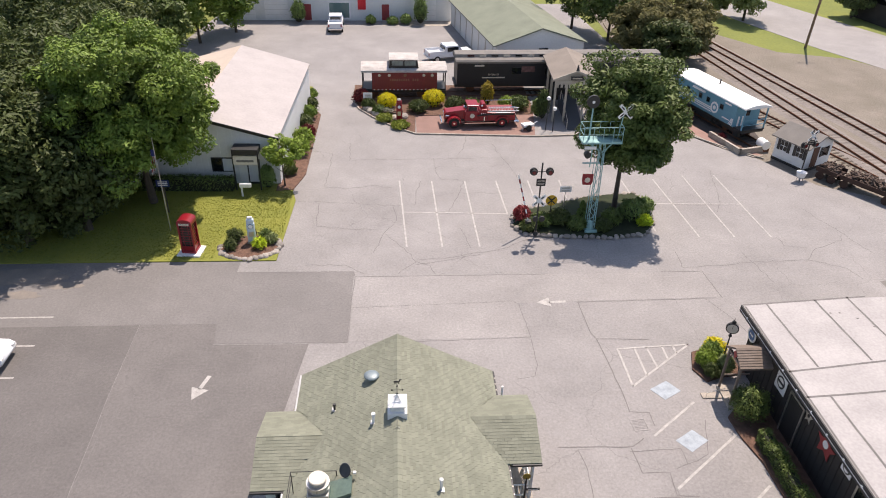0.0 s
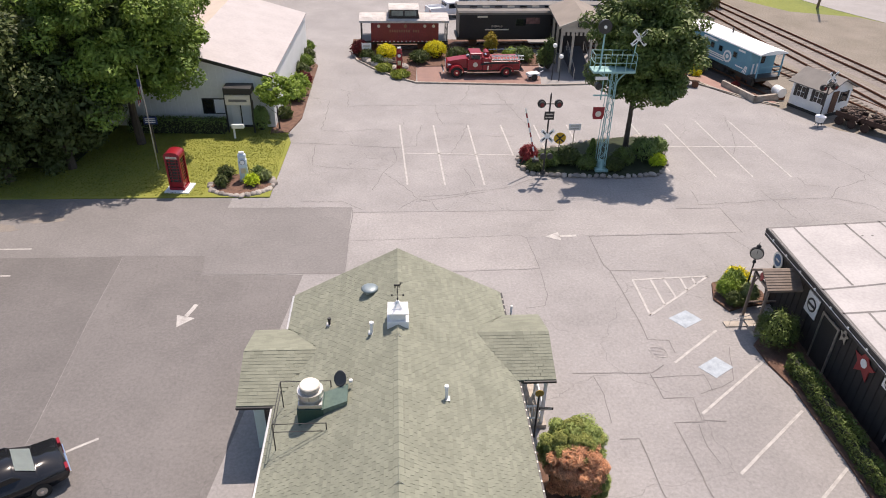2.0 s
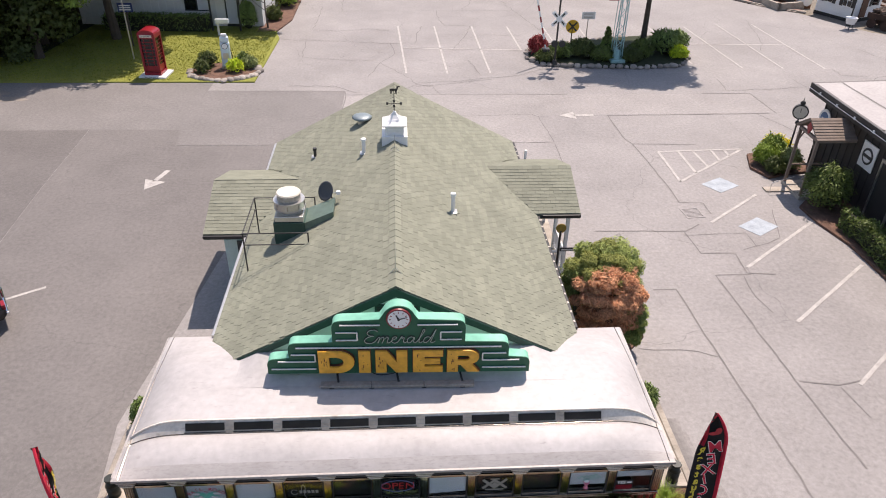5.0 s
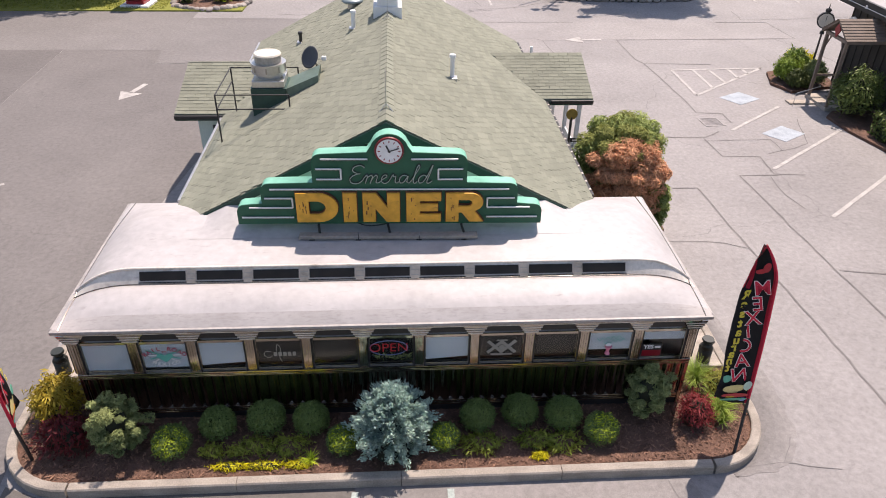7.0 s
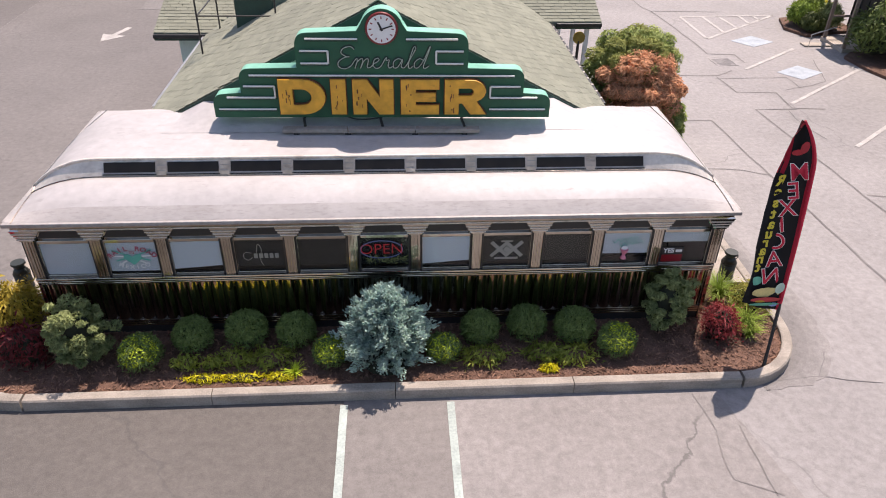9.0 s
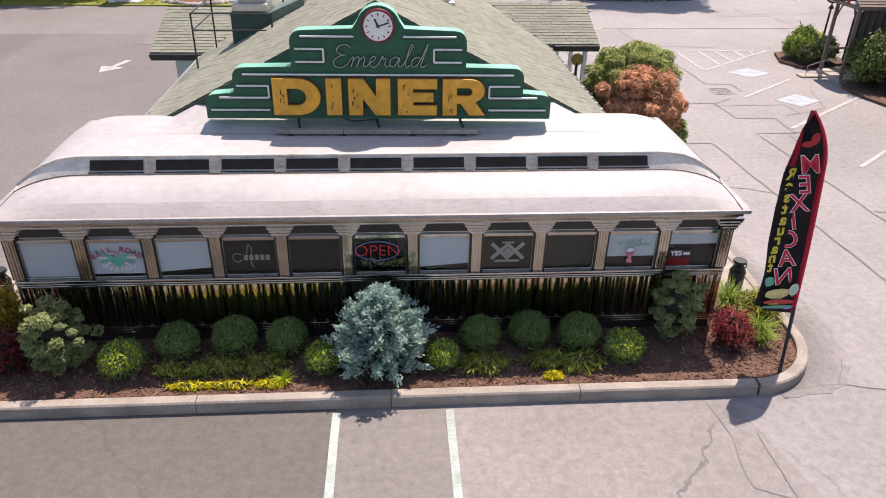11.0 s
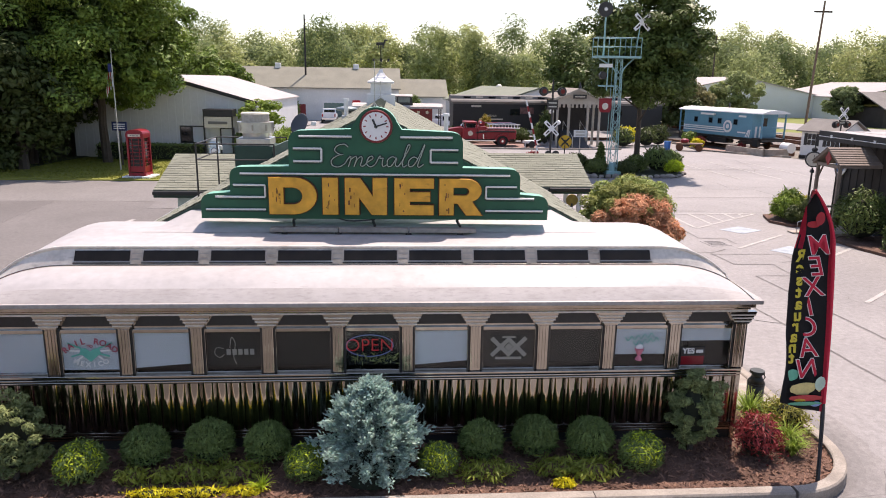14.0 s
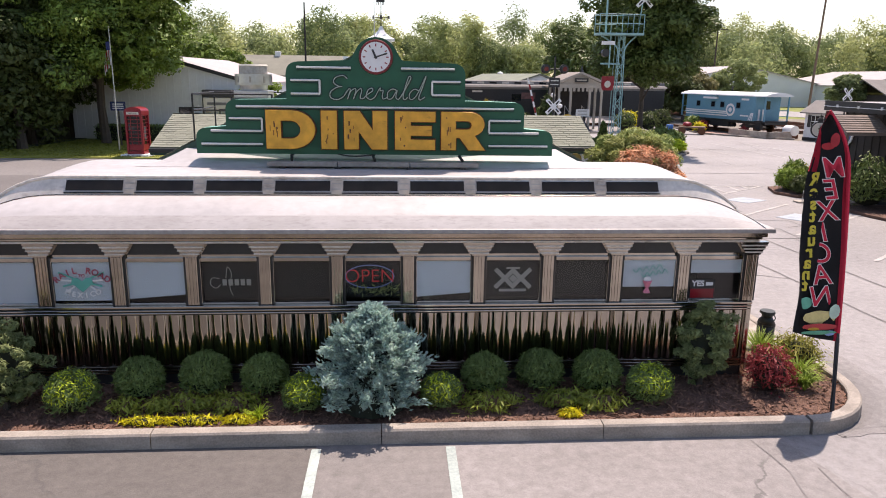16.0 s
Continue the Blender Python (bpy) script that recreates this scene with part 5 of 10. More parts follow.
pts = rng.uniform((-6.9, 8.80, 0.132), (6.85, 11.1, 0.15), (15000, 3))
keep = (np.hypot(np.maximum(0, np.abs(pts[:, 0] + 0.03) - 5.7), np.minimum(0, pts[:, 1] - 10.1)) < 1.26)
pts = pts[keep]
chips = cards("bark_chips", pts, rng.normal(size=pts.shape) * 0.5 + np.array([0, 0, 1.0]), rng.uniform(0.012, 0.035, len(pts)), CHIP, None, "", 1.3, 3)
tagged(chips, "loose red-brown bark chips on the bed", "mulch", "", "stuff")


def shrub(name, at, radii, leaves, size, mat, label, category="shrub", seed=0, lump=0.06, inner_mat=None, tip=None, aspect=1.2, group=""):
    """A clipped or loose shrub: a near-black heart for the shade inside, with leaf sprays standing out of it."""
    ob = thing(name, at, 0, label, category, group)
    rng = np.random.default_rng(seed)
    d = rng.normal(size=(leaves, 3))
    d /= np.linalg.norm(d, axis=1, keepdims=True)
    d[:, 2] = np.abs(d[:, 2]) * 1.0 - 0.45 * (rng.random(leaves) < 0.35)
    bumpy = 1 + lump * np.sin(d[:, 0] * 7 + seed) * np.cos(d[:, 1] * 6 + seed * 2) + lump * 0.8 * rng.normal(size=leaves)
    p = d * np.array(radii) * bumpy[:, None] * rng.uniform(0.80, 1.03, (leaves, 1))
    p[:, 2] += radii[2] * 0.85
    nrm = d + rng.normal(size=d.shape) * 0.7
    cards("foliage", p, nrm, size * rng.uniform(0.6, 1.3, leaves), mat, ob, "", aspect, seed)
    # Brighter leaves on the upper front put the sun patch into colour.
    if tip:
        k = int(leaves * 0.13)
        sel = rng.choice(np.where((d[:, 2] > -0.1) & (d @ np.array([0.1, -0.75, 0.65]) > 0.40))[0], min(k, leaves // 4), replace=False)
        cards("new_growth", p[sel] * np.array([1.03, 1.03, 1.02]), nrm[sel], size * 0.95, tip, ob, "brighter leaves painting the sunlit side", aspect, seed + 9)
    part("heart", ball((0, 0, radii[2] * 0.85), 1, sub=2, squash=tuple(r * 0.80 for r in radii)), inner_mat or material("heart_shade", (0.022, 0.026, 0.014), 0.95, 0, 0.3, 20, 3, 0.2), ob, "", True)
    return ob


# Near-black: the shade inside shrubs and hedges is put into this colour.
TWIG_SHADE = material("shaded_twigs", (0.022, 0.026, 0.014), 0.95, 0, 0.3, 20, 3, 0.2)
for k, (x, y, r) in enumerate(((-3.39, 10.0, 0.31), (-2.51, 10.08, 0.33), (-1.67, 10.05, 0.31), (1.47, 9.98, 0.31), (2.29, 10.06, 0.32), (3.11, 9.95, 0.33))):
    shrub("boxwood", (x, y - 0.12, 0.12), (r * 1.06, r * 1.02, r * 1.0), 7000, 0.018, LEAF_BOX, "clipped dark green globe boxwood in the mulch bed", "shrub", 20 + k, 0.03, TWIG_SHADE, group="globe boxwoods along the diner")
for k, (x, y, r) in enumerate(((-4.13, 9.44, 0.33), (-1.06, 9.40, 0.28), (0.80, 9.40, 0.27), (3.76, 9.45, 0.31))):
    shrub("golden_globe_shrub", (x, y, 0.12), (r, r, r * 0.95), 5000, 0.020, LEAF_BOX, "round green shrub with its sunlit side painted yellow-green", "shrub", 40 + k, 0.05, TWIG_SHADE, LEAF_GOLD, group="golden globe shrubs in the bed")
COVERLEAF = leafy("ground_cover_leaf", (0.36, 0.40, 0.07), (0.16, 0.20, 0.035))
for k, (x, y, rx) in enumerate(((1.50, 9.33, 0.36), (2.50, 9.36, 0.30), (3.02, 9.30, 0.34), (-3.42, 9.36, 0.20), (-2.66, 9.44, 0.27), (-2.05, 9.42, 0.34), (-3.0, 9.33, 0.13))):
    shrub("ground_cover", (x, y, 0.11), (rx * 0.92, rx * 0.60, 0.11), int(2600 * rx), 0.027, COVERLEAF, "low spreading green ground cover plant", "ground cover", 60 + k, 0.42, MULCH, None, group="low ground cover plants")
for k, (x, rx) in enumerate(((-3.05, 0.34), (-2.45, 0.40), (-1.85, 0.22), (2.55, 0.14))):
    shrub("yellow_sedum", (x, 9.03, 0.11), (rx, 0.09, 0.06), 420, 0.022, LEAF_YELLOW, "bright yellow low sedum beside the kerb", "ground cover", 80 + k, 0.2, TWIG_SHADE, group="yellow sedum along the kerb")


def tuft(name, at, blades, h, spread, mat, label, seed):
    ob = thing(name, at, 0, label, "ornamental grass")
    rng = random.Random(seed)
    bm = bmesh.new()
    for _ in range(blades):
        a, s, hh = rng.uniform(0, 6.28), rng.uniform(0.1, 1) * spread, h * rng.uniform(0.6, 1.1)
        dx, dy = math.cos(a), math.sin(a)
        w = 0.012
        prev = None
        for t in (0, 0.45, 0.8, 1.0):
            p = Vector((dx * s * t ** 1.5, dy * s * t ** 1.5, hh * (t - 0.42 * t ** 3)))
            ww = w * (1.05 - t)
            cur = (bm.verts.new(p + Vector((-dy, dx, 0)) * ww), bm.verts.new(p - Vector((-dy, dx, 0)) * ww))
            if prev:
                bm.faces.new((prev[0], prev[1], cur[1], cur[0]))
            prev = cur
    part("foliage", bm, mat, ob)
    return ob


tuft("daylily_clump", (-1.62, 9.10, 0.12), 90, 0.28, 0.25, LEAF_GOLD, "arching green daylily leaves by the kerb", 1)
tuft("daylily_clump", (6.25, 9.95, 0.12), 260, 0.62, 0.5, LEAF_LIGHT, "arching green daylily leaves at the bed's end", 2)
tuft("daylily_clump", (6.2, 9.68, 0.12), 190, 0.48, 0.34, LEAF_LIGHT, "arching green daylily leaves at the bed's end", 5)
tuft("daylily_clump", (6.05, 10.75, 0.12), 340, 0.80, 0.62, LEAF_LIGHT, "arching green daylily leaves at the bed's end", 3)
shrub("spirea", (6.48, 10.45, 0.12), (0.33, 0.33, 0.30), 1800, 0.026, LEAF_OCHREGREEN, "loose bronze-green spirea at the bed's end", "shrub", 14, 0.26, TWIG_SHADE)
shrub("barberry", (5.66, 9.75, 0.12), (0.31, 0.30, 0.33), 1900, 0.024, LEAF_CRIMSON, "burgundy-red leaved barberry bush", "shrub", 7, 0.26, TWIG_SHADE)
shrub("barberry", (-6.05, 9.62, 0.12), (0.44, 0.36, 0.34), 1700, 0.030, LEAF_RED, "burgundy-red leaved barberry bush", "shrub", 8, 0.26, TWIG_SHADE)
shrub("golden_cypress", (-6.45, 10.45, 0.12), (0.42, 0.42, 0.46), 3600, 0.034, LEAF_OCHRE, "feathery golden-yellow cypress bush", "shrub", 9, 0.22, TWIG_SHADE)
for x0, x1 in ((-7.05, -5.86), (5.6, 6.85)):
    setting("end_pavement", box(x0, x1, 11.25, 13.65, 0.0, 0.19, bevel=0.012), CONCRETE, "pale concrete pavement slab at the diner's end", "pavement")
    setting("end_pavement", box(x0, x1, 13.66, 14.2, 0.0, 0.188, bevel=0.012), CONCRETE, "pale concrete pavement slab at the diner's end", "pavement")
for x in (-6.7, 6.45):
    shrub("end_shrub", (x, 13.75, 0.17), (0.34, 0.34, 0.50), 2200, 0.035, LEAF_BOX, "upright dark green shrub beside the diner's end", "shrub", 10, 0.1, TWIG_SHADE, group="shrubs at the diner's ends")


def conifer(name, at, h, r, sprigs, mat, label, seed, size=0.05, layers=9, ragged=0.2, top=0.10, per=34):
    """A young conifer: tiers of branches with needle-covered sprigs at their ends."""
    ob = thing(name, at, 0, label, "conifer")
    rng = np.random.default_rng(seed)
    part("trunk", rod((0, 0, 0), (0, 0, h * 0.9), 0.04, 0.012, 8), BARK, ob)
    centres, normals = [], []
    tips = max(60, sprigs // per)
    for k in range(tips):
        f = (k + 0.5) / tips
        z = h * (0.05 + 0.90 * f)
        a = k * 2.39996 + rng.normal() * 0.25
        rr = r * (1 - f ** 2.6) ** 0.9 * (0.80 + 0.20 * min(1, f / 0.3)) + top * r
        reach = rr * rng.uniform(1 - ragged * 2.2, 1 + ragged * 0.5)
        out = np.array([math.cos(a), math.sin(a), 0.25 + 0.9 * f])
        out /= np.linalg.norm(out)
        for q in range(per):
            t = rng.uniform(0.30, 1.0) ** 0.7
            c = np.array([math.cos(a) * reach * t, math.sin(a) * reach * t, z + 0.25 * reach * (t - 0.75)])
            c += rng.normal(size=3) * np.array([0.05, 0.05, 0.04]) * (r / 0.7) * (1.15 - 0.5 * t)
            centres.append(c)
            normals.append(out + rng.normal(size=3) * 0.45)
    centres, dirs = np.array(centres), np.array(normals)
    dirs /= np.linalg.norm(dirs, axis=1, keepdims=True)
    # every sprig is a small bottle-brush of crossed blades
    cc, nn = [], []
    for q in range(3):
        side = np.cross(dirs, rng.normal(size=dirs.shape))
        side /= np.linalg.norm(side, axis=1, keepdims=True)
        cc.append(centres + side * size * 0.15)
        nn.append(side)
    me_c, me_n = np.concatenate(cc), np.concatenate(nn)
    d3 = np.concatenate([dirs] * 3)
    n = len(me_c)
    s = (size * rng.uniform(0.7, 1.3, (n, 1)))
    w = np.cross(me_n, d3)
    a, b = me_c - d3 * s * 0.9, me_c + d3 * s * 1.2
    c, d = me_c + w * s * 0.38 + d3 * s * 0.25, me_c - w * s * 0.38 + d3 * s * 0.25
    co = np.stack((a, c, b, d), 1).reshape(-1, 3)
    me = bpy.data.meshes.new("needles")
    me.from_pydata(co.tolist(), [], (np.arange(n)[:, None] * 4 + np.array([0, 1, 2, 3])).tolist())
    me.materials.append(mat)
    part("needles", me, mat, ob)
    part("heart", rod((0, 0, 0.05), (0, 0, h * 0.8), r * 0.62, r * 0.1, 12), TWIG_SHADE, ob)
    return ob


conifer("blue_spruce", (-0.13, 9.42, 0.12), 1.50, 0.74, 24000, NEEDLE_BLUE, "silvery blue dwarf spruce in front of the diner", 3, 0.031, 13, 0.26, 0.10, 110)
for x, y, h, r, seed in ((4.72, 9.95, 1.26, 0.43, 4), (-5.05, 9.55, 1.26, 0.50, 5)):
    cy = thing("hinoki_cypress", (x, y, 0.12), 0, "lumpy grey-green dwarf cypress with tufted sprays", "conifer", "dwarf cypresses in the bed")
    part("trunk", rod((0, 0, 0), (0, 0, h * 0.8), 0.05, 0.015, 8), BARK, cy)
    crown("foliage", (0, 0, h * 0.52), (r * 0.92, r * 0.85, h * 0.47), 95, 190, 0.022, NEEDLE_GREY, cy, seed, 0.42, 0.20, "", 1.2)
    part("heart", ball((0, 0, h * 0.48), 1, sub=2, squash=(r * 0.44, r * 0.42, h * 0.36)), TWIG_SHADE, cy, "", True)

# ---- feather flags ----
FLAGBLACK = material("black_flag_cloth", (0.016, 0.015, 0.017), 0.8, 0, 0.2, 30, 4, 0.1)
FLAGRED = material("red_flag_cloth", (0.60, 0.015, 0.045), 0.7, 0, 0.15, 30, 4, 0.1)
FLAGYELLOW = material("yellow_flag_print", (0.62, 0.50, 0.05), 0.7, 0, 0.1, 30, 4, 0)
FLAGWHITE = material("white_flag_print", (0.72, 0.70, 0.68), 0.7, 0, 0.1, 30, 4, 0)


def feather_flag(at, turn, lean=1.0, side=-1, hem=0.1):
    ob = thing("feather_flag", at, turn, "tall black feather flag with red border reading MEXICAN RESTAURANT", "flag", "feather flags beside the diner")
    Z0, TALL = 0.90, 3.15
    flip = Matrix.Diagonal((-1, 1, 1, 1))
    def edge(t):
        return 0.18 + 0.04 * math.sin(math.pi * t) - 0.29 * max(0, (t - 0.76) / 0.24) ** 2
    def back(t):
        return lean * (0.38 + 0.46 * t)
    def width(t):
        return float(np.interp(t, (0, 0.35, 0.53, 0.68, 0.86, 0.93, 1.0), (0.62, 0.68, 0.66, 0.58, 0.42, 0.30, 0.02)))
    def ripple(u, z):
        return (0.05 * math.sin(z * 2.6 + u * 6) + 0.02 * math.sin(z * 5.1 - u * 9)) * (0.25 + u)
    def sheet(u, z):
        t = (z - Z0) / TALL
        return Vector((edge(t) - width(t) * u, back(t) + ripple(u, z), z + 0.12 * u * (1 - t)))
    zs = [Z0 + TALL * k / 26 for k in range(27)]
    line = [(-0.02, -0.04, -0.1)] + [(edge((z - Z0) / TALL), back((z - Z0) / TALL), z) for z in zs]
    part("pole", tube(line, [0.034, 0.03] + [0.022] * (len(line) - 2)), BLACK, ob, "thin black flag pole")
    part("sleeve", tube(line[2:], 0.027), FLAGRED, ob, "red cloth pole sleeve")
    for name, u0, u1, mat in (("cloth", 0.0, 1.0, FLAGBLACK), ("border", 0.0, 0.10, FLAGRED), ("border", 0.9, 1.0, FLAGRED)):
        bm = bmesh.new()
        rows = []
        for z in zs:
            t = (z - Z0) / TALL
            if u0 > 0.5 and t < 0.72:
                continue
            k = min(1, 0.55 / max(width(t), 0.10))
            lo, hi = (u0, u1) if name == "cloth" else ((0, hem / (0.55 + 0.45 * width(t) / 0.7)) if u0 < 0.5 else (0.82, 1.0))
            rows.append([bm.verts.new(sheet(lo + (hi - lo) * j / 8, z) + Vector((0, 0 if name == "cloth" else 0.006 * side, 0))) for j in range(9)])
        for p, q in zip(rows, rows[1:]):
            for j in range(8):
                bm.faces.new((p[j], p[j + 1], q[j + 1], q[j]))
        bmesh.ops.solidify(bm, geom=bm.faces[:], thickness=0.003)
        part(name, bm, mat, ob, "black printed cloth" if name == "cloth" else "red cloth border", True)
    for k, ch in enumerate("MEXICAN"):
        z = 3.28 - 0.298 * k
        c = sheet(0.44, z)
        for mt, bold, dy in ((FLAGWHITE, 0.012, 0.022), (FLAGRED, 0.002, 0.027)):
            me = words("letter", ch, 0.39, mt, 0.002, bold, 0.2)
            part("letter", me, mt, ob, "red letter with white outline" if bold < 0.01 else "", at=pose(c.x, c.y + side * dy, c.z, -8 * lean, -4, 0) @ flip)
    for k, ch in enumerate("Restaurant"):
        c = sheet(0.83, 3.10 - 0.165 * k)
        part("letter", words("letter", ch, 0.235, FLAGYELLOW, 0.002, 0.008), FLAGYELLOW, ob, "yellow letter", at=pose(c.x, c.y + side * 0.03, c.z, -8 * lean, -3, 0) @ flip)
    for u, z, sx, sz, c in ((0.48, 1.20, 0.25, 0.10, (0.62, 0.52, 0.22)), (0.78, 1.36, 0.10, 0.09, (0.12, 0.45, 0.32)), (0.18, 1.32, 0.08, 0.11, (0.45, 0.60, 0.50)), (0.48, 1.07, 0.26, 0.05, (0.50, 0.05, 0.05)), (0.5, 0.99, 0.27, 0.03, (0.10, 0.35, 0.22)),
                           (0.6, 1.03, 0.1, 0.03, (0.55, 0.30, 0.03)), (0.25, 1.01, 0.08, 0.04, (0.20, 0.30, 0.55)), (0.4, 3.66, 0.07, 0.10, (0.40, 0.02, 0.03)), (0.62, 3.57, 0.10, 0.05, (0.42, 0.02, 0.03))):
        q = sheet(u, z)
        part("printed_shape", ball((q.x, q.y + side * 0.028, q.z), 1, sub=2, squash=(sx, 0.004, sz)), material("flag_print", c, 0.7, 0, 0.2, 30, 8, 0), ob, "coloured food picture on the cloth")
    return ob


feather_flag((6.17, 8.95, 0.13), 0)
feather_flag((-6.57, 9.40, 0.13), -68, -0.12, 1, 0.38)
CANBLACK = material("dark_painted_can", (0.022, 0.028, 0.024), 0.5, 0, 0.3, 14, 3, 0.1)
can = thing("milk_can", (6.5, 11.45, 0.19), 20, "dark painted old milk can on the concrete", "milk can", "old milk cans beside the diner")
part("body", rod((0, 0, 0), (0, 0, 0.44), 0.165, 0.17, 20), CANBLACK, can, "", True)
part("shoulder", rod((0, 0, 0.44), (0, 0, 0.58), 0.17, 0.10, 20), CANBLACK, can, "", True)
part("neck", rod((0, 0, 0.58), (0, 0, 0.66), 0.10, 0.115, 20), CANBLACK, can, "", True)
part("lid", rod((0, 0, 0.66), (0, 0, 0.71), 0.15, 0.14, 20), CANBLACK, can)
for sx in (-1, 1):
    part("handle", tube(smooth_line([(sx * 0.165, 0, 0.44), (sx * 0.24, 0, 0.50), (sx * 0.19, 0, 0.58), (sx * 0.13, 0, 0.56)], 4), 0.012), CANBLACK, can)
for z in (0.03, 0.40):
    part("hoop", rod((0, 0, z), (0, 0, z + 0.03), 0.176, 0.176, 20), CANBLACK, can)
can.scale = (0.85, 0.85, 0.82)
copy_thing(can, pose(-6.85, 11.6, 0.19, 0, 0, -30))

# ---- withered shrub and bed beside the porch ----
setting("side_bed", slab([(4.2, 14.7), (5.2, 14.7), (6.6, 16.1), (7.5, 17.0), (7.5, 18.0), (6.0, 18.8), (4.2, 19.0)], 0.0, 0.07), MULCH, "mulch bed beside the annex wall", "planting bed")
setting("side_bed_left", slab([(-5.5, 14.6), (-4.36, 14.6), (-4.36, 19.5), (-5.5, 19.5)], 0.0, 0.07), MULCH, "narrow mulch bed along the annex wall", "planting bed")
JUNIPER_GREEN = leafy("juniper_green_sprays", (0.36, 0.42, 0.13), (0.18, 0.23, 0.07), 0.7, 0.25)
JUNIPER_GOLD = leafy("juniper_gold_sprays", (0.37, 0.38, 0.115), (0.20, 0.23, 0.06), 0.7, 0.25)
big = thing("overgrown_juniper", (6.08, 16.9, 0.05), 0, "large half-withered juniper, green above and rust-brown in front", "shrub")
crown("green_foliage", (-0.15, 0.3, 1.95), (1.0, 0.8, 1.25), 120, 460, 0.032, JUNIPER_GREEN, big, 31, 0.26, 0.29, "grey-green living foliage", 1.6)
crown("gold_foliage", (-0.25, 0.15, 2.55), (0.88, 0.75, 0.72), 100, 460, 0.032, JUNIPER_GOLD, big, 34, 0.26, 0.29, "yellow-green foliage", 1.6)
crown("brown_foliage", (-0.12, -0.45, 1.95), (1.0, 0.55, 1.0), 125, 520, 0.032, LEAF_BROWN, big, 32, 0.26, 0.29, "rust-brown withered foliage", 1.6)
crown("green_foliage", (0.72, -0.40, 1.15), (0.34, 0.45, 0.95), 55, 400, 0.034, JUNIPER_GREEN, big, 36, 0.28, 0.30, "grey-green living foliage", 1.6)
part("heart", ball((-0.05, 0.0, 1.25), 1, sub=2, squash=(0.95, 0.8, 1.15)), TWIG_SHADE, big, "", True)
tuft("side_plants", (-5.0, 17.6, 0.06), 200, 0.5, 0.4, LEAF_MAPLE, "green leafy plants against the annex", 11)
tuft("side_plants", (-5.0, 16.4, 0.06), 200, 0.45, 0.4, LEAF_LIGHT, "green leafy plants against the annex", 12)
shrub("golden_cypress", (-5.0, 24.6, 0.0), (0.5, 0.6, 0.7), 1500, 0.06, LEAF_YELLOW, "feathery golden-yellow cypress bush", "shrub", 19, 0.2, TWIG_SHADE)
pst = thing("round_sign_post", (5.18, 19.75, 0.0), 0, "black post with a round yellow sign", "sign post")
part("post", rod((0, 0, 0), (0, 0, 2.3), 0.04), BLACK, pst)
part("disc", rod((0, -0.03, 2.39), (0, 0.0, 2.39), 0.17, seg=20), material("mustard_sign", (0.34, 0.22, 0.04), 0.6, 0, 0.3, 12, 3, 0), pst, "round mustard-yellow sign disc")
part("board", box(0.05, 0.62, -0.02, 0.02, 1.5, 1.62), BLACK, pst, "small black board with unreadable lettering")
part("lettering", box(0.1, 0.56, -0.028, -0.021, 1.535, 1.585), WHITE, pst)

# ---- lawn, woods and the white building ----
setting("lawn", slab([(-70, 40.2), (-8.2, 40.1), (-7.9, 48.5), (-8.6, 51.2), (-9.0, 74), (-24, 78), (-70, 80)], 0.0, 0.07), GRASS, "mown lawn, dry yellow-green in the sun", "lawn")
rng = np.random.default_rng(11)
p = rng.uniform((-26, 40.3, 0.07), (-8.1, 50.6, 0.09), (26000, 3))
p = p[(p[:, 0] < -8.2) & ~((p[:, 0] > -12.4) & (p[:, 1] < 43.2))]
tagged(cards("lawn_blades", p, rng.normal(size=p.shape) * 0.6 + np.array([0, -0.3, 0.5]), rng.uniform(0.02, 0.05, len(p)), leafy("grass_blade", (0.26, 0.265, 0.045), (0.18, 0.20, 0.035), 0.8, 0.3), None, "", 1.6, 4), "short grass blades of the lawn", "grass", "", "stuff")


def tree(name, at, h, radii, zc, mat, label, seed, clumps=110, leaves=120, size=0.20, r=0.24, lump=0.32, spread=0.25, category="tree", group="", limbs=8, start=0.3, cut=-1.0, inner=0):
    ob = thing(name, at, random.Random(seed).uniform(0, 360), label, category, group)
    part("trunk", trunk(h * 0.86, r, seed, limbs, radii[0] * 0.75, start), BARK, ob)
    crown("crown", (0, 0, zc), radii, clumps, leaves, size, mat, ob, seed, lump, spread, "", 0.8, cut)
    # Darker inner leaves block light and put the crown's shade into colour.
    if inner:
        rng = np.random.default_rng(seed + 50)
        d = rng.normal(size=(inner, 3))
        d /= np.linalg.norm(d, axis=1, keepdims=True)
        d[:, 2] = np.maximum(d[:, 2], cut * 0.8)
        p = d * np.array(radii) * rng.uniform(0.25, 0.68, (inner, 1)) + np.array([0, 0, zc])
        cards("inner_foliage", p, d + rng.normal(size=d.shape) * 0.5, size * 1.5, LEAF_INNER, ob, "darkened inner leaves added to block light", 0.9, seed + 51)
    return ob


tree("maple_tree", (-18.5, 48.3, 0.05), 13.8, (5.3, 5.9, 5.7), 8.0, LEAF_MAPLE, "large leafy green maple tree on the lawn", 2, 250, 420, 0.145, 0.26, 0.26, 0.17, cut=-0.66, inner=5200)
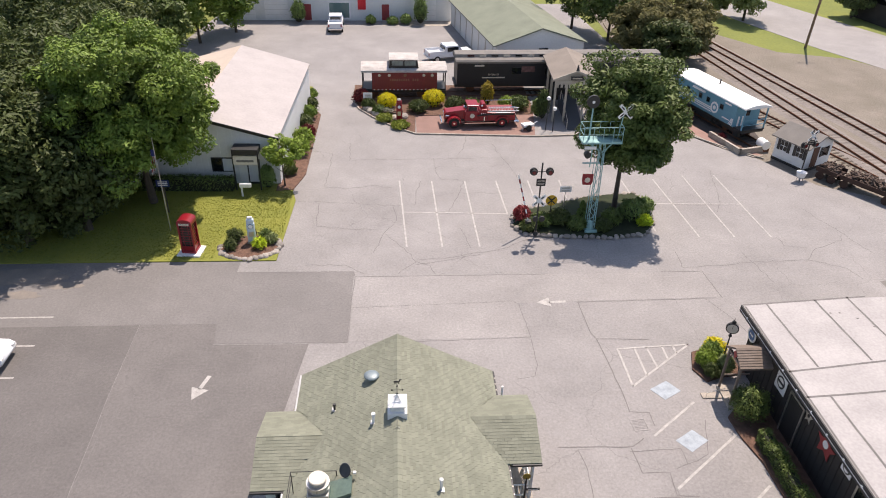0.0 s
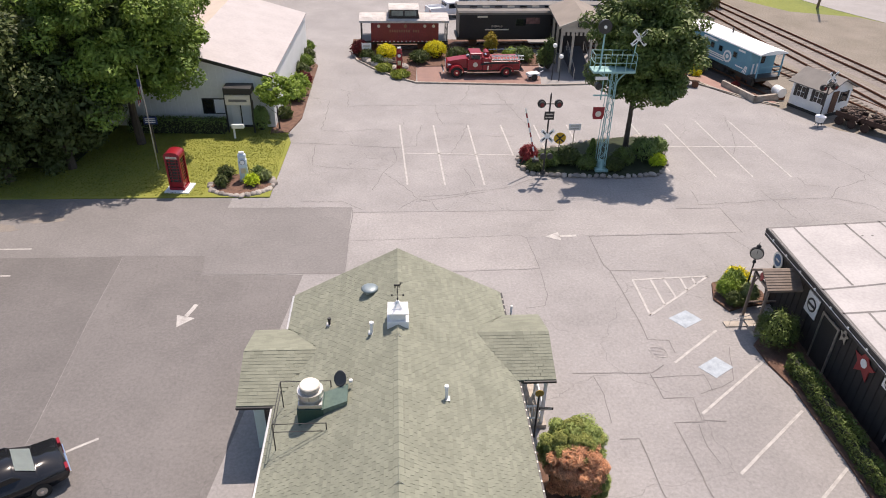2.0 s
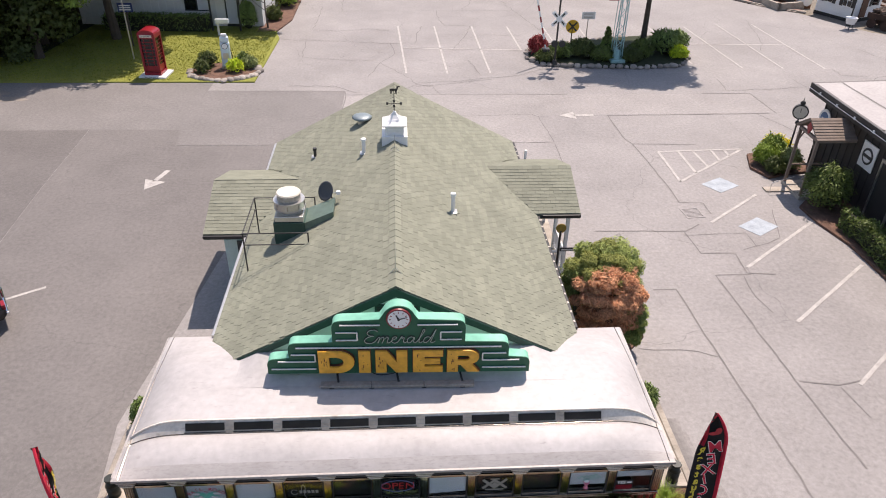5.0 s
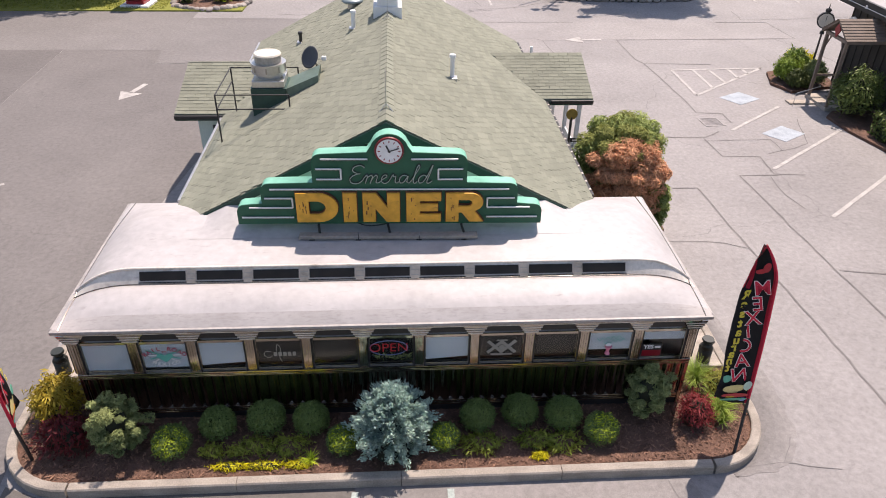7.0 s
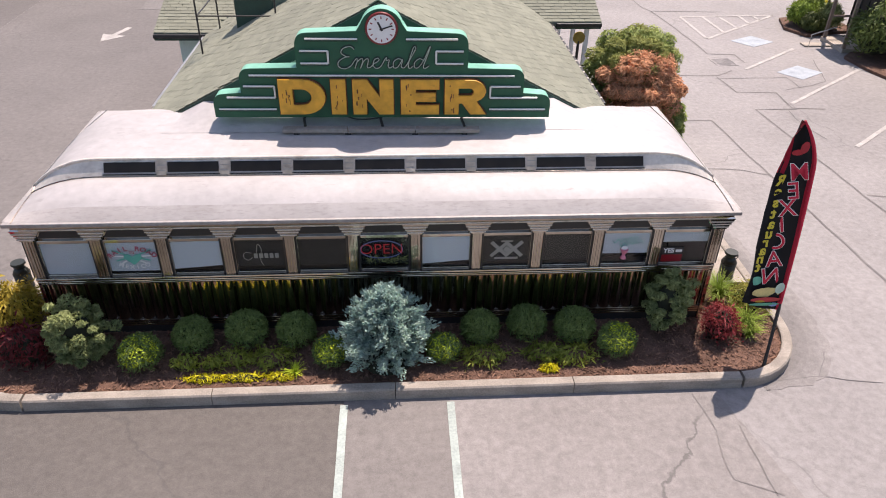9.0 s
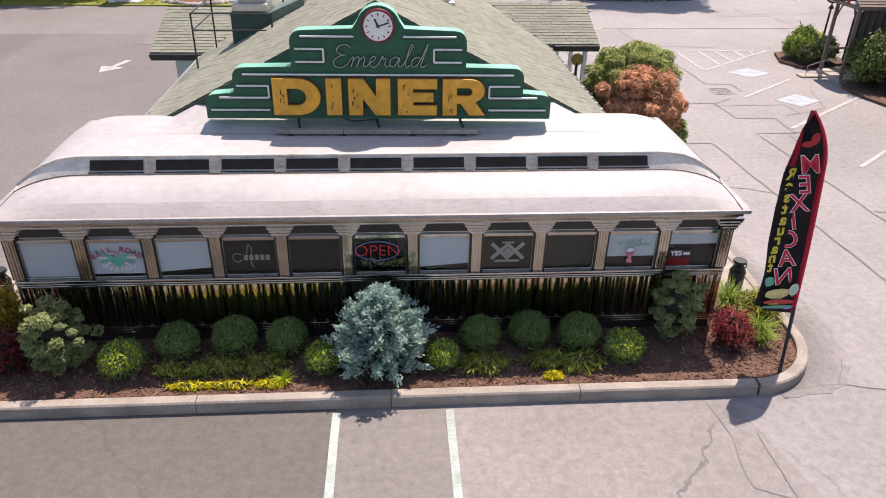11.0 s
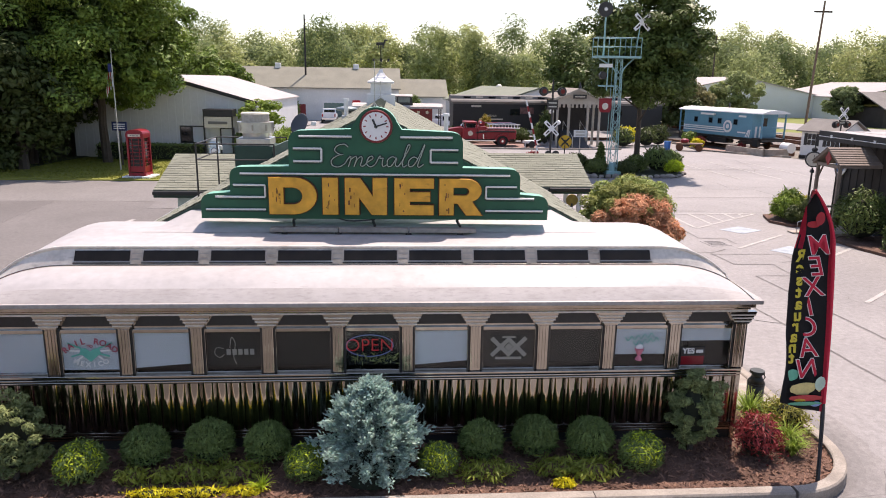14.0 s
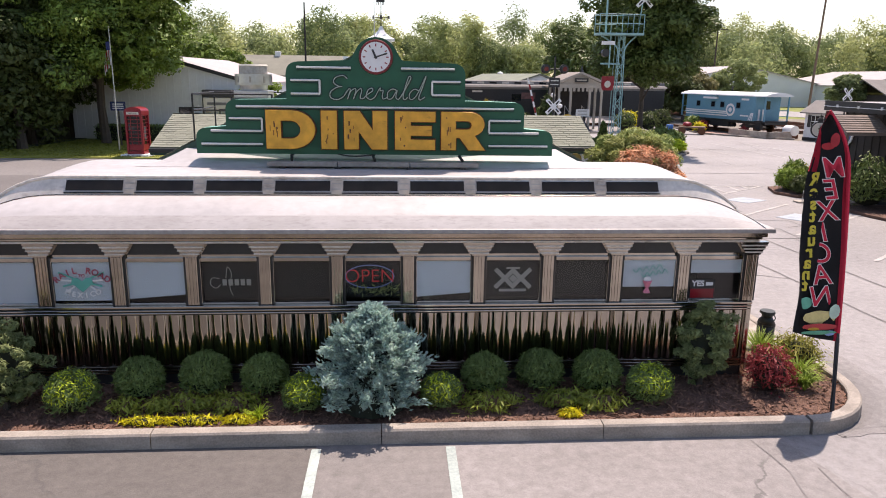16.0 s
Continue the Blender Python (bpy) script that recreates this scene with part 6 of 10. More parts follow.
# The foremost trees are added to throw the lawn into shade.
WOODS = [(-26.5, 50.5, 13, 4.4), (-31, 45.5, 12.5, 4.4), (-25, 58, 13.5, 4.4), (-33, 54, 14, 5.0), (-29.5, 65, 14, 4.8), (-37.5, 49, 13, 5), (-24.5, 66.5, 11, 3.6), (-36, 72, 14, 5.2), (-42, 60, 14, 5.5), (-25.5, 44.5, 11.0, 3.4), (-22.6, 47.2, 9.5, 3.0), (-28.6, 47.8, 11, 3.8), (-22.4, 53.0, 11, 3.4), (-30.0, 43.2, 10, 3.4), (-35.0, 42.6, 10, 3.6), (-21.8, 44.4, 10.5, 3.4), (-25.0, 42.6, 11.5, 3.6)]
for k, (x, y, h, r) in enumerate(WOODS):
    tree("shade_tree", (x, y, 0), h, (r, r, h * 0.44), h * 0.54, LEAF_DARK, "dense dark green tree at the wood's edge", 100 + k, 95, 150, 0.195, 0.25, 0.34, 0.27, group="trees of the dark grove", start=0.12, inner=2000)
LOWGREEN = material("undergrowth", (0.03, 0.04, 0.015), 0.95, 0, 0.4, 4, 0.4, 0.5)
setting("undergrowth_floor", slab([(-70, 43), (-22, 44.5), (-21, 52), (-23, 78), (-70, 80)], 0.05, 0.10), LOWGREEN, "very dark green ground beneath the trees", "undergrowth")

hall = thing("white_hall", (-15.6, 51.4, 0.0), -1.8, "white metal hall with a pale pink-white roof and black trim", "building")
HW, HL, HE, HR = 6.4, 18.2, 3.98, 5.75
wall = [(-HW + 0.15, 0), (HW - 0.15, 0), (HW - 0.15, HE), (0, HR - 0.12), (-HW + 0.15, HE)]
for y0, y1 in ((0.1, 0.25), (HL - 0.25, HL - 0.1)):
    part("end_wall", prism(wall, "y", y0, y1), WHITESIDE, hall, "white ribbed metal wall")
for s in (-1, 1):
    part("side_wall", box(min(s * (HW - 0.30), s * (HW - 0.15)), max(s * (HW - 0.30), s * (HW - 0.15)), 0.25, HL - 0.25, 0, HE), WHITESIDE, hall, "white ribbed metal wall")
    part("roof", prism([(0, HR), (s * HW, HE + 0.02), (s * HW, HE - 0.08), (0, HR - 0.1)], "y", 0, HL), HALLROOF if s > 0 else material("tan_white_roof", (0.50, 0.42, 0.35), 0.95, 0, 0.1, 4, 0.5, 0.05), hall, "pale metal roof slope")
    part("rake_trim", prism([(0, HR + 0.01), (s * HW, HE + 0.03), (s * HW, HE - 0.22), (0, HR - 0.25)], "y", -0.06, 0.0), BLACK, hall, "black rake trim")
for k in range(24):
    x = -HW + 0.4 + k * 0.52
    zt = HE + (HR - 0.15 - HE) * (1 - abs(x) / HW) - 0.2
    part("siding_rib", box(x - 0.02, x + 0.02, 0.075, 0.1, 0.1, zt), WHITESIDE, hall)
canopy = part("door_canopy", box(2.95, 4.95, -1.1, 0.1, 3.0, 3.5, bevel=0.04), BLACK, hall, "black door canopy")
part("sign_board", box(3.05, 4.85, -1.16, -1.11, 2.25, 2.98), CREAM, canopy, "cream sign board with unreadable lettering")
part("lettering", box(3.3, 4.6, -1.18, -1.161, 2.5, 2.68), material("grey_lettering", (0.16, 0.15, 0.14), 0.7, 0, 0.2, 20, 2, 0), canopy)
for x in (3.0, 4.9):
    part("canopy_post", box(x - 0.05, x + 0.05, -1.08, -0.98, 0, 3.0), BLACK, hall)
door = part("door", box(3.75, 4.75, 0.04, 0.09, 0.05, 2.2), BLACK, hall, "black framed glass door")
part("pane", box(3.85, 4.65, 0.025, 0.038, 0.25, 2.1), SHADE, door)
part("side_panel", box(3.1, 3.65, 0.04, 0.09, 0.3, 2.2), WHITE, hall)
win = part("window", box(1.0, 2.7, 0.04, 0.09, 1.1, 2.3), BLACK, hall, "black framed window")
for x, mt in ((1.08, DARKGLASS), (1.90, SHADE)):
    part("pane", box(x, x + 0.72, 0.02, 0.038, 1.18, 2.22), mt, win)
part("wall_lamp", box(6.0, 6.15, -0.05, 0.1, 3.2, 3.45, bevel=0.02), BLACK, hall)
hd = thing("clipped_hedge", (-15.2, 50.4, 0.07), -1.8, "dark clipped hedge below the hall's window", "hedge")
part("body", box(-4.6, 2.4, -0.45, 0.45, 0, 0.95, bevel=0.12), TWIG_SHADE, hd)
rng = np.random.default_rng(8)
p = rng.uniform((-4.7, -0.52, 0.05), (2.5, 0.52, 1.08), (9000, 3))
p = p[(np.abs(p[:, 1]) > 0.40) | (p[:, 2] > 0.9)]
cards("foliage", p, rng.normal(size=p.shape), 0.06, LEAF_BOX, hd, "", 0.9, 2)
shrub("cone_arborvitae", (-10.25, 50.6, 0.05), (0.62, 0.6, 1.05), 2600, 0.06, LEAF_BOX, "rounded dark arborvitae beside the door", "shrub", 91, 0.05, TWIG_SHADE)
tree("ornamental_tree", (-9.0, 50.9, 0.05), 3.6, (1.45, 1.3, 0.95), 3.05, LEAF_LIGHT, "small bright green ornamental tree by the hall", 92, 38, 90, 0.13, 0.06, 0.3, 0.3)
setting("hall_bed", slab([(-9.6, 50.0), (-8.3, 50.2), (-7.6, 53), (-7.5, 66), (-9.0, 69), (-9.4, 69)], 0.0, 0.09), MULCH, "mulch bed along the white hall", "planting bed")
for k, (x, y, r, m, lab) in enumerate(((-8.4, 58.5, 0.9, LEAF_LIGHT, "bright green leafy shrub beside the hall"), (-8.2, 60.8, 0.55, LEAF_RED, "dark red shrub beside the hall"), (-8.7, 62.6, 0.7, LEAF_DARK, "dark green shrub beside the hall"), (-8.5, 56.8, 0.8, LEAF_LIGHT, "bright green leafy shrub beside the hall"),
                                     (-8.5, 65.0, 0.7, LEAF_MAPLE, "green shrub beside the hall"), (-8.6, 67.5, 0.6, LEAF_DARK, "dark green shrub beside the hall"), (-8.9, 53.0, 0.5, LEAF_DARK, "dark green shrub beside the hall"), (-8.8, 70.5, 0.5, LEAF_MAPLE, "green shrub beside the hall"))):
    shrub("bed_shrub", (x, y, 0.08), (r, r, r * 0.95), 1100, 0.11, m, lab, "shrub", 200 + k, 0.15, TWIG_SHADE, group="shrubs along the hall")

# telephone booth
booth = thing("telephone_booth", (-14.0, 41.35, 0.07), -6, "red cast-iron telephone booth on a white slab", "telephone booth")
part("slab", box(-0.75, 0.8, -0.75, 0.62, -0.05, 0.10, bevel=0.02), WHITE, booth, "white concrete slab")
part("plinth", box(-0.48, 0.48, -0.48, 0.48, 0.10, 0.26, bevel=0.02), RED, booth)
for x in (-0.42, 0.42):
    for y in (-0.42, 0.42):
        part("corner_post", box(x - 0.055, x + 0.055, y - 0.055, y + 0.055, 0.26, 2.2, bevel=0.01), RED, booth)
part("cornice", box(-0.49, 0.49, -0.49, 0.49, 2.20, 2.46, bevel=0.03), RED, booth)
part("dome", prism([(-0.47, 2.46), (0.47, 2.46)] + [(0.47 * math.cos(a), 2.46 + 0.20 * math.sin(a)) for a in (math.radians(d) for d in range(15, 166, 15))], "y", -0.47, 0.47), RED, booth)
part("sign_plate", box(-0.34, 0.34, -0.502, -0.492, 2.26, 2.40), CREAM, booth, "cream plate with dark lettering")
part("lettering", words("lettering", "TELEPHONE", 0.09, BLACK, 0.003), BLACK, booth, at=(0, -0.505, 2.33))
part("plinth_lettering", words("plinth_lettering", "TELEPHONE", 0.15, BLACK, 0.003), BLACK, booth, at=(0, -0.757, 0.03))
for side in range(4):
    m = Matrix.Rotation(math.pi / 2 * side, 4, "Z")
    pan = part("glazed_side", box(-0.365, 0.365, -0.415, -0.395, 0.30, 0.60), RED, booth, at=m)
    part("glass", box(-0.36, 0.36, -0.395, -0.39, 0.60, 2.18), DARKGLASS, pan)
    for k in range(9):
        part("glazing_bar", box(-0.365, 0.365, -0.42, -0.40, 0.60 + 0.195 * k, 0.63 + 0.195 * k), RED, pan)
    for x in (-0.20, 0.18):
        part("glazing_bar", box(x, x + 0.028, -0.42, -0.40, 0.6, 2.18), RED, pan)

# petrol pump on its stone-edged bed
def fuel_pump(at, turn, mat, label, h=1.55):
    ob = thing("fuel_pump", at, turn, label, "fuel pump", "old fuel pumps")
    part("base", box(-0.32, 0.32, -0.24, 0.24, 0, 0.12, bevel=0.02), CONCRETE, ob)
    part("body", box(-0.27, 0.27, -0.19, 0.19, 0.12, h * 0.82, bevel=0.05), mat, ob)
    part("top", box(-0.25, 0.25, -0.17, 0.17, h * 0.82, h, bevel=0.08), mat, ob)
    part("dial", rod((0, -0.19, h * 0.72), (0, -0.215, h * 0.72), 0.15, seg=20), WHITE, ob, "round white gauge")
    part("dial_ring", rod((0, -0.19, h * 0.72), (0, -0.205, h * 0.72), 0.175, seg=20), BLACK, ob)
    part("crown", box(-0.17, 0.17, -0.10, 0.10, h, h + 0.16, bevel=0.05), WHITE, ob, "small white top sign")
    part("hose", tube(smooth_line([(0.27, 0, h * 0.6), (0.36, -0.05, h * 0.3), (0.33, -0.05, h * 0.5)], 5), 0.016), RUBBER, ob)
    part("panel", box(-0.16, 0.16, -0.2, -0.192, h * 0.3, h * 0.5), GALV, ob)
    return ob


setting("stone_bed", slab([(-10.2 + 1.95 * math.cos(a), 41.75 + 1.45 * math.sin(a)) for a in (math.radians(d) for d in range(0, 360, 18))], 0.0, 0.16), MULCH, "mulched stone-edged bed on the lawn", "planting bed")
fuel_pump((-10.1, 42.3, 0.15), 8, material("pale_blue_enamel", (0.56, 0.66, 0.72), 0.35, 0, 0.1, 10, 1, 0), "pale blue and white vintage fuel pump", 1.85)


def boulder(seed, r=0.22):
    rng = random.Random(seed)
    bm = ball((0, 0, 0), r, sub=2, squash=(rng.uniform(0.9, 1.4), rng.uniform(0.7, 1.0), rng.uniform(0.55, 0.8)))
    for v in bm.verts:
        v.co *= 1 + 0.22 * noise.noise(v.co * 5 + Vector((seed, 0, 0)))
    return mesh_of("stone", bm, STONE)


ROCKS = [boulder(s) for s in range(6)]


def stone_edge(pts, group, label="rough field stone edging a planting bed", scale=1.0, seed=0):
    rng = random.Random(seed)
    for x, y in pts:
        ob = part("stone", ROCKS[rng.randrange(6)], STONE, None)
        s = scale * rng.uniform(0.75, 1.3)
        ob.matrix_world = pose(x, y, 0.09 * s, 0, 0, rng.uniform(0, 360)) @ Matrix.Diagonal((s, s, s, 1))
        tagged(ob, label, "stone", group)


stone_edge([(-10.2 + 1.98 * math.cos(a), 41.75 + 1.48 * math.sin(a)) for a in (math.radians(d) for d in range(178, 395, 10))], "stones edging the pump bed", seed=3)
for k, (x, y, r, m) in enumerate(((-11.3, 42.6, 0.5, LEAF_DARK), (-9.2, 42.6, 0.45, LEAF_LINDEN), (-9.5, 41.6, 0.42, LEAF_GOLD), (-8.8, 42.3, 0.4, NEEDLE_GREY), (-11.4, 41.5, 0.4, LEAF_DARK))):
    shrub("bed_plant", (x, y, 0.14), (r, r, r * 0.9), 800, 0.07, m, "low green shrub in the stone-edged bed", "shrub", 230 + k, 0.2, TWIG_SHADE, group="shrubs round the fuel pump")
pole = thing("flagpole", (-16.1, 44.1, 0.05), 0, "slim flagpole with a drooping striped flag", "flagpole")
part("pole", rod((0, 0, 0), (0, 0, 7.0), 0.045, 0.025), GALV, pole)
part("ball", ball((0, 0, 7.05), 0.06), GALV, pole, "", True)
for k in range(7):
    bm = bmesh.new()
    x0, x1 = -0.03 - 0.06 * k, -0.03 - 0.06 * (k + 1)
    zt, zb = 6.2 - 0.16 * k, 4.95 - 0.10 * k + 0.08 * (k % 2)
    q = [bm.verts.new((x, 0.05 * math.sin(k * 1.3 + x), z)) for x, z in ((x0, zb), (x1, zb - 0.05), (x1, zt - 0.1), (x0, zt))]
    bm.faces.new(q)
    bmesh.ops.solidify(bm, geom=bm.faces[:], thickness=0.006)
    part("flag_stripe", bm, FLAGRED if k % 2 else WHITE, pole, "folded red and white flag cloth")
part("flag_canton", box(-0.24, -0.02, -0.012, 0.012, 5.75, 6.22), material("navy_cloth", (0.02, 0.03, 0.12), 0.8, 0, 0.2, 20, 3, 0), pole, "navy flag field")
mb = thing("post_box", (-12.0, 49.2, 0.05), 0, "white mailbox on a white post", "mailbox")
part("post", box(-0.06, 0.06, -0.06, 0.06, 0, 1.1), WHITE, mb)
part("box", box(-0.15, 0.75, -0.15, 0.15, 0.8, 1.12, bevel=0.06), WHITE, mb)
bs = thing("blue_notice_board", (-16.9, 46.6, 0.05), 0, "small blue notice board with white lettering bars", "sign")
part("board", box(-0.45, 0.45, -0.03, 0.03, 2.2, 2.75), material("navy_board", (0.02, 0.035, 0.12), 0.6, 0, 0.1, 10, 1, 0), bs)
part("post", box(-0.04, 0.04, 0.03, 0.1, 0, 2.7), BARK, bs)
for z in (2.6, 2.47, 2.34):
    part("lettering", box(-0.34, 0.34, -0.04, -0.032, z - 0.03, z + 0.03), WHITE, bs)

# ---- centre island: tree, signal mast, crossing signals ----
isl = [(8.2, 44.3), (9.0, 43.1), (11.5, 42.7), (15.0, 42.5), (17.6, 42.9), (18.7, 44.4), (19.2, 47.5), (18.6, 49.2), (15, 48.7), (10, 46.9), (8.5, 45.8)]
setting("island_bed", slab(isl, 0.0, 0.16), LOWGREEN, "planted island bed in the car park", "planting bed")
edge_pts = []
for a, b in zip(isl, isl[1:] + isl[:1]):
    d = math.dist(a, b)
    edge_pts += [(a[0] + (b[0] - a[0]) * k / max(1, round(d / 0.42)), a[1] + (b[1] - a[1]) * k / max(1, round(d / 0.42))) for k in range(max(1, round(d / 0.42)))]
stone_edge(edge_pts, "stones edging the island bed", scale=0.9, seed=5)
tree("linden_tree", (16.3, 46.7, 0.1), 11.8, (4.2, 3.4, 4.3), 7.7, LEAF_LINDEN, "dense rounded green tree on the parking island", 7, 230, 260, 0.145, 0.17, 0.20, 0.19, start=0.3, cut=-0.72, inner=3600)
for k, (x, y, rx, rz, m, lab) in enumerate(((17.2, 45.1, 0.95, 0.80, LEAF_BOX, "large dark rounded yew bush on the island"), (18.3, 46.0, 0.8, 0.65, LEAF_BOX, "large dark rounded yew bush on the island"), (8.95, 45.0, 0.58, 0.60, LEAF_CRIMSON, "round burgundy-red bush on the island"),
                                           (10.3, 44.3, 0.7, 0.5, LEAF_LINDEN, "green shrub on the island"), (11.6, 44.4, 0.8, 0.6, LEAF_DARK, "dark green shrub on the island"), (12.8, 43.8, 0.7, 0.45, LEAF_LINDEN, "green shrub on the island"), (14.6, 43.6, 0.7, 0.4, LEAF_DARK, "dark green shrub on the island"), (9.3, 43.7, 0.6, 0.35, LEAF_DARK, "low green shrub on the island"), (15.6, 44.6, 0.7, 0.55, LEAF_LINDEN, "low green shrub on the island"), (17.9, 44.2, 0.55, 0.4, LEAF_GOLD, "low green shrub on the island"))):
    shrub("island_shrub", (x, y, 0.14), (rx, rx, rz), 1500, 0.09, m, lab, "shrub", 300 + k, 0.08, TWIG_SHADE, group="shrubs on the parking island")
conifer("dwarf_cypress", (13.25, 44.5, 0.14), 1.9, 0.32, 900, LEAF_BOX, "narrow dark pointed cypress", 44, 0.09, 8, 0.1)

mast = thing("signal_mast", (13.72, 43.5, 0.12), 0, "pale teal lattice railway signal mast with platform", "signal mast")
mast.scale = (1, 1, 1.035)
part("footing", box(-0.45, 0.45, -0.45, 0.45, -0.05, 0.22, bevel=0.04), VERDIGRIS, mast)
part("foot_cone", rod((0, 0, 0.2), (0, 0, 0.7), 0.42, 0.2, 4), VERDIGRIS, mast)
for sx in (-1, 1):
    for sy in (-1, 1):
        part("corner_angle", rod((sx * 0.24, sy * 0.24, 0.15), (sx * 0.15, sy * 0.15, 6.7), 0.03, seg=4), VERDIGRIS, mast)
for k in range(13):
    z0, z1 = 0.5 + 0.48 * k, 0.98 + 0.48 * k
    w0, w1 = 0.24 - 0.09 * z0 / 6.7, 0.24 - 0.09 * z1 / 6.7
    s = 1 if k % 2 else -1
    for q in range(4):
        m = Matrix.Rotation(math.pi / 2 * q, 4, "Z")
        part("lattice_bar", rod((-s * w0, -w0, z0), (s * w1, -w1, z1), 0.018, seg=5), VERDIGRIS, mast, at=m)
part("platform", box(-1.55, 1.15, -0.55, 0.55, 6.72, 6.84), VERDIGRIS, mast, "grated platform")
for s in (-1, 1):
    part("bracket", tube(smooth_line([(s * 0.12, 0, 5.3), (s * 0.28, 0, 6.1), (s * 1.05 - 0.2, 0, 6.7)], 5), 0.045), VERDIGRIS, mast)
for x in (-1.52, -0.85, -0.18, 0.48, 1.12):
    for y in (-0.52, 0.52):
        part("rail_post", rod((x, y, 6.84), (x, y, 7.85), 0.022, seg=6), VERDIGRIS, mast)
for z in (7.35, 7.85):
    for p, q in (((-1.52, -0.52), (1.12, -0.52)), ((-1.52, 0.52), (1.12, 0.52)), ((-1.52, -0.52), (-1.52, 0.52)), ((1.12, -0.52), (1.12, 0.52))):
        part("rail", rod((*p, z), (*q, z), 0.02, seg=6), VERDIGRIS, mast)
part("ladder", tube([(-0.35, 0.3, 0.3), (-0.3, 0.3, 6.8)], 0.02), VERDIGRIS, mast)
part("signal_post", rod((-1.0, 0, 6.84), (-1.0, 0, 9.3), 0.06, 0.05), VERDIGRIS, mast)
head = part("signal_head", rod((-1.05, -0.12, 9.4), (-1.05, 0.05, 9.4), 0.42, seg=24), BLACK, mast, "round black signal head")
part("lens", rod((-1.05, -0.13, 9.4), (-1.05, -0.16, 9.4), 0.1), WHITE, head)
part("cross_post", rod((0.95, 0, 6.84), (1.15, 0, 9.0), 0.035), VERDIGRIS, mast)
part("box_post", rod((-0.7, -0.1, 4.9), (-0.7, -0.1, 6.7), 0.04), VERDIGRIS, mast)
part("cross_arm", rod((-1.2, 0, 5.15), (0, 0, 5.15), 0.05), VERDIGRIS, mast)
part("name_plate", box(-1.25, -0.45, -0.2, -0.15, 6.2, 6.4), WHITE, mast, "small pale plate")
part("lamp_housing", rod((-0.95, -0.15, 5.75), (-0.95, 0.2, 5.75), 0.22, seg=16), BLACK, mast)
plate = part("shield_plate", outline_mesh("shield_plate", [[(-0.38, 0.4), (0.38, 0.4), (0.38, -0.15), (0.3, -0.4), (-0.3, -0.4), (-0.38, -0.15)]], 0.03, RED), RED, mast, "red shield sign", at=(-0.75, -0.2, 4.05))
part("emblem", ball((0, -0.02, -0.05), 0.2, squash=(1, 0.1, 1)), CREAM, plate)


def cross_sign(parent, at, size, turn=0, tilt=45):
    """White crossed boards with bars for their lettering."""
    cb = part("crossbuck", ball(at, 0.03), GALV, parent, "white crossed boards")
    for s in (-1, 1):
        m = Matrix.Translation(at) @ Matrix.Rotation(radians(s * tilt), 4, "Y")
        part("board", box(-size, size, -0.02 - 0.012 * s, 0.0 - 0.012 * s, -0.11, 0.11), WHITE, cb, at=m)
        for x in (-0.55, 0.55):
            part("lettering", box(x * size - 0.22 * size, x * size + 0.22 * size, -0.04 - 0.012 * s, -0.035 - 0.012 * s, -0.04, 0.04), BLACK, cb, at=m)


cross_sign(mast, (1.2, -0.08, 8.75), 0.62)


def crossing_signal(at, turn, h, label, lamps=0.89, cross=0.50):
    ob = thing("crossing_signal", at, turn, label, "crossing signal", "railway crossing signals")
    part("base", rod((0, 0, 0), (0, 0, 0.25), 0.2, 0.12), BLACK, ob)
    part("post", rod((0, 0, 0), (0, 0, h), 0.055), BLACK, ob)
    part("cap", rod((0, 0, h), (0, 0, h + 0.15), 0.05, 0.0), BLACK, ob)
    part("arm", rod((-0.6, 0, h * lamps), (0.6, 0, h * lamps), 0.035), BLACK, ob)
    for x in (-0.55, 0.55):
        lt = part("lamp", rod((x, -0.04, h * lamps), (x, 0.1, h * lamps), 0.27, seg=20), BLACK, ob, "round black warning lamp")
        part("hood", prism([(x + 0.2 * math.cos(a), h * lamps + 0.2 * math.sin(a)) for a in (math.radians(d) for d in range(0, 360, 30))], "y", -0.22, -0.04), BLACK, lt)
        part("lens", rod((x, -0.225, h * lamps), (x, -0.23, h * lamps), 0.13, seg=16), material("dark_red_lens", (0.16, 0.02, 0.02), 0.2, 0, 0.1, 10, 1, 0), lt)
    part("plate", box(-0.32, 0.32, -0.08, -0.05, h * 0.70, h * 0.80), BLACK, ob, "dark plate with lettering bars")
    for z in (0.73, 0.77):
        part("lettering", box(-0.24, 0.24, -0.09, -0.081, h * z - 0.03, h * z + 0.03), GALV, ob)
    cross_sign(ob, (0, -0.1, h * cross), 0.58)
    return ob


sg = crossing_signal((9.66, 42.95, 0.15), 0, 5.55, "black railway crossing signal with white crossed boards")
for x in (0.35, -0.1):
    part("low_lamp", rod((x, -0.05, 1.25), (x, 0.12, 1.25), 0.2, seg=16), BLACK, sg)
gate = thing("crossing_gate", (9.2, 43.6, 0.12), 0, "raised red and white striped crossing gate arm", "crossing gate")
part("stand", box(-0.2, 0.2, -0.2, 0.2, 0, 0.8), BLACK, gate)
for k in range(11):
    part("stripe", box(-0.05, 0.05, -0.02, 0.02, 0.35 * k, 0.35 * k + 0.35), RED if k % 2 else WHITE, gate, at=pose(0, 0, 0.7, 0, -15, 0))
yd = thing("warning_sign", (10.95, 44.6, 0.14), 0, "round yellow crossing warning sign with black X", "sign")
part("post", rod((0, 0, 0), (0, 0, 2.0), 0.035), BLACK, yd)
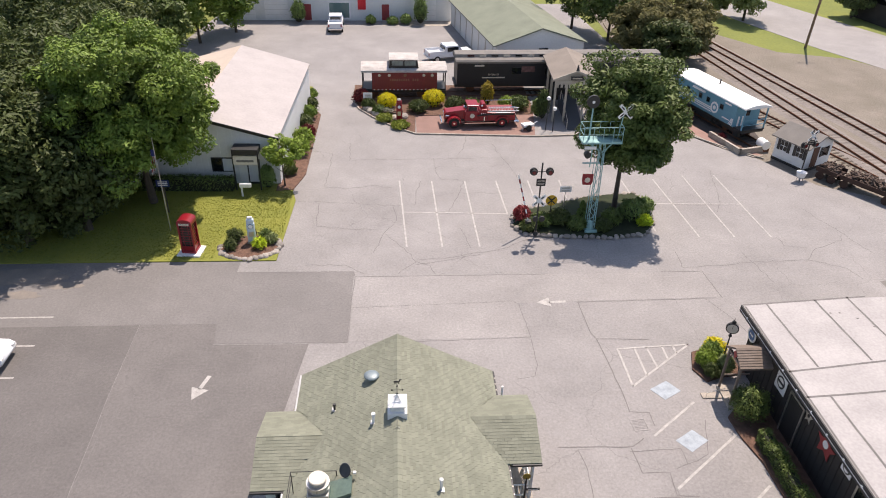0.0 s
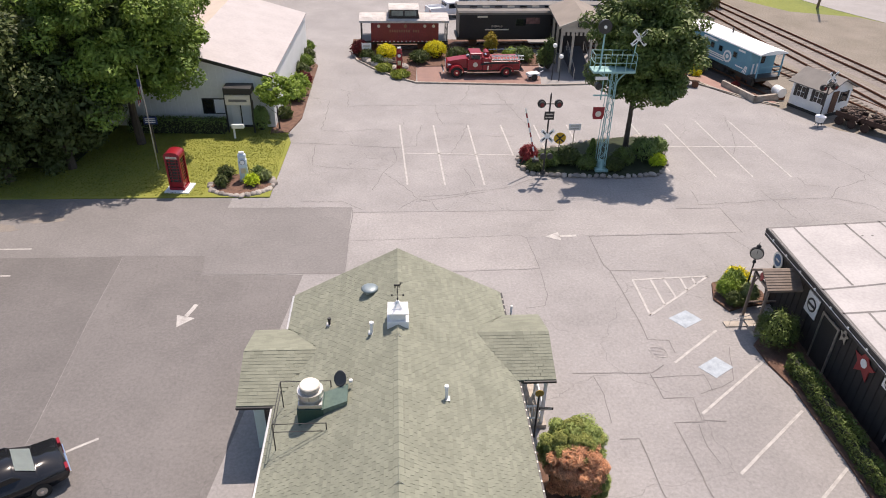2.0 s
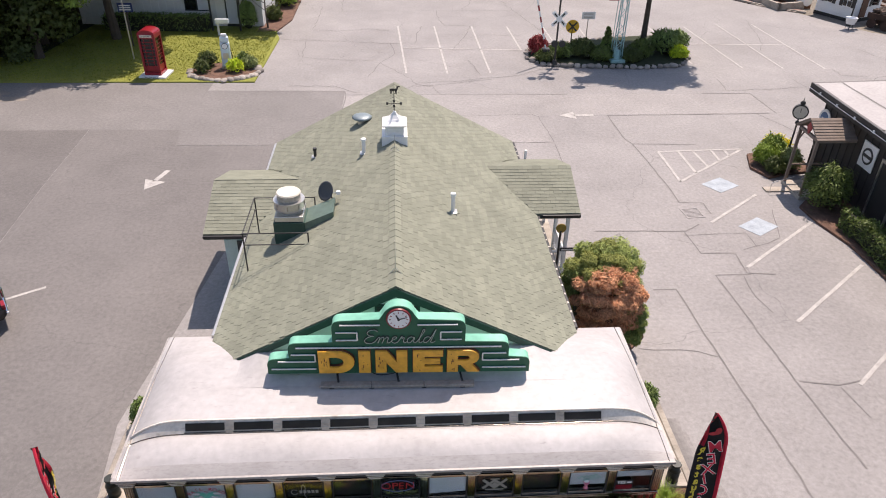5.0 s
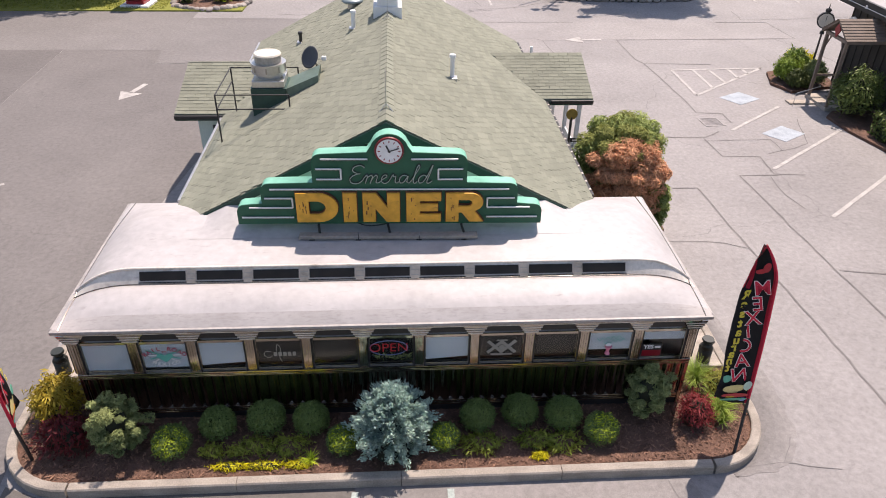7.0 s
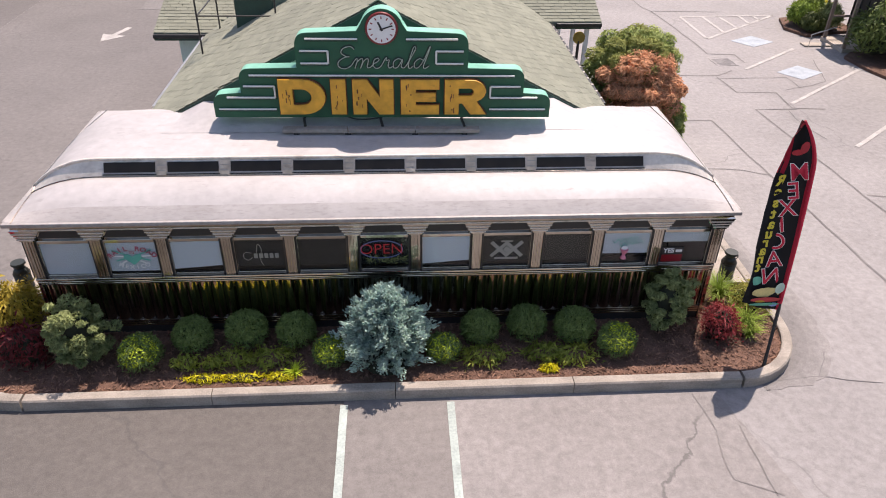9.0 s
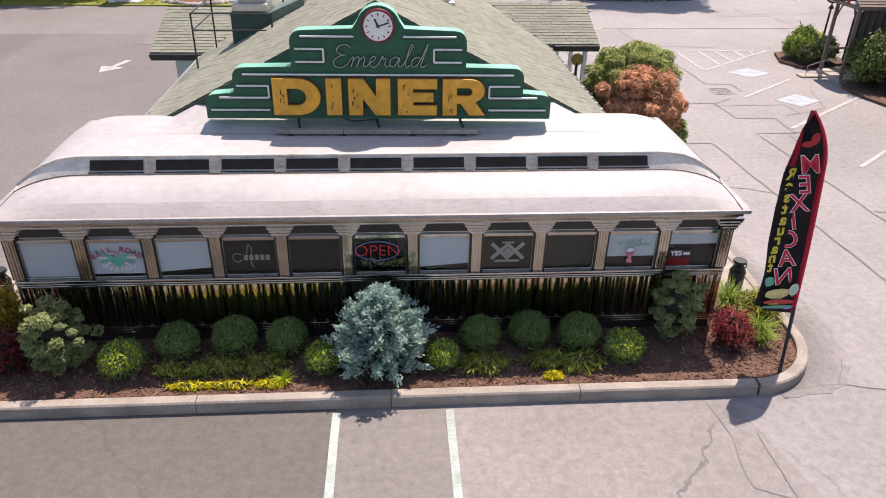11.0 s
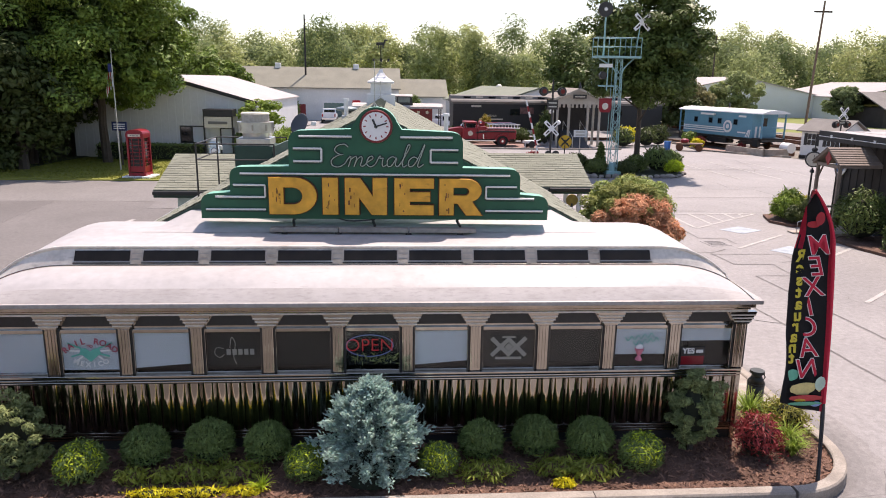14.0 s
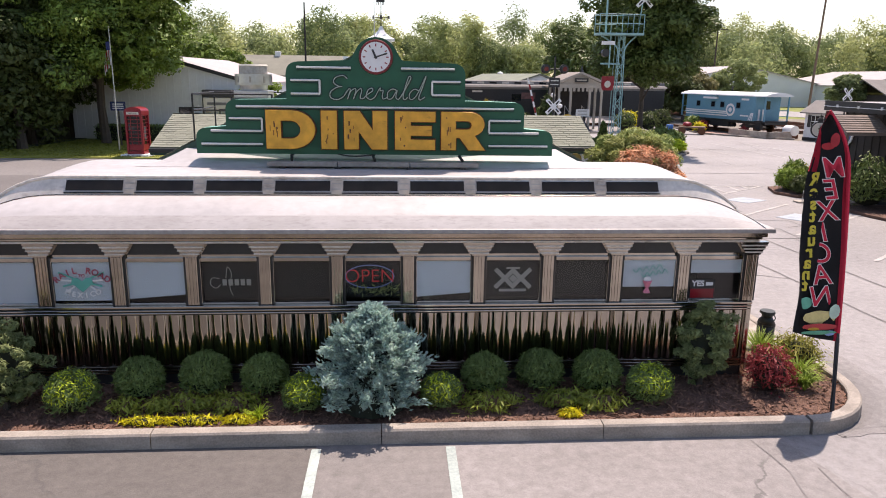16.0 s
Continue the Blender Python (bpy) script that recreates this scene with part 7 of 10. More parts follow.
part("disc", rod((0, -0.02, 1.85), (0, 0.0, 1.85), 0.42, seg=28), material("warning_yellow", (0.62, 0.36, 0.02), 0.5, 0, 0.1, 10, 1, 0), yd, "yellow disc")
for s in (-1, 1):
    part("bar", box(-0.38, 0.38, -0.03, -0.021, -0.05, 0.05), BLACK, yd, at=Matrix.Translation((0, 0, 1.85)) @ Matrix.Rotation(radians(45 * s), 4, "Y"))
ps = thing("parking_sign", (12.1, 45.4, 0.14), 0, "small white rectangular sign on a thin post", "sign")
part("post", rod((0, 0, 0), (0, 0, 2.5), 0.03), GALV, ps)
part("board", box(-0.42, 0.42, -0.03, 0.0, 2.1, 2.55), WHITE, ps)
for z in (2.22, 2.42):
    part("lettering", box(-0.3, 0.3, -0.036, -0.031, z - 0.05, z + 0.05), GALV, ps)

# ---- dark building with the pale flat roof ----
DX, DY = 18.15, 29.35
lodge = thing("dark_lodge", (0, 0, 0), 0, "black-stained boarded building with a pale flat roof", "building")
part("side_wall", box(18.75, 18.95, -6, 28.9, 0, 3.45), DARKWOOD, lodge, "black-stained vertical boards")
part("end_wall", box(18.95, 42, 28.7, 28.9, 0, 3.45), DARKWOOD, lodge, "black-stained vertical boards")
part("rear_wall", box(41.8, 42, -6, 28.7, 0, 3.45), DARKWOOD, lodge)
part("front_wall", box(18.95, 41.8, -6, -5.8, 0, 3.45), DARKWOOD, lodge)
for k in range(70):
    part("batten", box(18.72, 18.75, 28.8 - 0.45 * k, 28.85 - 0.45 * k, 0, 3.4), DARKWOOD, lodge)
part("flat_roof", slab([(DX, -6.5), (42.5, -6.5), (42.5, 30.6), (25.0, 29.9), (DX, DY)], 3.45, 3.78), PALEROOF, lodge, "pale flat roof with dark seams")
part("roof_edge", slab([(DX - 0.05, -6.5), (DX + 0.02, -6.5), (DX + 0.02, DY + 0.05), (DX - 0.05, DY + 0.05)], 3.42, 3.82), BLACK, lodge, "black roof edge")
part("edge_cable", tube([(DX - 0.08, DY, 3.6), (DX - 0.08, -6, 3.6)], 0.014), WHITE, lodge, "thin white cable along the eave")
for k in range(18):
    part("edge_clip", box(DX - 0.095, DX - 0.05, DY - 0.9 - 1.35 * k, DY - 0.82 - 1.35 * k, 3.57, 3.68), WHITE, lodge)
for p, q in (((19.53, 29.45), (19.78, 24.47)), ((22.33, 29.78), (22.66, 24.86)), ((18.2, 24.2), (30, 25.6)), ((18.2, 22.5), (30, 23.3)), ((19.36, 22.51), (19.49, 18.6)), ((19.49, 18.6), (19.6, 10)), ((24.24, 30.0), (24.6, 25.0)), ((18.2, 29.42), (25.3, 30.0)), ((18.28, 29.3), (18.28, 8)), ((22.2, 22.7), (22.6, 12)), ((18.2, 15.8), (30, 16.4))):
    part("roof_seam", ribbon(wavy(p, q, 3, 0.03, 6), 0.11, 3.787), TAR, lodge, "dark tar roof seam")
for x, y in ((22.6, 28.6), (23.1, 28.6), (23.8, 28.1), (24.3, 27.4)):
    part("roof_mark", slab([(x + 0.07 * math.cos(a), y + 0.05 * math.sin(a)) for a in (0, 1, 2, 3, 4, 5)], 3.78, 3.79), TAR, lodge)
part("raised_gable", prism([(27.0, 3.78), (42, 3.78), (34.5, 5.6)], "y", 26.5, 31.4), GREYROOF, lodge, "brown shingled gable end")
door = part("door", box(18.69, 18.72, 22.95, 24.1, 0.05, 2.5), BLACK, lodge, "black door in a pale frame")
for y in (22.85, 24.1):
    part("jamb", box(18.66, 18.715, y, y + 0.1, 0.05, 2.5), GALV, door)
part("lintel", box(18.66, 18.715, 22.85, 24.2, 2.5, 2.62), GALV, door)
part("second_door", box(18.68, 18.715, 17.1, 18.4, 0.6, 2.9), DARKGLASS, lodge, "tall dark window in the boards")
for y in (17.0, 18.4):
    part("window_trim", box(18.66, 18.71, y, y + 0.1, 0.6, 2.9), GALV, lodge)
SIGNRED = material("faded_red_sign", (0.30, 0.04, 0.04), 0.6, 0, 0.2, 12, 2, 0)
SIGNBLUE = material("blue_sign", (0.08, 0.16, 0.30), 0.6, 0, 0.2, 12, 2, 0)


def wall_sign(y, z, w, h, shape, mat, label, inner):
    ob = thing("railway_emblem", (18.70, y, z), -90, label, "wall sign", "railway emblems on the lodge wall")
    if shape == "round":
        part("plate", rod((0, 0, 0), (0, -0.04, 0), w / 2, seg=28), mat, ob)
        part("ring", rod((0, -0.04, 0), (0, -0.05, 0), w * 0.36, seg=28), inner, ob)
        part("emblem", box(-w * 0.2, w * 0.2, -0.06, -0.051, -h * 0.05, h * 0.05), WHITE, ob)
    elif shape == "square":
        part("plate", box(-w / 2, w / 2, -0.04, 0, -h / 2, h / 2), mat, ob)
        part("ring", rod((0, -0.04, 0), (0, -0.05, 0), w * 0.36, seg=28), inner, ob)
        part("emblem", rod((0, -0.05, 0), (0, -0.06, 0), w * 0.26, seg=28), mat, ob)
        part("bar", box(-w * 0.3, w * 0.3, -0.07, -0.061, -h * 0.06, h * 0.06), inner, ob)
    else:
        part("plate", outline_mesh("plate", [[(0, h / 2), (w * 0.2, h * 0.12), (w / 2, h * 0.1), (w * 0.28, -h * 0.12), (w * 0.3, -h / 2), (0, -h * 0.28), (-w * 0.3, -h / 2), (-w * 0.28, -h * 0.12), (-w / 2, h * 0.1), (-w * 0.2, h * 0.12)]], 0.04, mat), mat, ob)
        part("emblem", rod((0, -0.02, 0), (0, -0.04, 0), w * 0.14, seg=16), inner, ob)
    return ob


wall_sign(28.55, 2.45, 0.85, 0.85, "round", WHITE, "round blue and white railway emblem on the wall", SIGNBLUE)
wall_sign(25.05, 2.3, 0.95, 1.05, "square", WHITE, "large white square sign with a round emblem", BLACK)
wall_sign(22.5, 2.6, 0.6, 0.75, "star", GALV, "small pale cross-shaped railway emblem", BLACK)
wall_sign(20.9, 2.45, 1.4, 1.3, "star", SIGNRED, "dark red winged star emblem", WHITE)
wall_sign(19.3, 2.75, 0.7, 0.6, "square", WHITE, "small white outlined square emblem", BLACK)
# entrance gable of the lodge
pg = thing("entrance_porch", (17.72, 26.45, 0), 0, "brown shingled gabled porch on wooden posts", "porch")
pg.scale = (1, 0.66, 0.97)
GREYWOOD = material("grey_brown_cedar", (0.20, 0.155, 0.125), 0.85, 0, 0.3, 30, 2, 0.25, 0.2)
for s in (-1, 1):
    part("roof", prism([(0, 3.46), (s * 1.35, 2.84), (s * 1.35, 2.74), (0, 3.36)], "x", -1.0, 0.66), GREYWOOD, pg, "brown cedar shingle slope")
    part("post", box(-0.92, -0.80, s * 1.05 - 0.06, s * 1.05 + 0.06, 0.15, 2.85), GREYWOOD, pg)
    part("brace", tube([(-0.86, s * 1.05, 2.1), (-0.86, s * 0.55, 2.75)], 0.04), GREYWOOD, pg)
    for k in range(8):
        y0, y1 = s * 1.35 * k / 8, s * 1.35 * (k + 1) / 8
        z0, z1 = 3.46 - 0.62 * k / 8, 3.46 - 0.62 * (k + 1) / 8
        part("cedar_course", prism([(y0, z0 + 0.012), (y1 + s * 0.03, z1 + 0.03), (y1 + s * 0.03, z1)], "x", -1.03, 0.66), GREYWOOD, pg)
    part("rail", box(-0.86, 0.6, s * 1.05 - 0.04, s * 1.05 + 0.04, 0.95, 1.03), GREYWOOD, pg)
part("tie_beam", box(-0.92, -0.80, -1.05, 1.05, 2.70, 2.82), GREYWOOD, pg)
part("diamond_sign", box(-0.2, 0.2, -0.02, 0.02, -0.2, 0.2), SIGNRED, pg, "small dark red diamond sign", at=pose(-0.93, 0, 3.05, 0, 0, 90) @ Matrix.Rotation(radians(45), 4, "Y"))
part("floor", box(-0.95, 0.6, -1.2, 1.2, 0, 0.15), CONCRETE, pg)
part("ramp", box(-2.0, -0.95, -0.1, 0.5, 0, 0.06), CONCRETE, pg, "pale door ramp")
part("ramp_rail", tube([(-1.9, -0.2, 0.0), (-1.9, -0.2, 0.5), (-1.0, -0.2, 0.8)], 0.02), GALV, pg, "pale ramp handrail")
setting("lodge_bed", slab([(18.75, 6), (17.2, 6), (17.15, 18), (17.0, 22.0), (16.6, 23.6), (16.5, 25.0), (17.0, 25.5), (18.75, 25.5)], 0.0, 0.10), MULCH, "mulch bed along the dark lodge", "planting bed")
setting("lodge_bed", slab([(16.4, 27.6), (15.95, 28.6), (16.4, 30.0), (18.0, 30.5), (18.75, 29.2), (18.75, 28.2), (17.2, 27.9)], 0.0, 0.11), MULCH, "mulch bed at the lodge's corner", "planting bed")
hd = thing("ivy_hedge", (17.62, 15.6, 0.1), 1.2, "narrow dark green clipped hedge beside the lodge", "hedge")
part("body", box(-0.22, 0.20, -8.5, 7.6, 0, 0.75, bevel=0.1), TWIG_SHADE, hd)
rng = np.random.default_rng(18)
p = rng.uniform((-0.32, -8.6, 0.05), (0.30, 7.8, 0.92), (20000, 3))
p[:, 2] += 0.10 * np.sin(p[:, 1] * 2.3) + 0.06 * np.sin(p[:, 1] * 5.1)
p = p[(np.abs(p[:, 0]) > 0.18) | (p[:, 2] > 0.70)]
cards("foliage", p, rng.normal(size=p.shape) + np.array([-0.3, 0, 0.5]), 0.055, LEAF_LINDEN, hd, "", 0.8, 2)
for k, (x, y, r, rz, m, lab) in enumerate(((17.45, 25.0, 0.85, 0.92, LEAF_LINDEN, "broad green rhododendron bush beside the lodge"), (16.75, 28.9, 0.50, 0.50, LEAF_LIGHT, "bright green bush beside the lodge"), (17.55, 29.8, 0.55, 0.50, LEAF_YELLOW, "golden bush beside the lodge"), (17.15, 29.3, 0.5, 0.62, LEAF_MAPLE, "green bush beside the lodge"), (16.8, 28.1, 0.38, 0.35, LEAF_DARK, "low dark green bush beside the lodge"), (17.6, 28.4, 0.42, 0.5, NEEDLE_GREY, "grey-green bush beside the lodge"))):
    shrub("lodge_shrub", (x, y, 0.1), (r, r, rz), 4600, 0.05, m, lab, "shrub", 330 + k, 0.18, TWIG_SHADE, None, group="shrubs beside the lodge")
ck = thing("clock_post", (17.7, 28.9, 0.1), -25, "dark street clock with a round pale face", "street clock")
part("post", rod((0, 0, 0), (0, 0, 2.2), 0.05, 0.035), BLACK, ck)
part("collar", rod((0, 0, 2.0), (0, 0, 2.12), 0.10, 0.07), BLACK, ck)
part("case", rod((0, -0.08, 2.55), (0, 0.08, 2.55), 0.33, seg=24), BLACK, ck)
part("dial", rod((0, -0.082, 2.55), (0, -0.092, 2.55), 0.28, seg=24), CREAM, ck, "pale dial")
part("pointer", box(-0.012, 0.012, -0.10, -0.094, 2.53, 2.74), BLACK, ck)
part("crest", ball((0, 0, 2.95), 0.1, squash=(1.2, 0.8, 1)), BLACK, ck)
part("finial", rod((0, 0, 3.0), (0, 0, 3.22), 0.03, 0.005), BLACK, ck)

# ---- forecourt with fire engine, caboose and coach ----
bed = [(-4.6, 70.3), (-3.9, 67.6), (-2.45, 65.4), (-0.4, 62.9), (1.56, 61.4), (1.7, 65.8), (13.4, 66.2), (13.6, 69.0), (13.6, 74.5), (-4.6, 74.5)]
setting("forecourt_bed", slab(bed, 0.0, 0.10), MULCH, "planted bed in front of the caboose", "planting bed")
setting("brick_forecourt", slab([(1.7, 61.35), (12.7, 60.75), (13.4, 66.2), (1.7, 65.8)], 0.0, 0.03), BRICK, "red brick paved forecourt under the fire engine", "brick paving")
for a, b in (((-4.6, 70.3), (-3.9, 67.6)), ((-3.9, 67.6), (-2.45, 65.4)), ((-2.45, 65.4), (-0.4, 62.9)), ((-0.4, 62.9), (1.56, 61.3)), ((1.56, 61.3), (7.0, 61.0)), ((7.0, 61.0), (12.7, 60.65)), ((12.7, 60.65), (20.0, 61.2)), ((27.0, 61.2), (30.0, 57.6)), ((30.0, 57.6), (32.2, 55.6))):
    d = Vector((b[0] - a[0], b[1] - a[1]))
    ob = setting("forecourt_kerb", box(0, d.length - 0.01, -0.08, 0.08, 0, 0.14, bevel=0.02), CONCRETE, "low concrete kerb round the forecourt", "kerb")
    ob.matrix_world = pose(a[0], a[1], 0, 0, 0, math.degrees(math.atan2(d.y, d.x)))


def wheel_set(parent, x, y, r=0.42, gap=1.435, mat=None):
    for s in (-1, 1):
        w = part("wheel", rod((x, y + s * gap / 2 - 0.06, r), (x, y + s * gap / 2 + 0.06, r), r, seg=20), mat or RUST, parent)
    part("axle", rod((x, y - gap / 2, r), (x, y + gap / 2, r), 0.07), BLACK, parent)


def rail_stub(name, at, turn, length, label):
    ob = thing(name, at, turn, label, "railway track")
    for s in (-1, 1):
        part("rail", box(-length / 2, length / 2, s * 0.7175 - 0.04, s * 0.7175 + 0.04, 0.08, 0.22), RUST, ob)
    for k in range(int(length / 0.6)):
        part("sleeper", box(-length / 2 + 0.6 * k, -length / 2 + 0.6 * k + 0.24, -1.2, 1.2, -0.02, 0.09), BARK, ob)
    return ob


rail_stub("display_track", (12.5, 72.2, -0.08), 3.0, 33, "short display track under the caboose and coach")
OLDWHITE = material("weathered_white_roof", (0.50, 0.465, 0.44), 0.85, 0, 0.3, 8, 1.5, 0.1)
stained(OLDWHITE, (0.20, 0.15, 0.11), 1.5, 0.5, 0.75, 0.6)
# Pale tint stands for the sky mirrored in the cupola's glass.
CABGLASS = material("sky_lit_old_glass", (0.20, 0.24, 0.22), 0.15, 0, 0.3, 6, 2, 0.02)
cab = thing("red_caboose", (0.62, 71.6, 0.10), 1.0, "weathered dark red railway caboose with a white roof", "caboose")
for x in (-3.1, -1.7, 1.7, 3.1):
    wheel_set(cab, x, 0)
part("underframe", box(-4.3, 4.3, -1.2, 1.2, 0.72, 0.95), BLACK, cab)
part("body", box(-3.25, 3.35, -1.38, 1.38, 0.95, 2.98), CABRED, cab, "dark red boarded body")
for k in range(33):
    part("board_joint", box(-3.2 + 0.2 * k, -3.19 + 0.2 * k, -1.386, -1.38, 1.0, 2.95), BLACK, cab)
part("roof", prism([(-1.58, 2.84), (1.58, 2.84), (1.54, 3.04), (0.9, 3.24), (0, 3.32), (-0.9, 3.24), (-1.54, 3.04)], "x", -4.35, 4.35), OLDWHITE, cab, "curved white roof")
cu = part("cupola", prism([(-1.55, 3.1), (1.50, 3.1), (1.32, 4.02), (-1.37, 4.02)], "y", -1.15, 1.15), BLACK, cab, "raised roof cupola")
part("cupola_roof", prism([(-1.22, 4.0), (1.22, 4.0), (1.1, 4.08), (0, 4.18), (-1.1, 4.08)], "x", -1.5, 1.45), OLDWHITE, cu)
for x in (-0.66, 0.62):
    part("cupola_window", box(x - 0.56, x + 0.56, -1.175, -1.152, 3.42, 3.90), CABGLASS, cu, "cupola pane with sky reflection in its colour")
part("cupola_sill", box(-1.45, 1.40, -1.20, -1.152, 3.30, 3.38), BLACK, cu)
for x in (-2.5, -1.5, 2.0, 2.85):
    w = part("window", rod((x, -1.38, 2.5), (x, -1.40, 2.5), 0.15, seg=16), CREAM, cab, "small round emblem plate")
FADEDGOLD = material("faded_gold", (0.30, 0.15, 0.09), 0.7, 0, 0.3, 20, 2, 0)
for k in range(13):
    if k != 9:
        part("lettering_bar", box(-1.45 + 0.23 * k, -1.32 + 0.23 * k, -1.392, -1.386, 1.90, 2.15), FADEDGOLD, cab, "faded unreadable lettering")
part("emblem", ball((0.1, -1.385, 2.5), 0.17, squash=(1, 0.08, 1)), FADEDGOLD, cab)
for k in range(16):
    part("sill_chip", box(-3.1 + 0.4 * k, -2.95 + 0.4 * k, -1.39, -1.38, 0.97, 1.05), WHITE, cab)
for s in (-1, 1):
    part("end_platform", box(min(s * 3.3, s * 4.3), max(s * 3.3, s * 4.3), -1.3, 1.3, 0.95, 1.05), BLACK, cab)
    for y in (-1.2, 1.2):
        part("platform_post", box(s * 4.2 - 0.05, s * 4.2 + 0.05, y - 0.05, y + 0.05, 1.05, 2.98), BLACK, cab)
    part("platform_rail", box(s * 4.2 - 0.03, s * 4.2 + 0.03, -1.2, 1.2, 1.9, 1.98), BLACK, cab)
    part("steps", box(s * 4.0 - 0.3, s * 4.0 + 0.3, -1.4, -1.15, 0.2, 0.9), BLACK, cab)

coach = thing("black_coach", (16.75, 73.15, 0.20), 2.0, "long black railway coach with a grey clerestory roof", "railway coach")
CL = 10.9
for x in (-9.2, -7.4, 7.4, 9.2):
    wheel_set(coach, x, 0)
part("underframe", box(-CL, CL, -1.25, 1.25, 0.72, 1.0), BLACK, coach)
part("body", box(-CL + 0.2, CL - 0.2, -1.45, 1.45, 1.0, 3.25), COACH, coach, "black painted body")
part("letterboard", box(-CL + 0.15, CL - 0.15, -1.5, 1.5, 3.25, 3.5), GREYROOF, coach)
part("roof", prism([(-1.6, 3.45), (1.6, 3.45), (1.45, 3.62), (0.85, 3.72), (0.75, 4.02), (0, 4.1), (-0.75, 4.02), (-0.85, 3.72), (-1.45, 3.62)], "x", -CL, CL), GREYROOF, coach, "grey clerestory roof")
for k in range(16):
    part("clerestory_window", box(-9.6 + 1.25 * k, -8.9 + 1.25 * k, -0.83, -0.79, 3.77, 3.95), CREAM if k % 2 else DARKGLASS, coach)
part("lettering", box(-8.9, -7.9, -1.462, -1.455, 2.95, 3.12), CREAM, coach, "pale lettering bars")
part("name_lettering", words("name_lettering", "EMERALD", 0.26, CREAM, 0.004), CREAM, coach, at=(-6.9, -1.456, 2.1))
part("name_bar", box(-8.1, -5.7, -1.46, -1.455, 1.72, 1.84), CREAM, coach)
for x in (-4.5, -1.0, 2.5, 6.0):
    wn_ = part("window", box(x - 0.55, x + 0.55, -1.475, -1.455, 2.1, 2.85), BLACK, coach)
    part("pane", box(x - 0.48, x + 0.48, -1.485, -1.476, 2.17, 2.78), DARKGLASS, wn_)
part("picture_panel", box(-4.0, -2.6, -1.5, -1.487, 2.35, 2.95), material("dull_picture", (0.20, 0.10, 0.09), 0.6, 0, 0.5, 4, 3, 0), coach, "dull red-brown picture panel")

STNCREAM = material("weathered_cream_paint", (0.43, 0.385, 0.32), 0.7, 0, 0.2, 12, 1, 0.08)
stn = thing("station_entrance", (16.8, 63.7, 0), -3, "cream station entrance porch with a tan gable roof", "station porch")
for s in (-1, 1):
    part("roof", prism([(0, 5.15), (s * 2.25, 4.25), (s * 2.25, 4.12), (0, 5.0)], "y", 0.4, 8.0), TAN, stn, "tan shingle slope")
    part("rake", prism([(0, 5.16), (s * 2.28, 4.26), (s * 2.28, 4.05), (0, 4.95)], "y", 0.34, 0.4), STNCREAM, stn)
part("pediment", prism([(-2.0, 4.1), (2.0, 4.1), (0, 4.95)], "y", 0.55, 0.7), STNCREAM, stn, "cream pediment")
part("finial", rod((0, 0.5, 5.1), (0, 0.5, 5.7), 0.16, 0.03, 8), BLACK, stn)
part("name_board", box(-0.6, 0.6, 0.3, 0.36, 4.25, 4.6), BLACK, stn, "black board with pale lettering bar")
part("lettering", box(-0.45, 0.45, 0.285, 0.298, 4.36, 4.48), STNCREAM, stn)
part("frieze", box(-2.0, 2.0, 0.5, 0.7, 3.75, 4.1), STNCREAM, stn)
for k in range(10):
    part("fretwork", box(-1.85 + 0.39 * k, -1.65 + 0.39 * k, 0.46, 0.5, 3.45, 3.75), STNCREAM, stn)
for x in (-1.9, -0.85, 0.85, 1.9):
    part("column", box(x - 0.10, x + 0.10, 0.5, 0.7, 0, 3.75, bevel=0.02), STNCREAM, stn, "square cream column")
for x in (-1.9, 1.9):
    for y in (3.0, 5.5):
        part("column", box(x - 0.10, x + 0.10, y, y + 0.2, 0, 4.1), STNCREAM, stn)
part("steps", box(-0.8, 0.8, -0.3, 0.6, 0, 0.2), GREYROOF, stn)
# Ramp is near black, standing for the shade inside the porch.
part("ramp", prism([(-1.5, 0), (5, 0), (5, 1.2), (3.5, 1.2)], "x", -0.75, 0.75), material("shaded_ramp", (0.055, 0.058, 0.065), 0.8, 0, 0.1, 10, 1, 0.1), stn, "ramp darkened as the shade inside the porch")
for x in (-0.8, 0.8):
    part("handrail", tube([(x, -1.4, 0.0), (x, -1.4, 0.95), (x, 3.5, 2.1), (x, 3.5, 1.2)], 0.03), GALV, stn)
part("rear_wall", box(-1.9, 1.9, 6.6, 6.8, 0, 4.1), DARKWOOD, stn)
for k, (x, y) in enumerate(((13.9, 62.2), (14.5, 61.9))):
    lamp = thing("globe_lamp_post", (x, y, 0), 0, "black lamp post with a white globe", "lamp post", "globe lamp posts")
    part("post", rod((0, 0, 0), (0, 0, 3.0 - k * 0.9), 0.05, 0.035), BLACK, lamp)
    part("globe", ball((0, 0, 3.15 - k * 0.9), 0.2), WHITE, lamp, "white globe", True)

# fire engine
fire = thing("fire_engine", (7.55, 63.75, 0.03), 3, "vintage red fire engine with white ladders", "fire engine")
FR = RED


def tyre(parent, x, y, r=0.48, w=0.26, hub=None):
    t = part("wheel", rod((x, y - w / 2, r), (x, y + w / 2, r), r, seg=24), RUBBER, parent)
    s = -1 if y < 0 else 1
    part("rim", rod((x, y + s * w / 2, r), (x, y + s * (w / 2 + 0.02), r), r * 0.55, seg=18), hub or FR, t)
    part("hub_cap", rod((x, y + s * (w / 2 + 0.02), r), (x, y + s * (w / 2 + 0.04), r), r * 0.2, seg=12), CHROME, t)


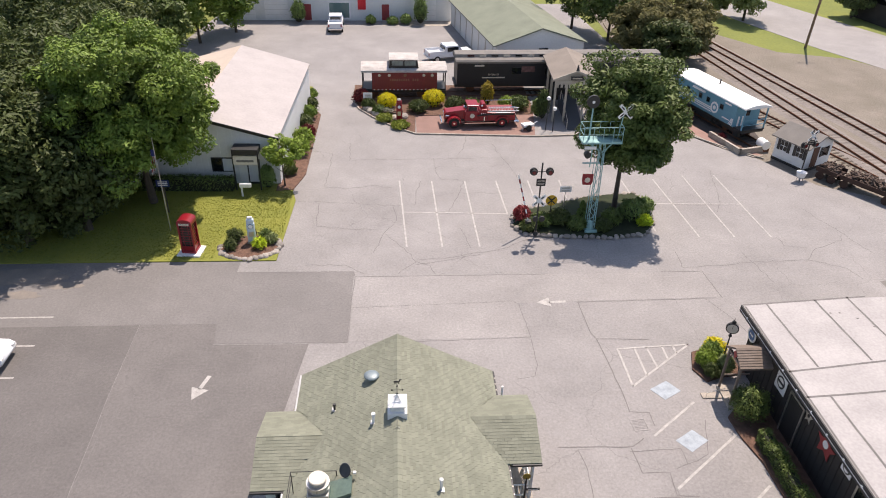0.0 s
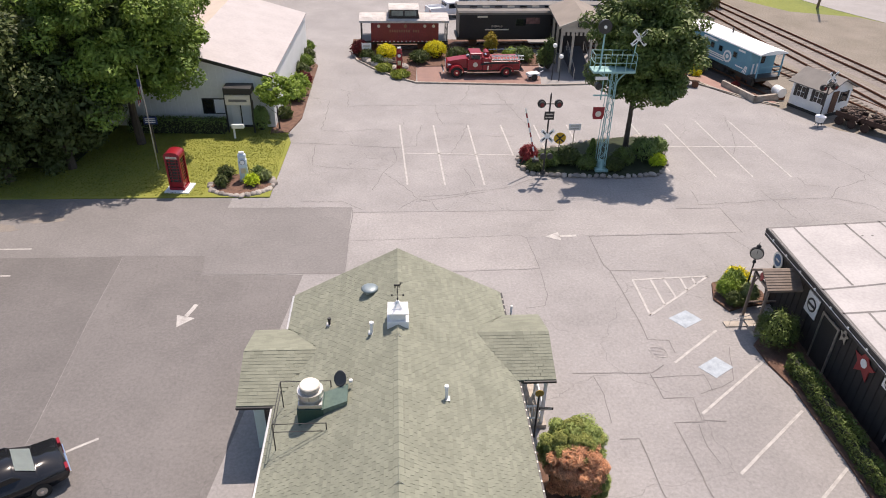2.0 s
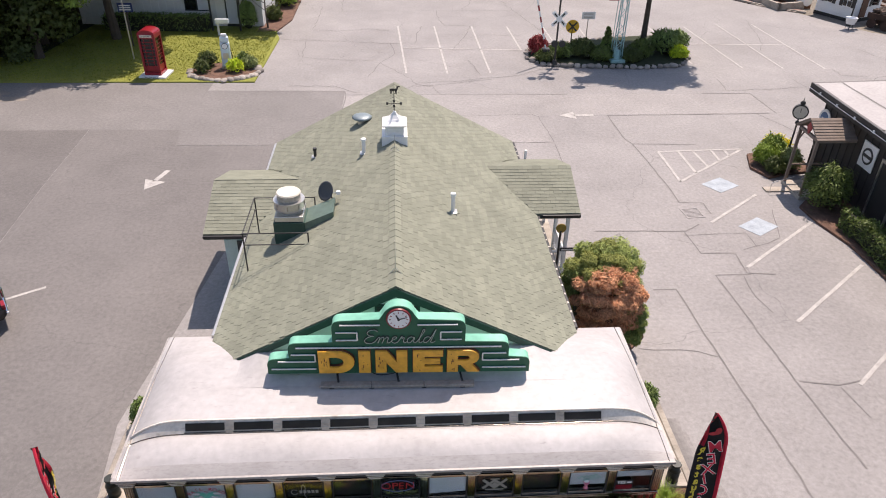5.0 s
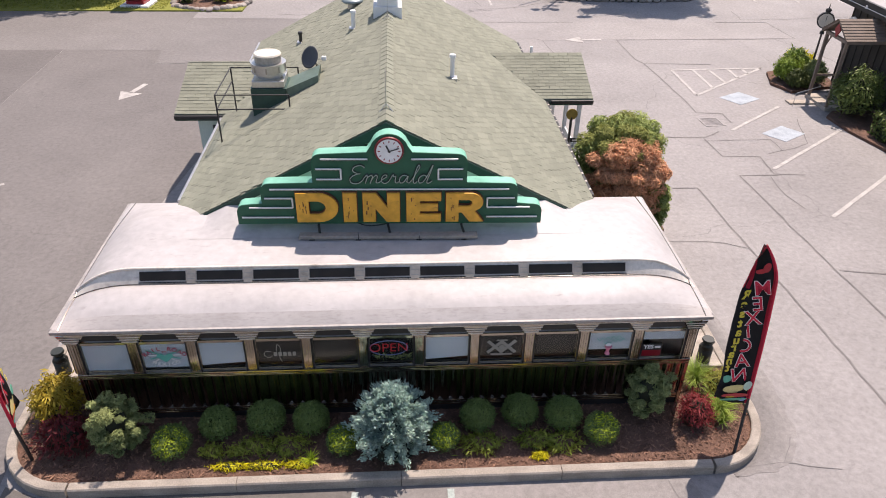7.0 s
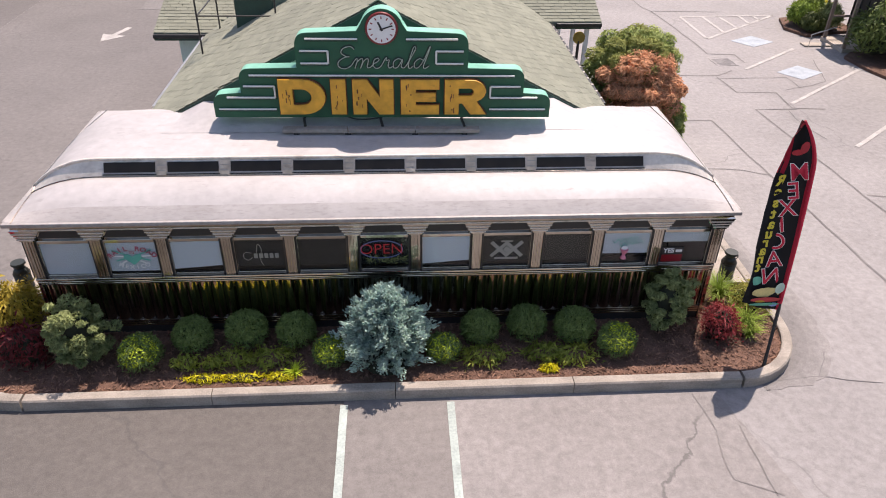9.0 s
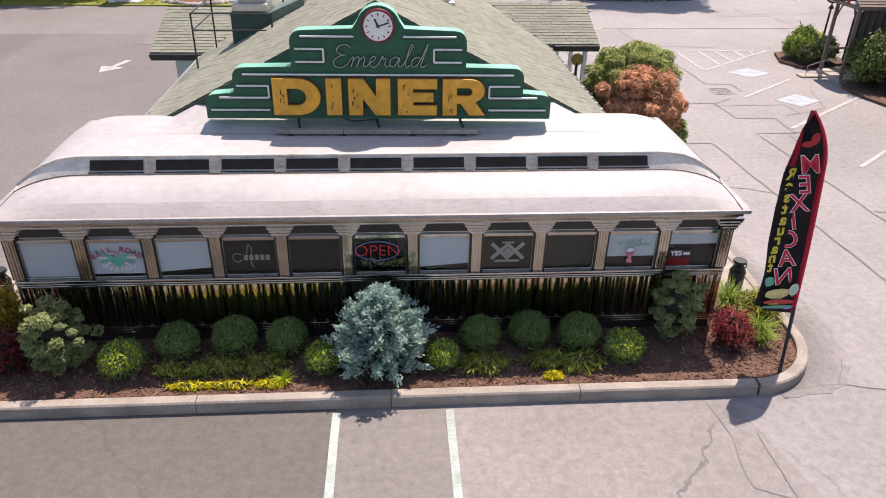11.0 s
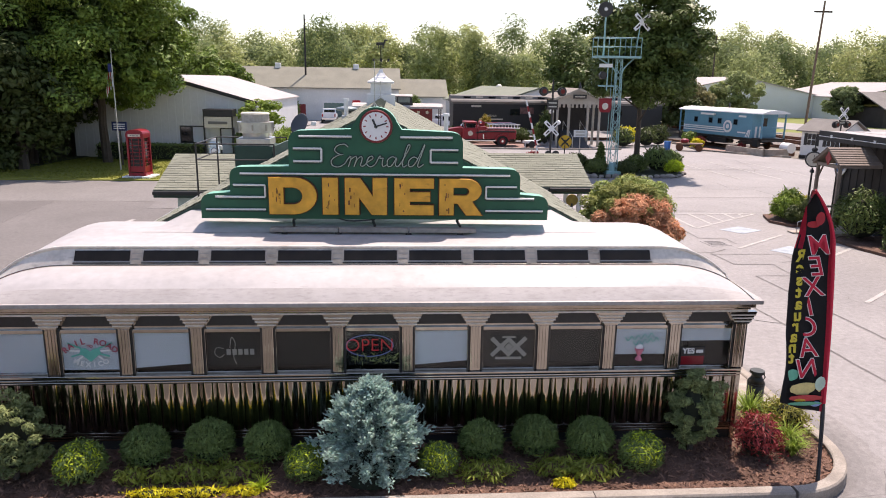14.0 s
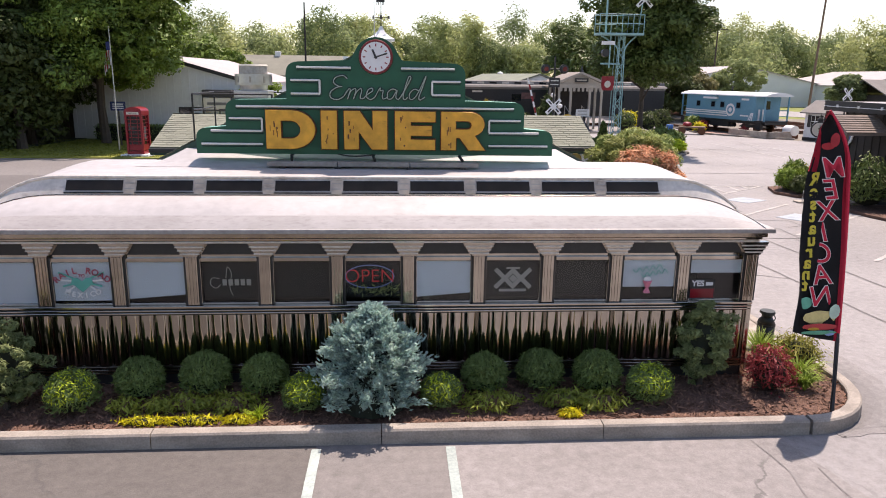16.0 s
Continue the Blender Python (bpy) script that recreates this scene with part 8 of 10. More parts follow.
for x in (-2.35, 2.2):
    for y in (-0.9, 0.9):
        tyre(fire, x, y)
part("chassis", box(-3.2, 3.4, -0.5, 0.5, 0.45, 0.7), BLACK, fire)
part("bonnet", prism([(-3.25, 0.75), (-1.35, 0.75), (-1.35, 1.62), (-1.6, 1.62), (-3.1, 1.42), (-3.25, 1.25)], "y", -0.55, 0.55), FR, fire, "long red bonnet")
part("grille", box(-3.32, -3.25, -0.32, 0.32, 0.75, 1.38, bevel=0.03), CHROME, fire)
for y in (-0.78, 0.78):
    bm = prism([(-2.35 + 0.68 * math.cos(a), 0.5 + 0.62 * math.sin(a)) for a in (math.radians(d) for d in range(0, 181, 15))] + [(-2.35 + 0.55 * math.cos(a), 0.5 + 0.5 * math.sin(a)) for a in (math.radians(d) for d in range(180, -1, -15))], "y", y - 0.28, y + 0.28)
    part("front_wing", bm, FR, fire)
    hl = part("headlamp", rod((-3.12, y * 0.85, 1.1), (-2.85, y * 0.85, 1.1), 0.15, 0.10, 16), CHROME, fire)
    part("lens", rod((-3.13, y * 0.85, 1.1), (-3.12, y * 0.85, 1.1), 0.13, seg=16), WHITE, hl)
part("bumper", box(-3.6, -3.45, -0.95, 0.95, 0.5, 0.66, bevel=0.03), CHROME, fire)
part("cab", box(-1.35, 0.0, -0.88, 0.88, 0.65, 1.62, bevel=0.05), FR, fire, "open red cab")
part("cab_roof", box(-1.15, -0.05, -0.82, 0.82, 2.0, 2.16, bevel=0.07), FR, fire)
for x in (-1.1, -0.1):
    for y in (-0.78, 0.78):
        part("cab_pillar", box(x - 0.05, x + 0.05, y - 0.04, y + 0.04, 1.6, 2.02), FR, fire)
part("windscreen", prism([(-1.28, 1.62), (-1.24, 1.62), (-1.12, 2.0), (-1.16, 2.0)], "y", -0.72, 0.72), DARKGLASS, fire)
part("side_glass", box(-0.95, -0.2, -0.80, -0.79, 1.64, 1.98), DARKGLASS, fire)
part("door_emblem", rod((-0.65, -0.885, 1.15), (-0.65, -0.90, 1.15), 0.22, seg=20), CREAM, fire, "round pale door emblem")
part("pump_panel", box(0.02, 0.75, -0.92, 0.92, 0.65, 1.75, bevel=0.03), FR, fire)
for k in range(3):
    part("gauge", rod((0.2 + 0.18 * k, -0.92, 1.35), (0.2 + 0.18 * k, -0.94, 1.35), 0.07, seg=12), CHROME, fire)
part("hose_bed", box(0.75, 3.45, -0.92, 0.92, 0.65, 1.45, bevel=0.04), FR, fire, "red hose body")
part("hose_reel", rod((0.45, -0.5, 1.95), (0.45, 0.5, 1.95), 0.25, seg=18), FR, fire)
part("hoses", box(0.9, 3.3, -0.7, 0.7, 1.45, 1.6), CABRED, fire, "dull red hose cover")
for z in (1.62, 1.92):
    part("ladder_rail", box(0.85, 3.75, -0.97, -0.91, z - 0.035, z + 0.035), WHITE, fire, "white ladder rail")
for k in range(10):
    part("ladder_rung", box(1.0 + 0.28 * k, 1.05 + 0.28 * k, -0.96, -0.92, 1.65, 1.9), WHITE, fire)
part("running_board", box(-1.4, 1.6, -1.15, -0.9, 0.5, 0.58), CHROME, fire)
part("tailboard", box(3.4, 3.85, -0.95, 0.95, 0.45, 0.55), CHROME, fire)
for y in (-0.7, 0.7):
    part("rear_lamp", box(3.44, 3.5, y - 0.07, y + 0.07, 1.1, 1.25), CHROME, fire)
for y in (-1.0, 1.0):
    part("rear_wing", prism([(2.2 + 0.66 * math.cos(a), 0.5 + 0.6 * math.sin(a)) for a in (math.radians(d) for d in range(0, 181, 15))] + [(2.2 + 0.54 * math.cos(a), 0.5 + 0.48 * math.sin(a)) for a in (math.radians(d) for d in range(180, -1, -15))], "y", y - 0.14, y + 0.14), FR, fire)
    part("grab_rail", tube([(0.8, y * 0.9, 1.7), (0.8, y * 0.9, 2.0), (3.4, y * 0.9, 2.0), (3.4, y * 0.9, 1.45)], 0.025), CHROME, fire)
    part("suction_hose", tube(smooth_line([(-0.2, y * 0.98, 1.2), (1.2, y * 1.0, 1.32), (3.3, y * 1.0, 1.30)], 6), 0.07), RUBBER, fire, "black hard suction hose")
# Flat dark sheet drawn as the open bed; its colour stands for shade.
part("bed_opening", box(0.85, 3.35, -0.8, 0.8, 1.44, 1.47), DARK, fire)
for k in range(4):
    part("locker_joint", box(0.8 + 0.65 * k, 0.82 + 0.65 * k, -0.935, -0.92, 0.7, 1.4), BLACK, fire)
part("front_seat", box(-0.95, -0.35, -0.7, 0.7, 1.2, 1.5, bevel=0.05), BLACK, fire)
part("searchlight", rod((0.3, -0.7, 2.05), (0.15, -0.75, 2.05), 0.12, 0.09, 14), CHROME, fire)
part("extinguisher", rod((0.5, -0.98, 0.7), (0.5, -0.98, 1.1), 0.08), CHROME, fire)
part("bell", ball((-1.3, 0.0, 1.75), 0.13), CHROME, fire, "", True)
cart = thing("hand_cart", (12.2, 62.3, 0.03), 20, "small white two-wheeled hand cart", "cart")
part("deck", box(-0.6, 0.5, -0.35, 0.35, 0.4, 0.62), WHITE, cart)
part("handle", tube([(0.5, 0, 0.5), (1.0, 0, 0.7)], 0.03), WHITE, cart)
for y in (-0.42, 0.42):
    part("wheel", rod((-0.1, y - 0.04, 0.3), (-0.1, y + 0.04, 0.3), 0.3, seg=18), RUBBER, cart)
part("prop", box(-0.55, -0.5, -0.05, 0.05, 0, 0.4), WHITE, cart)
fuel_pump((0.1, 64.2, 0.1), 0, RED, "small red vintage fuel pump in the bed", 2.1)
for k, (x, y, r, rz, m, lab) in enumerate(((-1.1, 68.0, 0.95, 0.75, LEAF_YELLOW, "bright golden-yellow rounded shrub"), (3.6, 68.5, 1.1, 0.85, LEAF_YELLOW, "bright golden-yellow rounded shrub"), (9.0, 68.6, 0.58, 1.25, LEAF_OCHRE, "upright golden-yellow shrub by the coach"), (2.0, 66.8, 0.9, 0.6, LEAF_DARK, "dark leafy shrub by the caboose"), (5.6, 67.2, 0.9, 0.7, LEAF_DARK, "dark leafy shrub by the caboose"),
                                           (7.2, 67.0, 0.9, 0.65, LEAF_LINDEN, "green leafy shrub by the coach"), (12.0, 67.5, 1.0, 0.7, LEAF_LINDEN, "pale green clipped hedge shrub"), (10.9, 67.6, 0.8, 0.6, LEAF_LIGHT, "pale green clipped hedge shrub"), (13.95, 64.7, 0.55, 1.60, LEAF_INNER, "tall dark arborvitae by the station"), (13.6, 65.4, 0.55, 1.0, LEAF_BOX, "dark arborvitae by the station"),
                                           (-3.7, 69.3, 0.8, 0.7, LEAF_RED, "dark red shrub at the bed's end"), (-2.9, 67.6, 0.6, 0.5, LEAF_DARK, "green shrub at the bed's end"), (-1.9, 66.2, 0.55, 0.45, LEAF_LINDEN, "green shrub beside a pale boulder"), (-1.3, 64.5, 0.7, 0.3, COVERLEAF, "low yellow-green ground cover"), (0.2, 62.9, 0.8, 0.25, COVERLEAF, "low yellow-green ground cover"))):
    shrub("forecourt_shrub", (x, y, 0.08), (r, r, rz), 3200 if m == LEAF_YELLOW else 1600, 0.06 if m == LEAF_YELLOW else 0.09, m, lab, "shrub", 360 + k, 0.05 if m == LEAF_YELLOW else 0.14, TWIG_SHADE, group="shrubs in the forecourt bed")
stone_edge([(-2.7, 66.6), (-2.1, 65.9), (-1.0, 65.3), (-0.4, 65.0), (0.5, 65.2), (-3.0, 67.2)], "boulders in the forecourt bed", "pale boulder in the planted bed", 2.0, 9)
pb = thing("planter_box", (-0.95, 65.75, 0.1), -12, "long brown wooden planter box with pale flowers", "planter")
for y in (-0.22, 0.22):
    part("side_board", box(-0.95, 0.95, y - 0.03, y + 0.03, 0, 0.42), DARKWOOD, pb)
for x in (-0.92, 0.92):
    part("end_board", box(x - 0.03, x + 0.03, -0.19, 0.19, 0, 0.42), DARKWOOD, pb)
part("soil", box(-0.88, 0.88, -0.18, 0.18, 0.05, 0.36), MULCH, pb)
rng = np.random.default_rng(77)
p = rng.uniform((-0.8, -0.22, 0.38), (0.5, 0.22, 0.72), (420, 3))
cards("flowers", p, rng.normal(size=p.shape) + np.array([0, 0, 0.6]), 0.05, leafy("pale_flower", (0.55, 0.50, 0.50), (0.25, 0.28, 0.16), 0.7, 0.2), pb, "pale flowers and leaves", 0.8, 5)
ss = thing("info_sign", (-3.0, 68.0, 0.1), 0, "small white sign on a post in the bed", "sign")
part("post", box(-0.04, 0.04, -0.03, 0.03, 0, 1.1), WHITE, ss)
part("board", box(-0.45, 0.45, -0.05, -0.03, 0.9, 1.5), WHITE, ss)
part("lettering", box(-0.3, 0.3, -0.058, -0.051, 1.1, 1.3), GALV, ss)

# ---- railway and blue caboose ----
setting("railway_ground", slab([(29.5, 59), (34.5, 44), (36, -40), (120, -40), (90, 35), (78.5, 45), (58.9, 80.8), (56.0, 85.0), (48.5, 87.6), (42.5, 97.3), (36, 130), (30, 130), (27.5, 75)], -0.3, -0.008), GRAVEL, "pale gravel ground beside the railway", "gravel")
setting("roadside_street", slab([(78, 45), (100, 45), (67.6, 95.4), (60.6, 114.4), (48, 150), (36, 150), (46.8, 113.8), (49.6, 103.6), (54.9, 88.8), (58.7, 80.8)], -0.3, 0.0), ASPHALT_PALE, "pale asphalt street beyond the tracks", "street")
SLEEPER = material("weathered_sleeper", (0.195, 0.17, 0.147), 0.95, 0, 0.3, 14, 2, 0.4, 0, 0.25)
for k, (x, y, dx) in enumerate(((40.15, 69.0, -0.115), (43.36, 73.4, -0.168))):
    TD = Vector((dx, 1.0)).normalized()
    tr = thing("railway_track", (x - TD.x * 5, y - TD.y * 5, 0.0), math.degrees(math.atan2(TD.y, TD.x)), "straight railway track on dark ballast", "railway track", "main line tracks")
    part("ballast_bed", prism([(-1.9, -0.05), (1.9, -0.05), (1.3, 0.10), (-1.3, 0.10)], "x", -70, 60), BALLAST, tr, "dark ballast bed")
    for s in (-1, 1):
        part("rail", box(-70, 60, s * 0.7175 - 0.035, s * 0.7175 + 0.035, 0.12, 0.30), RUST, tr)
    SL = box(-0.12, 0.12, -1.25, 1.25, 0.02, 0.112)
    sl = mesh_of("sleeper", SL, SLEEPER)
    for j in range(130):
        part("sleeper", sl, SLEEPER, tr, at=(-30 + 0.62 * j, 0, 0))
bc = thing("blue_caboose", (31.0, 64.5, 0.2), -73.8, "light blue caboose with white stripes and a white roof", "caboose")
setting("display_bed", slab([(26.9, 61.4), (29.0, 58.4), (31.6, 56.9), (33.6, 57.8), (34.4, 66), (31.5, 75), (27.5, 75), (27.3, 66)], -0.02, 0.05), material("dark_cinders", (0.075, 0.06, 0.052), 0.95, 0, 0.4, 8, 0.6, 0.8, depth=0.03), "dark cinder bed under the blue caboose", "display bed")
rail_stub("siding_track", (38.55, 59.6, -0.07), -71.6, 16, "rusty siding track sunk in the gravel")
setting("brick_strip", slab([(27.15, 62.3), (29.55, 57.95), (31.55, 56.05), (32.35, 56.45), (30.25, 58.65), (28.35, 63.6)], 0.0, 0.062), BRICK, "red brick strip in front of the blue caboose", "brick paving")
setting("brick_edging", ribbon([(27.05, 62.3), (29.45, 57.9), (31.5, 55.95), (32.5, 56.4)], 0.14, 0.066), CONCRETE, "pale stone edging of a brick strip", "edging")
rail_stub("display_track", (31.0, 64.5, 0.0), -73.8, 14, "short display track under the blue caboose")
for x in (-4.1, -2.7, 2.7, 4.1):
    wheel_set(bc, x, 0)
part("underframe", box(-5.4, 5.4, -1.2, 1.2, 0.75, 1.0), BLACK, bc)
part("body", box(-4.6, 4.3, -1.35, 1.35, 1.0, 3.1), CABBLUE, bc, "light blue steel body")
part("roof", prism([(-1.5, 3.08), (1.5, 3.08), (1.45, 3.18), (0.8, 3.36), (0, 3.42), (-0.8, 3.36), (-1.45, 3.18)], "x", -5.4, 5.5), WHITE, bc, "white curved roof")
for s in (-1, 1):
    part("end_platform", box(min(s * 4.3, s * 5.4), max(s * 4.3, s * 5.4), -1.3, 1.3, 0.95, 1.05), BLACK, bc)
    for y in (-1.25, 1.25):
        part("platform_post", box(s * 5.3 - 0.05, s * 5.3 + 0.05, y - 0.05, y + 0.05, 1.05, 3.1), CABBLUE, bc)
    part("platform_rail", box(s * 5.3 - 0.03, s * 5.3 + 0.03, -1.25, 1.25, 1.9, 1.98), CABBLUE, bc)
for x in (-2.9, -0.9, 0.3, 2.3):
    w = part("window", box(x - 0.28, x + 0.28, -1.375, -1.352, 2.0, 2.55), material("blue_window_frame", (0.06, 0.16, 0.22), 0.5, 0, 0.1, 10, 1, 0), bc)
    part("pane", box(x - 0.22, x + 0.22, -1.385, -1.376, 2.06, 2.49), DARKGLASS, w)
part("awning", box(-2.1, -0.3, -1.55, -1.352, 2.75, 2.92), WHITE, bc, "white roof-edge panel")
for z in (1.32, 1.52, 1.68):
    part("stripe", box(-4.6, 1.0, -1.362, -1.352, z - 0.05, z + 0.05), WHITE, bc, "white painted stripe")
em = part("emblem", rod((1.35, -1.352, 1.85), (1.35, -1.365, 1.85), 0.55, seg=28), WHITE, bc, "white round wheel emblem")
part("ring", rod((1.35, -1.366, 1.85), (1.35, -1.372, 1.85), 0.36, seg=24), CABBLUE, em)
part("hub", rod((1.35, -1.373, 1.85), (1.35, -1.378, 1.85), 0.2, seg=20), WHITE, em)
part("lettering", box(2.6, 3.5, -1.36, -1.352, 2.72, 2.88), WHITE, bc)
part("number_bar", box(2.6, 3.6, -1.36, -1.352, 1.35, 1.47), WHITE, bc)
for k in range(3):
    part("end_stripe", box(4.305, 4.315, -1.0 + 0.45 * k, -0.8 + 0.45 * k, 1.05, 2.0), WHITE, bc)
    part("side_stripe", prism([(3.55 + 0.2 * k, 1.05), (3.65 + 0.2 * k, 1.05), (3.95 + 0.1 * k, 1.7), (3.85 + 0.1 * k, 1.7)], "y", -1.36, -1.352), WHITE, bc)
for s in (-1, 1):
    for y in (-1.0, 1.0):
        part("truck_frame", prism([(s * 3.4 - 1.15, 0.45), (s * 3.4 + 1.15, 0.45), (s * 3.4 + 0.7, 0.72), (s * 3.4 - 0.7, 0.72)], "y", y - 0.06, y + 0.06), BLACK, bc, "black truck side frame")
    part("end_steps", box(s * 4.85 - 0.3, s * 4.85 + 0.3, -1.42, -1.1, 0.35, 0.95), BLACK, bc)
    part("platform_rail", box(s * 5.3 - 0.03, s * 5.3 + 0.03, -1.25, 1.25, 1.45, 1.5), CABBLUE, bc)
part("battery_box", box(-1.2, 1.2, -1.25, -0.7, 0.35, 0.75), BLACK, bc)
part("brake_tank", rod((-1.6, -0.9, 0.55), (1.6, -0.9, 0.55), 0.18), BLACK, bc)
part("stove_pipe", rod((-0.5, 0.3, 3.3), (-0.5, 0.3, 3.85), 0.07), BLACK, bc)
part("end_door", box(4.302, 4.33, -0.35, 0.35, 1.05, 2.95), CABBLUE, bc)
part("end_pane", box(4.332, 4.34, -0.22, 0.22, 2.0, 2.7), DARKGLASS, bc)
pw = thing("planter_wall", (31.2, 60.4, 0.0), -73.8, "low curved concrete planter wall by the blue caboose", "planter wall")
part("wall", prism([(-0.8, 0), (3.6, 0), (3.6, 0.55), (-0.8, 0.55)], "y", -2.0, -1.75), CONCRETE, pw)
part("end", prism([(-2.0, 0), (0.9, 0), (0.9, 0.55), (-2.0, 0.55)], "x", 3.35, 3.6), CONCRETE, pw)
part("soil", box(-0.8, 3.35, -1.75, -1.2, 0, 0.45), MULCH, pw)
for k, (x, y, r, m) in enumerate(((28.3, 64.3, 0.5, LEAF_RED), (28.0, 66.0, 0.7, LEAF_MAPLE), (27.6, 63.3, 0.45, LEAF_YELLOW), (22.0, 66.0, 0.9, LEAF_YELLOW), (23.5, 65.0, 0.9, LEAF_DARK), (21.0, 64.0, 0.9, LEAF_LINDEN), (25.2, 66.5, 1.0, LEAF_DARK), (29.9, 59.6, 0.35, LEAF_RED))):
    shrub("trackside_shrub", (x, y, 0.0), (r, r, r), 800, 0.10, m, "small flowering shrub near the blue caboose", "shrub", 400 + k, 0.15, TWIG_SHADE, group="shrubs near the blue caboose")
tub = thing("blue_tub", (24.3, 61.8, 0), 0, "blue plastic barrel on the platform edge", "barrel")
part("body", rod((0, 0, 0), (0, 0, 0.70), 0.26, 0.28, 18), material("blue_plastic", (0.03, 0.16, 0.45), 0.4, 0, 0.1, 10, 1, 0), tub)
part("rim", rod((0, 0, 0.70), (0, 0, 0.75), 0.30, 0.30, 18), material("blue_plastic_rim", (0.03, 0.16, 0.45), 0.4, 0, 0.1, 10, 1, 0), tub)
hc = thing("luggage_cart", (25.9, 60.9, 0), -20, "old wooden platform cart with potted flowers", "cart")
part("deck", box(-1.1, 1.1, -0.5, 0.5, 0.55, 0.68), WOOD, hc)
for x in (-0.8, 0.8):
    for y in (-0.5, 0.5):
        part("wheel", rod((x, y - 0.05, 0.3), (x, y + 0.05, 0.3), 0.3, seg=16), RUST, hc)
part("flowers", ball((-0.4, 0, 0.85), 0.32, squash=(1.2, 1, 0.7)), RED, hc)

shed = thing("white_shed", (34.85, 55.0, 0.0), -64, "small white clapboard shed with dark shutters", "shed")
part("floor", box(-1.65, 1.65, -1.3, 1.9, 0, 0.25), DARKWOOD, shed)
for y0, y1 in ((-1.3, -1.2), (1.8, 1.9)):
    part("long_wall", box(-1.6, 1.6, y0, y1, 0.25, 2.3), WHITE, shed, "white clapboard wall")
for s in (-1, 1):
    part("gable_wall", prism([(-1.2, 0.25), (1.8, 0.25), (1.8, 2.3), (0.3, 3.0), (-1.2, 2.3)], "x", s * 1.55 - 0.05, s * 1.55 + 0.05), WHITE, shed, "white clapboard gable")
    part("roof", prism([(0.3, 3.12), (0.3 + s * 1.95, 2.2), (0.3 + s * 1.95, 2.12), (0.3, 3.02)], "x", -1.9, 1.9), GREYROOF, shed, "grey shingle slope")
for k in range(12):
    part("clapboard", box(-1.6, 1.6, -1.315, -1.3, 0.3 + 0.165 * k, 0.32 + 0.165 * k), WHITE, shed)
for x in (-0.7, 0.9):
    w = part("window", box(x - 0.32, x + 0.32, -1.34, -1.31, 1.1, 1.95), DARKGLASS, shed)
    for k in (-1, 1):
        part("shutter", box(x + k * 0.5 - 0.13, x + k * 0.5 + 0.13, -1.35, -1.31, 1.05, 2.0), BLACK, shed, "black shutter")
    part("muntin", box(x - 0.02, x + 0.02, -1.35, -1.341, 1.1, 1.95), WHITE, w)
    part("muntin", box(x - 0.32, x + 0.32, -1.35, -1.341, 1.5, 1.54), WHITE, w)
part("door", box(1.61, 1.66, -0.6, 0.15, 0.3, 2.1), material("brown_door", (0.12, 0.05, 0.03), 0.6, 0, 0.2, 10, 1, 0), shed)
part("end_window", box(1.61, 1.64, 0.7, 1.3, 1.1, 1.9), DARKGLASS, shed)
for y in (0.5, 1.42):
    part("shutter", box(1.61, 1.65, y - 0.1, y + 0.1, 1.05, 1.95), BLACK, shed)
crossing_signal((33.85, 52.3, 0), 15, 4.1, "black crossing signal with white crossed boards by the shed", 0.70, 0.90)
tank = thing("white_tank", (32.9, 57.6, 0), 10, "white cylindrical tank beside the shed", "tank")
part("drum", rod((0, -0.5, 0.62), (0, 0.5, 0.62), 0.42, seg=24), WHITE, tank)
for y in (-0.4, 0.4):
    part("cradle", box(-0.4, 0.4, y - 0.06, y + 0.06, 0, 0.3), RUST, tank)
tubb = thing("planter_tub", (33.3, 51.3, 0), 0, "white round planter tub on legs", "planter")
part("bowl", rod((0, 0, 0.4), (0, 0, 0.85), 0.3, 0.42, 16), WHITE, tubb)
for a in range(3):
    part("leg", rod((0.3 * math.cos(a * 2.1), 0.3 * math.sin(a * 2.1), 0), (0.15 * math.cos(a * 2.1), 0.15 * math.sin(a * 2.1), 0.45), 0.02), BLACK, tubb)
WAGONIRON = material("dark_rusty_iron", (0.06, 0.034, 0.026), 0.9, 0, 0.4, 12, 2, 0.3)
LOGS = material("split_logs", (0.13, 0.09, 0.07), 0.9, 0, 0.4, 14, 3, 0.4, 0.4)
for k, (x, y, ln) in enumerate(((36.0, 51.6, 1.8), (37.8, 48.9, 4.2))):
    wg = thing("wood_wagon", (x, y, 0), -58, "old rusty flat wagon piled with split logs", "wagon", "log wagons")
    part("bed", box(-ln / 2, ln / 2, -0.8, 0.8, 0.7, 0.85), WAGONIRON, wg)
    for s in (-1, 1):
        part("side", box(-ln / 2, ln / 2, s * 0.8 - 0.04, s * 0.8 + 0.04, 0.85, 1.1), WAGONIRON, wg)
        for xx in (-ln / 2 + 0.4, ln / 2 - 0.4):
            part("wheel", rod((xx, s * 0.7 - 0.05, 0.35), (xx, s * 0.7 + 0.05, 0.35), 0.35, seg=16), WAGONIRON, wg)
    rngl = random.Random(k)
    bm = bmesh.new()
    for j in range(int(42 * ln)):
        c = Vector((rngl.uniform(-ln / 2 + 0.3, ln / 2 - 0.3), rngl.uniform(-0.6, 0.6), 0.95 + rngl.uniform(0, 0.45)))
        d = Vector((rngl.uniform(-1, 1), rngl.uniform(-1, 1), rngl.uniform(-0.3, 0.3))).normalized() * 0.25
        rod(c - d, c + d, 0.07, seg=6, bm=bm)
    tagged(part("log_pile", bm, LOGS, wg, "pile of split logs"), kind="stuff")

